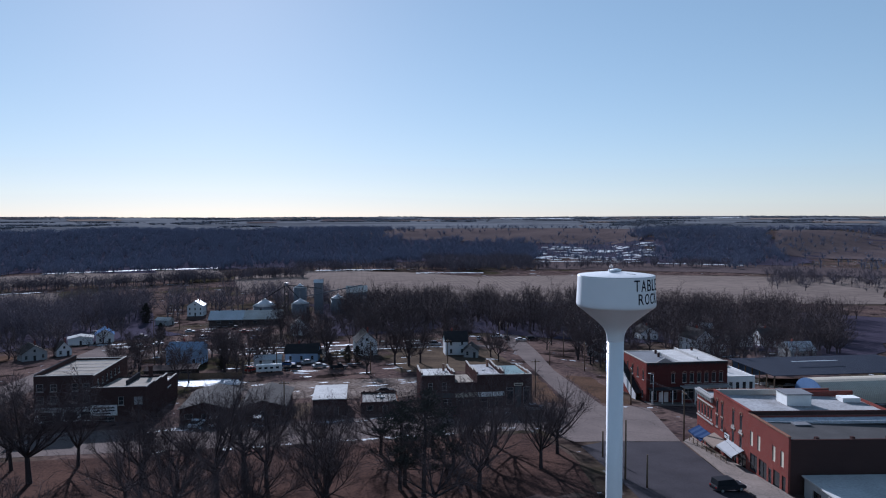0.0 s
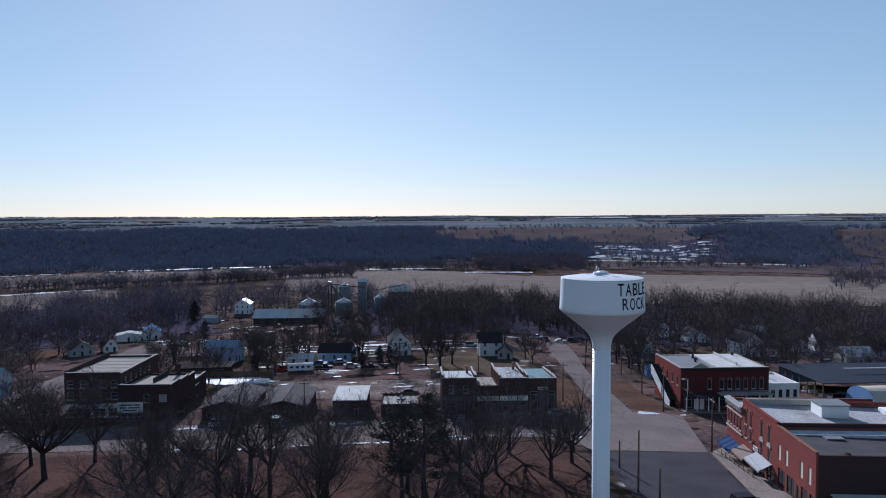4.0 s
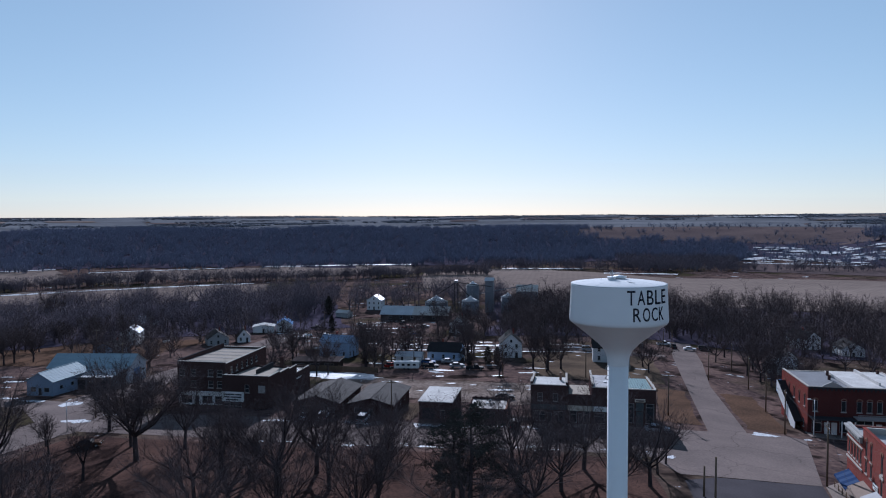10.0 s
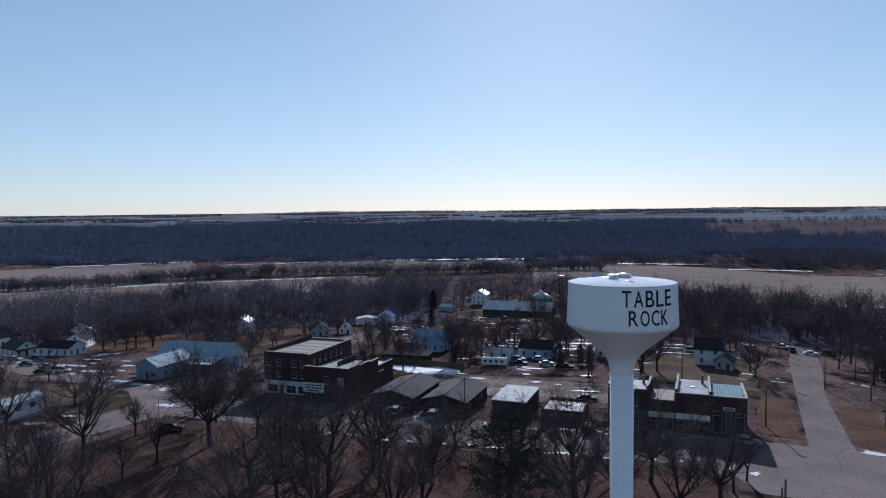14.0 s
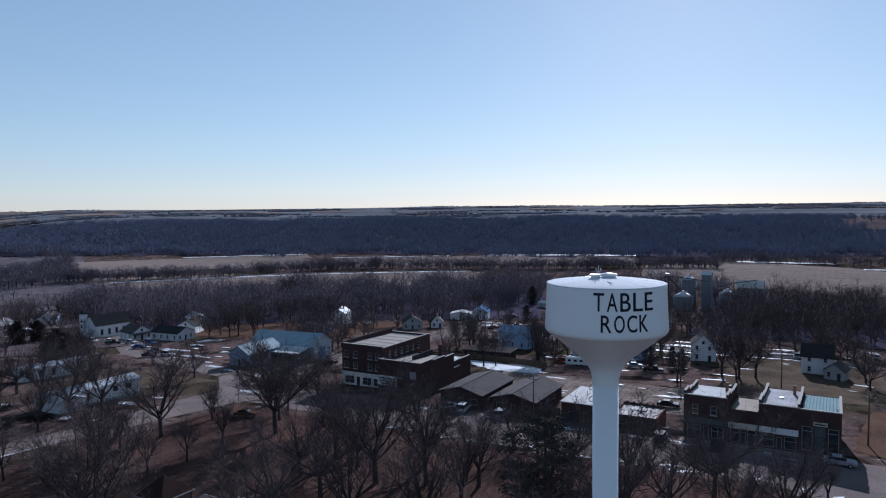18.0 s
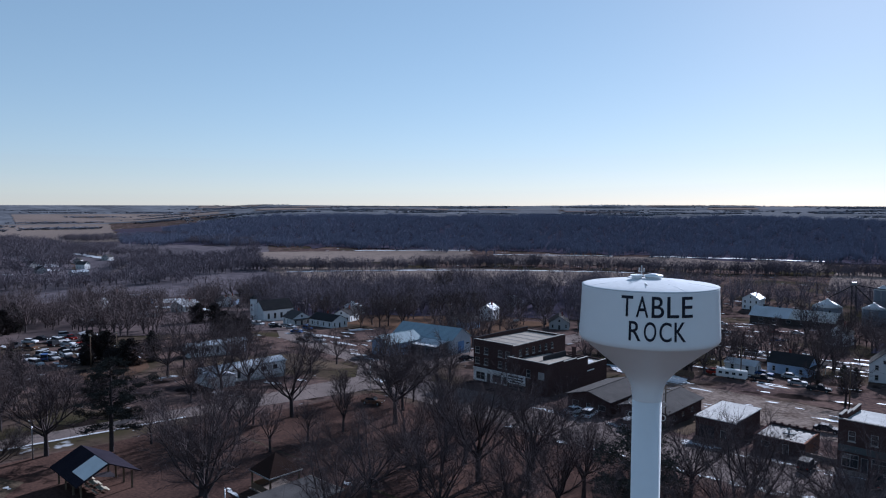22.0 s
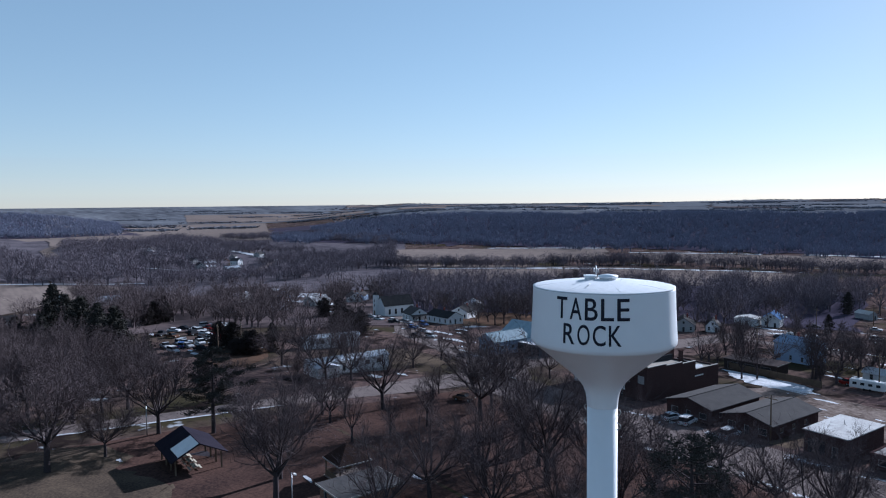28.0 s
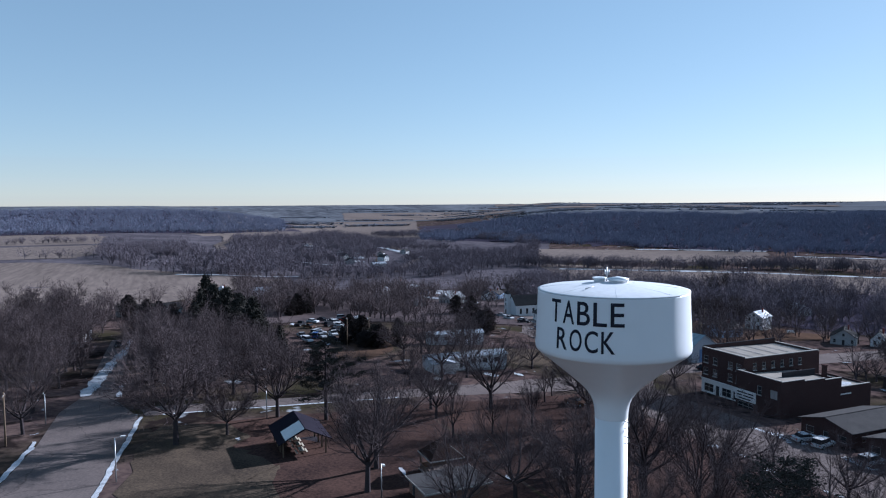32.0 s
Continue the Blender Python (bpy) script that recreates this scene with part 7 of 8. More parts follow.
gable_house("pale_farmhouse", -120, 360, 9.0, 9.0, 6.0, 2.8, 0, SIDING, METAL_ROOF, "tall pale farmhouse near the elevator", storeys=2)
gable_house("small_hut", -128, 322, 5.0, 8.0, 2.8, 1.2, 70, SIDING_GREY, METAL_RUST, "low grey hut with rusty roof", "shed", chimney=False, wins=False)
gable_house("hillside_house", -219, 272, 8.5, 10.0, 3.6, 2.6, 60, SIDING, METAL_ROOF, "white house with pale roof beyond trees")
gable_house("white_tall_house", -179.4, 202.7, 7.0, 8.5, 5.2, 2.2, 20, SIDING, METAL_WHITE, "tall white house with pale roof on a lawn", storeys=2)
gable_house("brown_cottage", -142, 203, 8.0, 9.5, 3.0, 2.6, 35, SIDING_GREY, SHINGLE_DARK, "grey cottage with steep dark roof")
gable_house("cottage_north", -134.5, 211, 5.0, 6.0, 2.6, 2.8, 30, SIDING, SHINGLE, "small white cottage by the street")
gable_house("blue_roof_cottage", -300, 205, 8.0, 10.0, 3.2, 2.0, 70, SIDING, METAL_BLUE, "cottage with pale blue metal roof among trees")
gable_house("grey_long_house", -250, 205, 7.0, 14.0, 3.0, 1.8, 80, SIDING_GREY, SHINGLE, "long grey house behind bare trees")
gable_house("east_white_house", 108, 196, 8.5, 11.0, 5.6, 3.2, 10, SIDING, SHINGLE_DARK, "large white two-storey farmhouse with cross gable", storeys=2)
gable_house("east_house_wing", 115, 195, 6.0, 7.0, 3.6, 2.2, 100, SIDING, SHINGLE_DARK, "lower white wing of a farmhouse", chimney=False)
gable_house("small_gable_cottage", 69.5, 195, 5.0, 7.0, 3.2, 2.6, 0, SIDING, SHINGLE, "small pale gable cottage with porch posts", porch=1.4)
gable_house("street_garage", 62, 176, 6.0, 7.5, 2.8, 2.0, -60, SIDING_GREY, METAL_ROOF, "small grey garage with white roof patch", "garage", chimney=False)
gable_house("blue_shed", 56, 140, 6.0, 9.0, 2.6, 1.0, 80, METAL_BLUE, METAL_BLUE, "low blue metal shed", "shed", chimney=False, wins=False)
for k, (x, y, yaw) in enumerate([(134, 212, 20), (132, 238, 60), (104, 236, 0), (150, 214, 80), (140, 180, 90), (92, 250, 30), (165, 250, 10)]):
    gable_house("far_east_house", x, y, 8.0, 10.0, 3.4 + 1.6 * (k % 2), 2.6, yaw, [SIDING, SIDING_GREY][k % 3 == 1], [SHINGLE, METAL_ROOF, SHINGLE_DARK][k % 3], ["white house with shingled roof among trees", "grey house with metal roof among trees", "white house with dark roof among trees"][k % 3], storeys=1 + k % 2)
for k, (x, y, yaw) in enumerate([(-215, 150, 30), (-240, 175, 60), (-165, 170, 10), (-270, 150, 70), (-300, 120, 20), (-330, 160, 50), (-285, 95, 80), (-345, 95, 30), (-370, 130, 70)]):
    gable_house("west_house", x, y, 8.0, 10.0 + k % 3, 3.2, 2.2, yaw, [SIDING, SIDING_GREY, SIDING_BLUE][k % 3], [SHINGLE, SHINGLE_DARK, METAL_ROOF][(k + 1) % 3], ["white house with dark roof behind bare trees", "grey house with pale roof behind bare trees", "blue-grey house with shingled roof behind trees"][k % 3])
gable_house("church_cottage", -216, 126, 8.0, 9.0, 3.0, 2.4, 80, SIDING, SHINGLE, "white cottage with grey roof beside the church", porch=1.4)
gable_house("ranch_house", -202, 131, 8.0, 13.0, 3.0, 1.9, 96, SIDING, SHINGLE_DARK, "long blue-grey ranch house near the church")
gable_house("farm_cottage", -200, -44, 8.0, 10.0, 3.2, 2.4, 80, SIDING, SHINGLE, "white cottage at the end of the street", porch=1.5)


def church():
    x, y = -237.5, 129.0
    b = gable_house("white_church", x, y, 8.2, 14.0, 5.2, 3.6, -4, SIDING, SHINGLE_DARK, "white wooden church with dark roof and bell tower", "church", chimney=False, wins=False, door=False)
    for i in range(4):
        for xx in (-0.06, 8.204):
            bm = bmesh.new()
            u = 1.8 + 3.0 * i
            box(bm, xx, xx + 0.056, u, u + 1.0, 1.3, 3.6)
            part("window", bm, GLASS, b)
    bm = bmesh.new()
    box(bm, -0.4, 2.6, -1.6, -0.005, -0.9, 9.4)
    part("bell_tower", bm, SIDING, b, "square white bell tower")
    bm = bmesh.new()
    tops = [bm.verts.new(c) for c in ((-0.6, -1.8, 9.402), (2.8, -1.8, 9.402), (2.8, 0.3, 9.402), (-0.6, 0.3, 9.402))]
    tip = bm.verts.new((1.1, -0.8, 10.9))
    bm.faces.new(tops[::-1])
    for i in range(4):
        bm.faces.new((tops[i], tops[(i + 1) % 4], tip))
    part("tower_roof", bm, SHINGLE_DARK, b, "dark pyramid roof of the bell tower")
    part("door", boxes((0.5, 1.7, -1.66, -1.604, 0.1, 2.5)), WOOD, b)
    for z in (4.2, 6.2):
        part("louvre", boxes((0.7, 1.5, -1.65, -1.604, z, z + 1.2)), PAINT_DARK, b)


church()


def mobile_home(x, y, w, L, yaw, label, ell=False):
    b = thing("mobile_home", pose(x, y, ground_z(x, y), 0, 0, yaw), label, "mobile home", "mobile homes")
    holes = [(1.6 + 3.1 * i, 2.8 + 3.1 * i, 1.3, 2.4, "plain", PAINT_DARK) for i in range(int(L / 3.1))]
    wall(b, 'E', w, L, 0.0, 3.0, SIDING, [h for i, h in enumerate(holes) if i != 2] + [(7.9, 8.8, 0.5, 2.5, "door")], thick=0.15)
    wall(b, 'W', w, L, 0.0, 3.0, SIDING, holes, thick=0.15)
    wall(b, 'S', w, L, 0.0, 3.0, SIDING, thick=0.15)
    wall(b, 'N', w, L, 0.0, 3.0, SIDING, thick=0.15)
    part("skirting", boxes((0.1, w - 0.1, 0.1, L - 0.1, -0.9, -0.003)), SIDING_GREY, b)
    for s in (-1, 1):
        bm = bmesh.new()
        extrude_profile(bm, [(w / 2 + s * 0.002, 3.75), (w / 2 + s * (w / 2 + 0.3), 2.98), (w / 2 + s * (w / 2 + 0.3), 3.1), (w / 2 + s * 0.002, 3.88)], -0.3, L + 0.3)
        bmesh.ops.recalc_face_normals(bm, faces=bm.faces[:])
        part("roof", bm, METAL_WHITE, b)
    if ell:
        part("end_room", boxes((w + 0.005, w + 3.4, 0.2, 5.6, -0.6, 2.6)), SIDING, b)
        bm = bmesh.new()
        extrude_profile(bm, [(-0.1, 2.62), (5.9, 2.62), (2.9, 3.5)], w + 0.01, w + 3.8, swap=True)
        bmesh.ops.recalc_face_normals(bm, faces=bm.faces[:])
        part("end_roof", bm, METAL_WHITE, b)
    return b


mobile_home(-131.5, 40.0, 5.4, 20.5, -3, "long white mobile home with pale metal roof", True)
mobile_home(-168, 55.0, 4.2, 17.0, -8, "narrow white trailer home with flat pale roof")


def workshop():
    """A metal workshop with a lower gabled wing towards the street and a lean-to along its side."""
    b = gable_house("metal_workshop", -132.5, 118.7, 10.0, 22.5, 4.1, 2.9, 97.6, METAL_WHITE, METAL_TEAL, "pale metal workshop with low blue-green gable roof", "workshop", chimney=False, wins=False, door=False, z=-2.0)
    part("gable_door", boxes((3.2, 6.4, -0.06, -0.004, -0.3, 3.2)), METAL_BLUE, b, "large pale blue sliding door")
    part("wall_sign", boxes((7.4, 9.2, -0.07, -0.004, 1.9, 2.3)), PAINT_DARK, b)
    # lean-to along the street side, under the eave
    bm = bmesh.new()
    extrude_profile(bm, [(-6.6, 3.0), (-0.36, 3.75), (-0.36, 3.87), (-6.6, 3.12)], 1.0, 13.0)
    bmesh.ops.recalc_face_normals(bm, faces=bm.faces[:])
    part("lean_to_roof", bm, METAL_ROOF, b, "bright shallow metal lean-to roof")
    part("lean_to_wall", boxes((-6.3, -6.1, 1.2, 12.8, -0.9, 2.98)), METAL_DULL, b, "dull grey metal wall")
    part("lean_to_wall", boxes((-6.098, -0.36, 1.2, 1.4, -0.9, 2.98)), METAL_DULL, b)
    for u in (2.4, 5.4, 8.4):
        part("bay_door", boxes((-6.36, -6.304, u, u + 2.4, -0.6, 2.3)), PAINT_DARK, b)
    low_hall(-137.6, 98.6, 7.4, 13.2, 3.8, 2.0, METAL_TEAL, METAL_BLUE_PALE, "workshop_wing", "lower pale blue metal wing with bright gable roof", z=-1.8)


workshop()


def quonset():
    zg = -4.0
    b = thing("quonset_hut", pose(91.5, 96.5, zg), "blue-ended quonset hut with curved pale metal roof", "shed")
    w, L, h, n = 12.0, 36.0, 5.6, 14
    arc = [(w / 2 - w / 2 * math.cos(math.pi * i / n), 1.6 + (h - 1.6) * math.sin(math.pi * i / n)) for i in range(n + 1)]
    bm = bmesh.new()
    extrude_profile(bm, [(0, -0.8)] + arc + [(w, -0.8)], 0.1, L, swap=True)
    bmesh.ops.recalc_face_normals(bm, faces=bm.faces[:])
    part("shell", bm, METAL_CREAM, b, "curved ribbed cream metal shell")
    bm = bmesh.new()
    extrude_profile(bm, [(0, -0.8)] + [(u, v) for u, v in arc] + [(w, -0.8)], 0.0, 0.096, swap=True)
    bmesh.ops.recalc_face_normals(bm, faces=bm.faces[:])
    part("end_wall", bm, METAL_BLUE, b, "blue metal end wall")
    part("door", boxes((-0.05, -0.004, 3.6, 8.4, -0.2, 3.6)), METAL_BLUE, b)
    s = thing("open_machine_shed", pose(88, 112, -4.3), "long dark-roofed open machine shed with posts", "shed")
    bm = bmesh.new()
    vs = box(bm, -0.6, 48, -0.5, 23.0, 4.4, 4.6)
    for v in vs:
        v.co.z += 1.3 * (1 - abs(v.co.y - 11) / 12)
    part("roof", bm, ROOF_NAVY, s, "dark blue metal roof")
    for i in range(7):
        part("post", boxes((0.0, 0.25, 0.3 + 3.6 * i, 0.55 + 3.6 * i, -0.6, 4.3)), WOOD, s)
    part("back_wall", boxes((47.5, 47.7, 0, 22.5, -0.6, 4.35)), METAL_BLUE, s)
    part("side_wall", boxes((0.3, 47.4, 22.3, 22.5, -0.6, 4.35)), METAL_BLUE, s)
    part("ridge_strip", boxes((12, 26, 10.6, 11.2, 5.75, 5.85)), METAL_WHITE, s)
    rj = random.Random(3)
    for k in range(14):
        c = thing("stored_crate", pose(89.5 + rj.uniform(0, 3), 113 + 1.5 * k, ground_z(90, 113 + 1.5 * k) - 0.05, 0, 0, rj.uniform(0, 90)), "pale wooden crate stored under the shed roof", "crate", "crates under the shed")
        ww, hh = rj.uniform(0.4, 0.8), rj.uniform(0.5, 1.4)
        bm = boxes((-ww, ww, -ww, ww, 0, hh))
        bmesh.ops.bevel(bm, geom=bm.edges[:], offset=0.03, segments=1, affect='EDGES')
        part("box", bm, [PAINT_WHITE, WOOD, PAINT_CREAM][k % 3], c)
        part("lid", boxes((-ww - 0.03, ww + 0.03, -ww - 0.03, ww + 0.03, hh + 0.002, hh + 0.06)), WOOD, c)


quonset()


# The seed shed wall lies in shadow; that darkness is put into the boards.
DARK_BOARDS = mat("shaded_weathered_boards", (0.065, 0.055, 0.052), 0.9, (0.035, 0.030, 0.030), 0.8, 6.0, 0.2, spec=0)


def elevator():
    zg = ground_z(-80, 300)
    b = thing("long_seed_shed", pose(-100.5, 300, zg), "long low shed with patched white and rusty roof", "shed")
    w, d, e, r = 36.0, 14.0, 3.2, 3.7
    for s in 'SNWE':
        wall(b, s, w, d, -1.2, e, DARK_BOARDS, [(4 + 6 * i, 6 + 6 * i, 1.2, 2.6, "plain") for i in range(5)] if s == 'S' else [])
    for k, (x0, x1, m) in enumerate(((-0.5, 17.0, METAL_ROOF), (17.02, w + 0.5, METAL_RUST))):
        for s in (-1, 1):
            bm = bmesh.new()
            extrude_profile(bm, [(d / 2 + s * 0.002, e + r), (d / 2 + s * (d / 2 + 0.5), e - 0.1), (d / 2 + s * (d / 2 + 0.5), e + 0.05), (d / 2 + s * 0.002, e + r + 0.14)], x0, x1, swap=True)
            bmesh.ops.recalc_face_normals(bm, faces=bm.faces[:])
            part("roof", bm, m, b)
    for i in range(5):
        bm = bmesh.new()
        tube(bm, (4 + 7 * i, d / 2, e + r - 0.1), (4 + 7 * i, d / 2, e + r + 1.0), 0.35, 0.45, 8)
        part("roof_vent", bm, PAINT_DARK, b)
    for k, (x, y, r, h, lab) in enumerate([(-77.5, 338, 6.6, 7.5, "wide corrugated steel grain bin"), (-58, 340, 5.0, 8.0, "corrugated steel grain bin behind the shed"), (-60.8, 371, 4.0, 14.5, "tall corrugated steel grain bin"), (-37, 346, 4.0, 10.0, "round steel grain bin")]):
        zg = ground_z(x, y)
        g = thing("grain_bin", pose(x, y, zg), lab, "grain bin", "grain bins")
        bm = bmesh.new()
        revolve(bm, [(r, -1.0), (r, h)], 36)
        part("wall", bm, METAL_BIN, g)
        bm = bmesh.new()
        revolve(bm, [(r + 0.15, h + 0.003), (r * 0.5, h + r * 0.28), (0.5, h + r * 0.52), (0.45, h + r * 0.52 + 0.4)], 36)
        part("roof", bm, METAL_ROOF, g)
        bm = bmesh.new()
        for s in (-0.2, 0.2):
            tube(bm, (s, -r - 0.12, 0.2), (s, -r - 0.12, h), 0.04, n=4)
        part("ladder", bm, STEEL, g)
    x, y = -64.9, 332
    zg = ground_z(x, y)
    t = thing("grain_elevator_leg", pose(x, y, zg), "tall dark steel bucket elevator with slanting spouts", "elevator")
    H = 20.4
    bm = bmesh.new()
    for sx in (-0.9, 0.9):
        for sy in (-0.9, 0.9):
            tube(bm, (sx, sy, -0.5), (sx, sy, H - 1.4), 0.12, n=5)
    part("frame", bm, PAINT_DARK, t)
    for k in range(8):
        bm = bmesh.new()
        z = 0.4 + k * 2.3
        for a, c in (((-0.9, -0.9), (0.9, -0.9)), ((0.9, -0.9), (0.9, 0.9)), ((0.9, 0.9), (-0.9, 0.9)), ((-0.9, 0.9), (-0.9, -0.9))):
            tube(bm, (*a, z), (*c, z + 2.3), 0.07, n=4)
        part("brace", bm, PAINT_DARK, t)
    part("head", boxes((-1.0, 1.0, -0.8, 0.8, H - 1.4, H)), METAL_BIN, t, "boxed elevator head")
    for q in ((-12.0, 5.0, 11.5), (6.0, 7.0, 11.0), (18.4, 15.0, 15.5)):
        bm = bmesh.new()
        tube(bm, (0, 0, H - 1.2), (q[0], q[1], q[2]), 0.22, n=8)
        part("spout", bm, PAINT_DARK, t)
    bm = bmesh.new()
    tube(bm, (7, 5, 11.5), (42, 12, 17.4), 0.28, n=6)
    part("conveyor", bm, METAL_BIN, t, "long inclined conveyor bridge")
    e = gable_house("wooden_elevator", -26, 350, 11.0, 12.0, 13.5, 3.2, 90, METAL_BIN, METAL_RUST, "tall metal-clad grain elevator with gabled roof", "elevator", chimney=False, wins=False)
    gable_house("elevator_cupola", -48.5, 355, 5.0, 5.0, 19.0, 1.5, 90, METAL_BIN, METAL_ROOF, "square metal-clad elevator tower", "elevator", chimney=False, wins=False, door=False)


elevator()


def carport():
    """The low flat-roofed shed on the snowy yard below the blue-grey house."""
    b = thing("low_brown_shed", pose(-84.5, 141.5, ground_z(-78, 145), 0, 0, 6), "low dark brown shed with flat roof and pale edge", "shed")
    w, d, h = 14.0, 7.0, 2.7
    for s in 'SNWE':
        wall(b, s, w, d, -1.5, h, DARK_BOARDS, [(1.0 + 4.4 * i, 3.8 + 4.4 * i, 0.05, 2.1, "door") for i in range(3)] if s == 'S' else [])
    part("roof", boxes((-0.4, w + 0.4, -0.5, d + 0.4, h + 0.003, h + 0.16)), BROWN_FELT, b, "dull brown felt roof")
    part("roof_edge", boxes((w + 0.402, w + 0.47, -0.5, d + 0.4, h - 0.05, h + 0.2)), COPING, b, "pale metal roof edge")


BROWN_FELT = mat("dull_brown_felt", (0.075, 0.062, 0.060), 0.9, (0.045, 0.038, 0.038), 0.4, 5.0, 0.1, spec=0)
carport()


# ---- the park ----
SHELTER_ROOF = banded(mat("dark_plum_ribbed_roof", (0.030, 0.026, 0.035), 0.75, (0.016, 0.015, 0.021), 0.4, 4.0, 0.0), "X", 0.4, 0.5)
BROWN_SHINGLE = mat("dark_brown_shingle", (0.05, 0.032, 0.027), 0.9, (0.03, 0.02, 0.018), 0.5, 8.0, 0.3)


def shelter():
    x0, y0, zg = -83.3, -3.9, 4.2
    b = thing("picnic_shelter", pose(x0, y0, zg), "dark-roofed picnic shelter with a sky sheen laid on its roof", "shelter")
    w, d, e, r = 9.0, 7.0, 2.5, 1.9
    for s in (-1, 1):
        bm = bmesh.new()
        extrude_profile(bm, [(d / 2 + s * 0.002, e + r), (d / 2 + s * (d / 2 + 0.5), e - 0.1), (d / 2 + s * (d / 2 + 0.5), e + 0.05), (d / 2 + s * 0.002, e + r + 0.15)], -0.5, w + 0.5, swap=True)
        bmesh.ops.recalc_face_normals(bm, faces=bm.faces[:])
        part("roof", bm, SHELTER_ROOF, b, "dull dark ribbed roof slope")
    # White sheet added on the slope where the roof reflects the sky.
    bm = bmesh.new()
    lift = lambda u: e + 0.06 + (u + 0.5) / (d / 2 + 0.5) * (r + 0.1)
    extrude_profile(bm, [(0.5, lift(0.5)), (3.35, lift(3.35)), (3.35, lift(3.35) + 0.06), (0.5, lift(0.5) + 0.06)], 5.0, 9.3, swap=True)
    bmesh.ops.recalc_face_normals(bm, faces=bm.faces[:])
    part("roof_panel", bm, PAINT_WHITE, b, "white sheet standing for sky sheen on the roof")
    for i in range(4):
        for yy in (0.2, d - 0.4):
            u = 0.3 + (w - 0.8) * i / 3
            part("post", boxes((u, u + 0.2, yy, yy + 0.2, -0.5, e)), WOOD, b)
    # Under-roof shade is put into the slab through its dark surface.
    part("floor", boxes((0, w, 0, d, -0.7, 0.06)), ASPHALT, b, "slab darkened for the shade under the roof")
    for i in range(3):
        tb = thing("picnic_table", pose(x0 + 2.0 + 2.6 * i, y0 + 3.2, zg + 0.065), "weathered wooden picnic table with benches", "table", "picnic tables")
        part("tabletop", boxes((-0.9, 0.9, -0.38, 0.38, 0.7, 0.76)), PAINT_CREAM, tb)
        for s in (-1, 1):
            part("bench", boxes((-0.9, 0.9, s * 0.75 - 0.13, s * 0.75 + 0.13, 0.42, 0.47)), PAINT_CREAM, tb)
            bm = bmesh.new()
            tube(bm, (s * 0.65, -0.8, 0), (s * 0.65, -0.05, 0.7), 0.04, n=4)
            tube(bm, (s * 0.65, 0.8, 0), (s * 0.65, 0.05, 0.7), 0.04, n=4)
            tube(bm, (s * 0.65, -0.8, 0.4), (s * 0.65, 0.8, 0.4), 0.035, n=4)
            part("leg_frame", bm, WOOD, tb)
    g = thing("bandstand", pose(-60.7, 16.0, 4.15), "small open bandstand with brown pyramid roof", "gazebo")
    bm = bmesh.new()
    c = [bm.verts.new(v) for v in ((-2.5, -2.5, 2.8), (2.5, -2.5, 2.8), (2.5, 2.5, 2.8), (-2.5, 2.5, 2.8))]
    tip = bm.verts.new((0, 0, 5.1))
    bm.faces.new(c[::-1])
    for i in range(4):
        bm.faces.new((c[i], c[(i + 1) % 4], tip))
    part("roof", bm, BROWN_SHINGLE, g, "brown shingled pyramid roof")
    part("fascia", boxes((-2.55, 2.55, -2.55, -2.47, 2.66, 2.82), (-2.55, 2.55, 2.47, 2.55, 2.66, 2.82), (-2.55, -2.47, -2.47, 2.47, 2.66, 2.82), (2.47, 2.55, -2.47, 2.47, 2.66, 2.82)), TRIM_DULL, g)
    for sx in (-2.2, 2.2):
        for sy in (-2.2, 2.2):
            part("post", boxes((sx - 0.1, sx + 0.1, sy - 0.1, sy + 0.1, -0.4, 2.8)), WOOD, g)
    part("floor", boxes((-2.5, 2.5, -2.5, 2.5, -0.7, 0.25)), CONCRETE, g)
    for q in ((-2.1, 2.1, -2.25, -2.15), (-2.25, -2.15, -2.1, 2.1), (2.15, 2.25, -2.1, 2.1)):
        part("rail", boxes((*q, 0.3, 1.1)), WOOD, g)
    f = thing("park_restroom", pose(-55.4, 9.4, 4.3, 0, 0, 2), "low block restroom with flat dark roof", "restroom")
    for s in 'SWEN':
        wall(f, s, 6.0, 8.4, -0.7, 2.3, BRICK_BROWN, [(1.0, 1.9, 0.05, 2.0, "door")] if s == 'S' else [])
    part("roof", boxes((-0.4, 6.4, -0.4, 8.8, 2.31, 2.45)), ROOF_TAR, f)
    part("roof_edge", boxes((-0.45, 6.45, -0.46, -0.402, 2.28, 2.5), (6.402, 6.46, -0.4, 8.8, 2.28, 2.5), (-0.45, 6.45, 8.802, 8.86, 2.28, 2.5)), COPING, f)


shelter()


# ---- vehicles ----
CAR_PAINT = {n: mat("car_paint_" + n, c, 0.6, tuple(v * 0.85 for v in c), 0.4, 6.0, 0.0, spec=0.01) for n, c in
             {"white": (0.5, 0.5, 0.51), "dark": (0.03, 0.03, 0.035), "silver": (0.3, 0.31, 0.33), "red": (0.22, 0.025, 0.02), "blue": (0.05, 0.09, 0.20), "brown": (0.11, 0.06, 0.04)}.items()}
LAMP_RED = mat("tail_lamp_red", (0.35, 0.02, 0.02), 0.3)


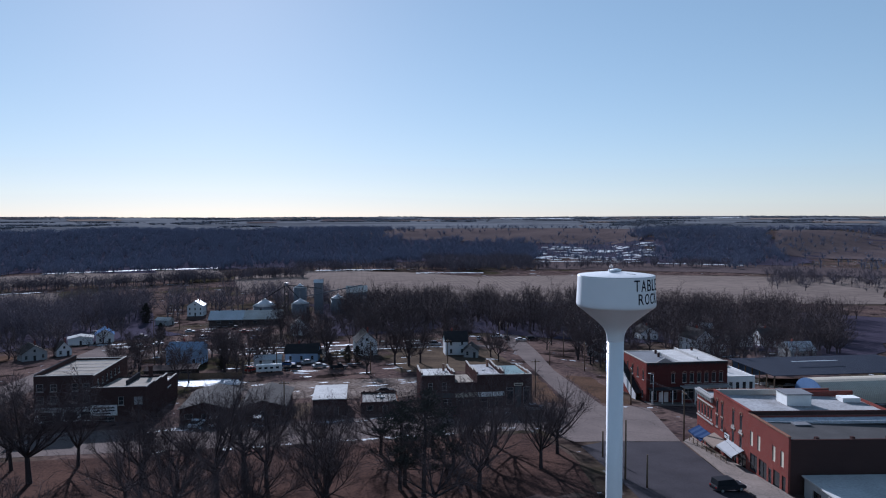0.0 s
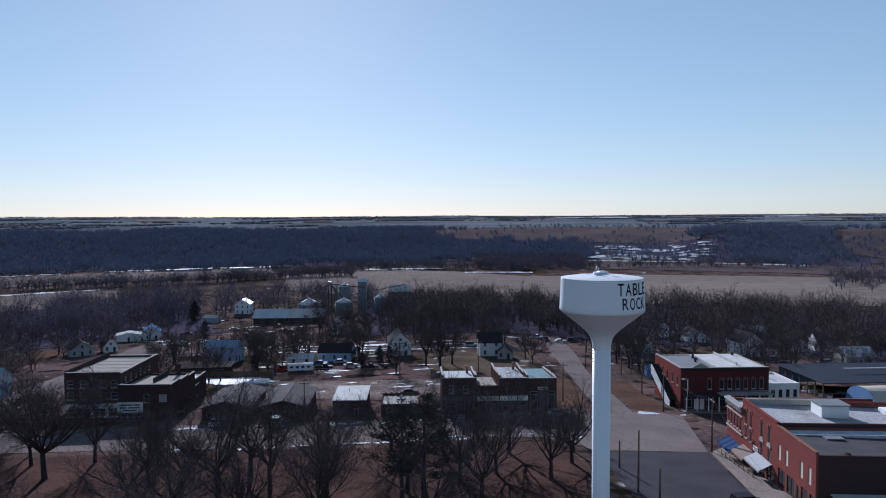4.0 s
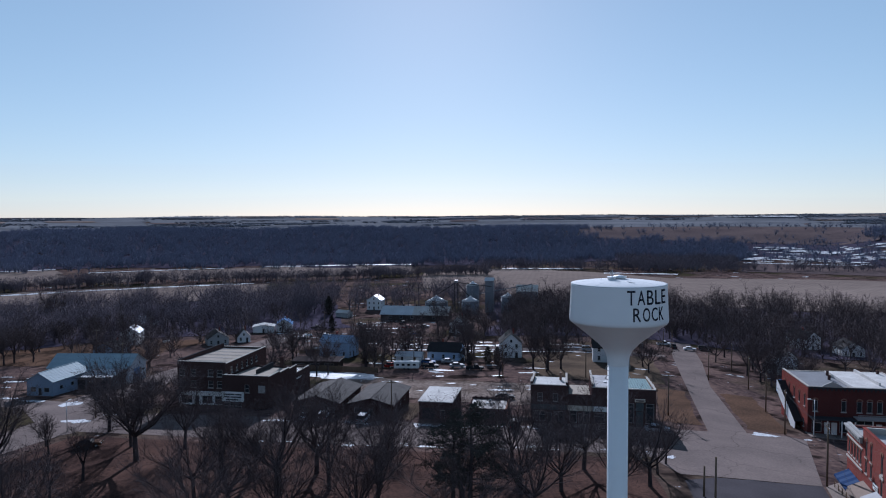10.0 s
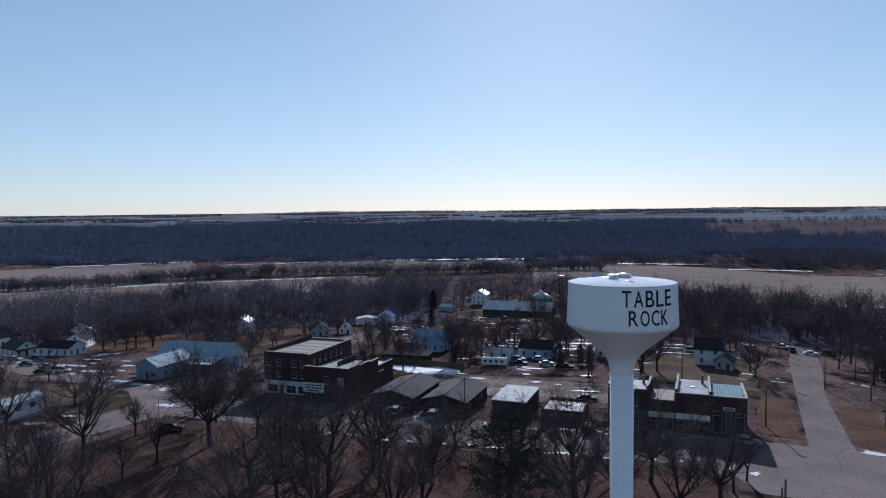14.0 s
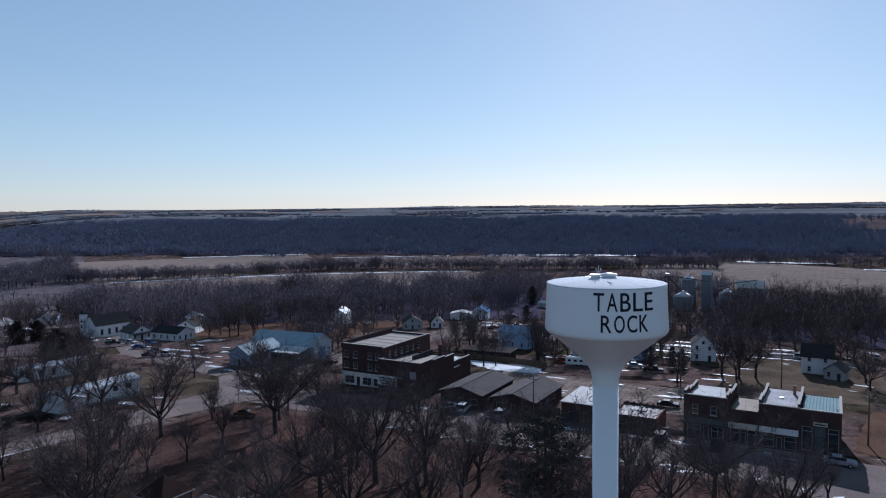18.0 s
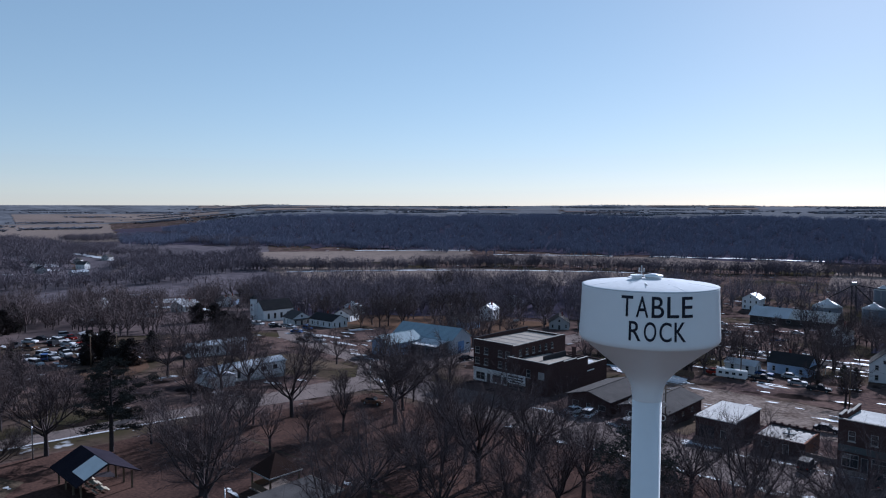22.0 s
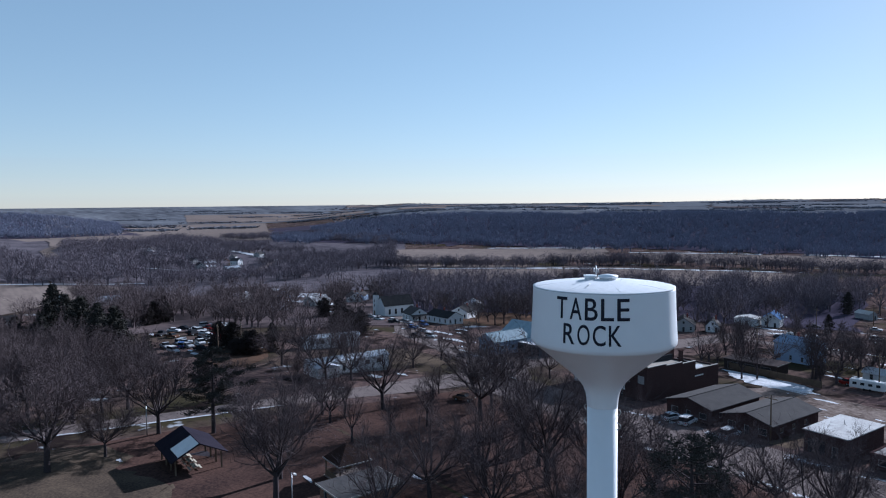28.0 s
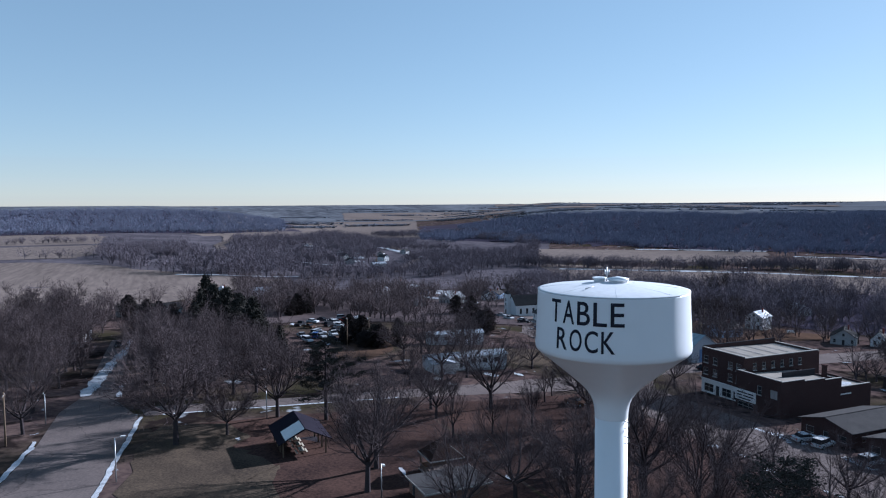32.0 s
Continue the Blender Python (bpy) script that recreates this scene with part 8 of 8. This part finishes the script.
def car(x, y, yaw, colour, kind="sedan", state="parked on the street"):
    b = thing("parked_car" if kind != "pickup" else "pickup_truck", pose(x, y, ground_z(x, y) + 0.07, 0, 0, yaw), f"{colour} {kind} {state}", "car", "parked cars")
    L, W = (4.6, 1.8) if kind != "pickup" else (5.4, 1.95)
    bm = bmesh.new()
    low = [(-L / 2, 0.35), (L / 2, 0.35), (L / 2, 0.72), (L / 2 - 0.3, 0.9), (L * 0.22, 0.98), (-L / 2 + 0.2, 1.0), (-L / 2, 0.85)]
    extrude_profile(bm, low, -W / 2, W / 2)
    bmesh.ops.recalc_face_normals(bm, faces=bm.faces[:])
    bmesh.ops.bevel(bm, geom=bm.edges[:], offset=0.06, segments=2, affect='EDGES')
    part("body", bm, CAR_PAINT[colour], b)
    cab = {"sedan": [(-L * 0.36, 0.99), (L * 0.2, 0.97), (L * 0.07, 1.42), (-L * 0.25, 1.43)], "van": [(-L * 0.47, 0.99), (L * 0.24, 0.97), (L * 0.1, 1.68), (-L * 0.44, 1.7)], "pickup": [(-L * 0.08, 0.99), (L * 0.24, 0.97), (L * 0.14, 1.62), (-L * 0.05, 1.64)]}[kind]
    bm = bmesh.new()
    extrude_profile(bm, cab, -W / 2 + 0.12, W / 2 - 0.12)
    bmesh.ops.recalc_face_normals(bm, faces=bm.faces[:])
    part("cabin_glass", bm, CAR_GLASS, b, "dark tinted windows")
    bm = bmesh.new()
    (x0, z0), (x1, z1), (x2, z2), (x3, z3) = cab
    box(bm, x3 + 0.03, x2 - 0.03, -W / 2 + 0.1, W / 2 - 0.1, max(z2, z3) + 0.002, max(z2, z3) + 0.06)
    bmesh.ops.bevel(bm, geom=bm.edges[:], offset=0.02, segments=1, affect='EDGES')
    part("roof_panel", bm, CAR_PAINT[colour], b)
    if kind == "pickup":
        part("cargo_bed", boxes((-L / 2 + 0.15, -L * 0.1, -W / 2 + 0.15, W / 2 - 0.15, 1.005, 1.03)), RUBBER, b)
    for sx in (-L * 0.31, L * 0.31):
        for sy in (-1, 1):
            bm = bmesh.new()
            tube(bm, (sx, sy * (W / 2 - 0.2), 0.33), (sx, sy * (W / 2 + 0.02), 0.33), 0.33, n=14)
            wh = part("wheel", bm, RUBBER, b)
            bm = bmesh.new()
            tube(bm, (sx, sy * (W / 2 + 0.022), 0.33), (sx, sy * (W / 2 + 0.04), 0.33), 0.2, n=10)
            part("rim", bm, STEEL, wh)
    for sy in (-1, 1):
        part("headlight", boxes((L / 2 - 0.02, L / 2 + 0.015, sy * (W / 2 - 0.3) - 0.16, sy * (W / 2 - 0.3) + 0.16, 0.62, 0.76)), PAINT_WHITE, b)
        part("tail_light", boxes((-L / 2 - 0.015, -L / 2 + 0.02, sy * (W / 2 - 0.25) - 0.14, sy * (W / 2 - 0.25) + 0.14, 0.7, 0.84)), LAMP_RED, b)
    return b


for x, y, yaw, c, k in [(-56.4, 81.8, 80, "white", "sedan"), (-53.1, 82.0, 100, "white", "van"), (-44.2, 81.4, 90, "silver", "van"), (-88.0, 56.4, 25, "brown", "sedan"), (26.6, 26.2, 6, "dark", "van"), (13.5, 80.5, 0, "silver", "sedan"),
                        (-17.5, 106.5, 5, "dark", "sedan"), (-13.2, 79.0, 90, "dark", "van"), (36.5, 218, 90, "dark", "pickup"), (42, 216, 0, "white", "sedan"), (-105, 228, 40, "white", "sedan"), (-110, 215, 60, "dark", "sedan"),
                        (-40, 160, 10, "silver", "sedan"), (-46, 158, 0, "blue", "sedan"), (-214, 114, 20, "white", "sedan"), (-209, 112, 30, "dark", "pickup"), (-204, 115, 10, "silver", "sedan"), (-196, 117, 0, "blue", "van"),
                        (-187, -31, 0, "dark", "pickup"), (-167.8, 101.6, 10, "white", "van"), (-178.4, 105.7, 30, "silver", "sedan"), (-190, 108, 20, "blue", "sedan"), (-222, 112, 10, "white", "pickup"), (-232, 114, 25, "silver", "sedan"), (-171, 97.5, 15, "dark", "sedan"), (-112, 112, 80, "dark", "sedan"), (-183, 36, 10, "white", "sedan"), (-178, 34, 20, "silver", "van"), (-188, 31, 0, "white", "pickup"), (-176, 28, 40, "dark", "sedan"), (-192, 38, 90, "red", "sedan"), (-183, 26, 15, "silver", "sedan"),
                        (-77, 262, 30, "red", "pickup"), (-70, 268, 0, "silver", "sedan"), (75, 128, 40, "red", "pickup"), (110, 160, 10, "white", "van"), (118, 163, 0, "silver", "pickup"), (-4.0, 78.0, 95, "dark", "pickup")]:
    car(x, y, yaw, c, k, "parked on worn ground" if y > 95 or x < -150 else "parked at the kerb")
rvh = thing("camper_trailer", pose(-50.5, 147, ground_z(-50.5, 147), 0, 0, 8) @ Matrix.Diagonal((0.72, 0.85, 0.85, 1)), "old white camper trailer parked in the yard", "camper")
bm = boxes((-5.2, 5.2, -1.25, 1.25, 0.5, 2.9))
bmesh.ops.bevel(bm, geom=bm.edges[:], offset=0.2, segments=2, affect='EDGES')
part("body", bm, PAINT_WHITE, rvh)
for i in range(4):
    part("window", boxes((-4.2 + 2.3 * i, -3.0 + 2.3 * i, -1.3, -1.252, 1.5, 2.2)), GLASS, rvh)
for sx in (-0.9, 0.9):
    for sy in (-1.1, 1.1):
        bm = bmesh.new()
        tube(bm, (sx, sy - 0.12, 0.35), (sx, sy + 0.12, 0.35), 0.35, n=12)
        part("wheel", bm, RUBBER, rvh)


# ---- poles, wires and lamps ----
def pole(x, y, h=9.0, yaw=0.0, arm=True, lamp=False):
    b = thing("utility_pole", pose(x, y, ground_z(x, y), 0, 0, yaw), "weathered wooden utility pole with crossarm" if arm else "plain weathered wooden pole", "pole", "utility poles")
    bm = bmesh.new()
    tube(bm, (0, 0, -0.5), (0, 0, h), 0.16, 0.11, 8)
    part("post", bm, WOOD, b)
    if arm:
        part("crossarm", boxes((-1.1, 1.1, -0.06, 0.06, h - 0.7, h - 0.57)), WOOD, b)
        for sx in (-0.95, -0.35, 0.35, 0.95):
            bm = bmesh.new()
            revolve(bm, [(0.05, h - 0.568), (0.06, h - 0.45), (0.03, h - 0.4)], 6, sx, 0)
            part("insulator", bm, STEEL, b)
    if lamp:
        bm = bmesh.new()
        tube(bm, (0, 0, h - 1.2), (0, -1.6, h - 0.7), 0.04)
        part("lamp_arm", bm, STEEL, b)
        part("lamp_head", boxes((-0.12, 0.12, -2.0, -1.5, h - 0.8, h - 0.66)), STEEL, b)
    return b


POLES = [(34.3, 55.0, 9.5, 84, True), (39.1, 91.4, 9.0, 84, True), (41.1, 112.2, 9.0, 84, True), (44.4, 141, 9.0, 84, True), (47, 172, 9.0, 84, True), (17.8, 97.2, 9.0, 0, True), (14.9, 43, 4.2, 0, False), (15.4, 27, 4.6, 0, False), (13.9, 31, 8.5, 0, False),
         (-20.6, 135.5, 9.5, 10, True), (1.8, 137, 9.0, 10, True), (-39.4, 85.9, 8.0, 0, True), (-48.3, 147.3, 9.0, 10, True), (-87.6, 162.5, 10.0, 5, True), (-84, 156.4, 8.5, 5, False), (-131.6, 128.5, 10.0, 80, True), (-164, 160.3, 10.5, 60, True),
         (-166.7, 30, 8.5, 0, True), (-168.2, 37, 8.5, 0, True), (-114.3, 297.8, 9.5, 0, True), (-128, 337, 9.5, 0, True), (-110.7, 242, 10, 0, True), (36, 150, 8, 84, True), (31, 205, 8.5, 84, True), (34, 205, 8.5, 84, True), (-95.3, -42.6, 8.5, 0, True), (-102, 77, 8.5, 45, True), (-96, 110, 8.0, 80, True)]
for x, y, h, yaw, arm in POLES:
    pole(x, y, h, yaw, arm)


def wire(p, q, sag=0.8, r=0.018, n=14, label="thin dark overhead power line"):
    bm = bmesh.new()
    p, q = Vector(p), Vector(q)
    pts = [p.lerp(q, i / n) - Vector((0, 0, sag * 4 * (i / n) * (1 - i / n))) for i in range(n + 1)]
    side = (q - p).cross(Vector((0, 0, 1))).normalized() * r
    rings = [[bm.verts.new(c + side * k + Vector((0, 0, h))) for k, h in ((-1, 0), (1, 0), (0, r * 1.5))] for c in pts]
    for a, b in zip(rings, rings[1:]):
        for i in range(3):
            bm.faces.new((a[i], a[(i + 1) % 3], b[(i + 1) % 3], b[i]))
    return tagged(link("power_line", bm, PAINT_DARK), label, "cable", "overhead wires")


def top(i, dx=0.0):
    x, y, h, yaw, arm = POLES[i]
    return (x + dx * math.cos(radians(yaw)), y + dx * math.sin(radians(yaw)), ground_z(x, y) + h - 0.5)


for a, b in ((0, 1), (1, 2), (2, 3), (3, 4)):
    for dx in (-0.9, 0.9):
        wire(top(a, dx), top(b, dx))
for a, b in ((9, 10), (12, 9), (13, 12), (15, 16), (10, 5)):
    wire(top(a), top(b), 1.0)
wire(top(0, 0.9), (36.2, 40.5, 9.5), 0.7)
wire(top(0, -0.9), (24.0, 12.0, 13.0), 1.2)
wire(top(9), (-9.5, 97, 9.0), 1.0, label="sagging yellowish service cable to the shop row")


def street_lamp(x, y, h, yaw, label="slim pale steel lamp post in the park"):
    b = thing("street_lamp", pose(x, y, ground_z(x, y), 0, 0, yaw), label, "lamp", "street lamps")
    bm = bmesh.new()
    tube(bm, (0, 0, -0.3), (0, 0, h), 0.09, 0.06, 8)
    part("post", bm, STEEL, b)
    bm = bmesh.new()
    tube(bm, (0, 0, h - 0.05), (0.9, 0, h + 0.12), 0.035)
    part("arm", bm, STEEL, b)
    part("head", boxes((0.7, 1.3, -0.13, 0.13, h + 0.06, h + 0.2)), PAINT_WHITE, b)
    return b


for x, y, h, yaw in [(-72.8, -26.0, 6.0, 90), (-97.0, -2.8, 5.5, 180), (-106.9, -38.7, 5.5, 0), (-55.0, 5.5, 4.5, 0), (44.4, 91.2, 7.5, 180), (-100, 66, 6.0, 90)]:
    street_lamp(x, y, h, yaw)


# ---- fences and yard clutter ----
def board_fence(x0, y0, x1, y1, h, label, material=WOOD, pitch=0.42):
    """A board fence following the ground: posts, two rails a bay and upright boards."""
    f = thing("board_fence", pose(x0, y0, 0), label, "fence", "yard fences")
    L = math.hypot(x1 - x0, y1 - y0)
    ux, uy = (x1 - x0) / L, (y1 - y0) / L
    bays = max(1, round(L / 2.4))
    at = lambda u, dz, off=0.0: (ux * u - uy * off, uy * u + ux * off, ground_z(x0 + ux * u, y0 + uy * u) + dz)
    for i in range(bays + 1):
        bm = bmesh.new()
        u = L * i / bays
        tube(bm, at(u, -0.4), at(u, h + 0.1), 0.08, n=6)
        part("post", bm, material, f)
        if i < bays:
            for dz in (0.35, h - 0.3):
                bm = bmesh.new()
                tube(bm, at(u, dz, 0.1), at(u + L / bays, dz, 0.1), 0.05, n=4)
                part("rail", bm, material, f)
    n = int(L / pitch)
    for i in range(n):
        u = L * (i + 0.5) / n
        bm = bmesh.new()
        a, b = at(u - pitch * 0.46, 0.06, 0.17), at(u + pitch * 0.46, 0.06, 0.17)
        t0, t1 = at(u - pitch * 0.46, h, 0.17), at(u + pitch * 0.46, h, 0.17)
        c = [bm.verts.new(v) for v in (a, b, t1, t0)]
        d = [bm.verts.new((v[0] - uy * 0.03, v[1] + ux * 0.03, v[2])) for v in (a, b, t1, t0)]
        bm.faces.new(c)
        bm.faces.new(d[::-1])
        for k in range(4):
            bm.faces.new((c[k], d[k], d[(k + 1) % 4], c[(k + 1) % 4]))
        part("board", bm, material, f)
    return f


board_fence(-83, 141.5, -57, 138.5, 1.7, "weathered brown board fence behind the halls")
board_fence(-96, 176, -78, 179, 1.4, "weathered grey board fence beside the blue house")


def propane_tank(x, y, yaw):
    b = thing("propane_tank", pose(x, y, ground_z(x, y), 0, 0, yaw), "white propane tank on two saddles", "tank", "propane tanks")
    bm = bmesh.new()
    prof = [(0.02, -1.55), (0.3, -1.48), (0.46, -1.3), (0.5, -1.1), (0.5, 1.1), (0.46, 1.3), (0.3, 1.48), (0.02, 1.55)]
    revolve(bm, prof, 18)
    bmesh.ops.rotate(bm, verts=bm.verts[:], cent=(0, 0, 0), matrix=Matrix.Rotation(radians(90), 3, 'Y'))
    bmesh.ops.translate(bm, verts=bm.verts[:], vec=(0, 0, 0.95))
    part("shell", bm, PAINT_WHITE, b)
    for u in (-0.8, 0.8):
        part("saddle", boxes((u - 0.12, u + 0.12, -0.4, 0.4, -0.3, 0.55)), CONCRETE, b)
    bm = bmesh.new()
    tube(bm, (0, 0, 1.44), (0, 0, 1.62), 0.17, n=12)
    part("valve_cover", bm, STEEL, b)


for q in ((-186.6, 24.8, 10), (-30, 182, 80), (-112, 226, 30), (-165, 204, 60)):
    propane_tank(*q)
for x, y, yaw, c, k in ((-177, 20.5, 15, "white", "van"), (-186, 20.5, 5, "silver", "pickup"), (-195, 33.5, 30, "dark", "sedan"), (-198, 37.5, 60, "white", "sedan"), (-190, 27.0, 75, "silver", "sedan"), (-222, 43, 20, "red", "pickup"), (-150, 288, 10, "white", "van"), (-122, 262, 40, "dark", "pickup"), (-44, 150.5, 5, "dark", "pickup"), (-36, 152, 20, "silver", "sedan")):
    car(x, y, yaw, c, k, "parked in a cluttered yard")

rc = random.Random(41)
for k in range(15):
    car(-221 + 46 * ((k * 0.618) % 1.0), 24 + 19 * rc.random(), rc.uniform(0, 180), ["white", "silver", "dark", "blue", "red", "white", "silver", "brown"][k % 8], ["sedan", "pickup", "van"][k % 3], "standing in a junkyard")
for x, y, yaw, c, k in ((-62, 196, 5, "white", "pickup"), (-24, 194, 178, "dark", "sedan"), (4, 192, 3, "silver", "van"), (-56, 150, 60, "red", "sedan"), (-30, 148, 10, "dark", "pickup"), (-90, 244, 30, "white", "van"), (-84, 282, 80, "dark", "pickup"), (-104, 276, 15, "silver", "sedan"), (-68, 236, 50, "blue", "sedan"), (24, 213, 80, "silver", "sedan"), (34, 226, 10, "white", "pickup"), (48, 221, 5, "dark", "van"), (92, 176, 30, "white", "sedan"), (76, 168, 70, "dark", "pickup"), (128, 176, 10, "silver", "van")):
    car(x, y, yaw, c, k, "parked in a muddy yard")

# the far hamlet on the river plain
rh = random.Random(77)
for k, (x, y) in enumerate(HAMLET):
    gable_house("hamlet_house", x, y, rh.uniform(6, 8), rh.uniform(7.5, 11), rh.uniform(2.8, 4.2), rh.uniform(2.0, 2.8), 90 + rh.uniform(-50, 50), SIDING_GREY if k % 3 else SIDING, SHINGLE_DARK if k % 3 else SHINGLE, "small pale house of a far hamlet among trees", storeys=1, chimney=False)
gable_house("edge_house", -359, 11, 8.0, 10.0, 3.0, 2.4, 85, SIDING, METAL_ROOF, "white house at the edge of the stubble field")
gable_house("edge_cottage", -354, 31, 7.0, 12.0, 3.0, 2.0, 10, SIDING, METAL_WHITE, "long white cottage among cedars at the town edge")
gable_house("field_shed", -270, -24, 7.0, 24.0, 2.8, 1.6, 4, SIDING_GREY, SHINGLE_DARK, "long low dark-roofed shed beside the stubble field", "shed", chimney=False, wins=False)
gable_house("plain_shed", -579, 166, 7.0, 13.0, 3.0, 1.4, 10, SIDING_GREY, METAL_WHITE, "low pale shed on the river plain", "shed", chimney=False, wins=False)
gable_house("west_cottage", -318, 150, 7.5, 9.0, 3.2, 2.2, 70, SIDING, SHINGLE, "white cottage behind a snowy yard")
gable_house("west_house", -392, 122, 8.0, 10.0, 4.6, 2.6, 60, SIDING_GREY, SHINGLE_DARK, "grey house with dark roof among bare trees", storeys=1)
for x, y, yaw, c, k in ((-216, 47, 15, "white", "pickup"), (-226, 36, 40, "dark", "sedan"), (-232, 45, 80, "silver", "van"), (-208, 38, 30, "white", "sedan")):
    car(x, y, yaw, c, k, "parked on a snowy yard")
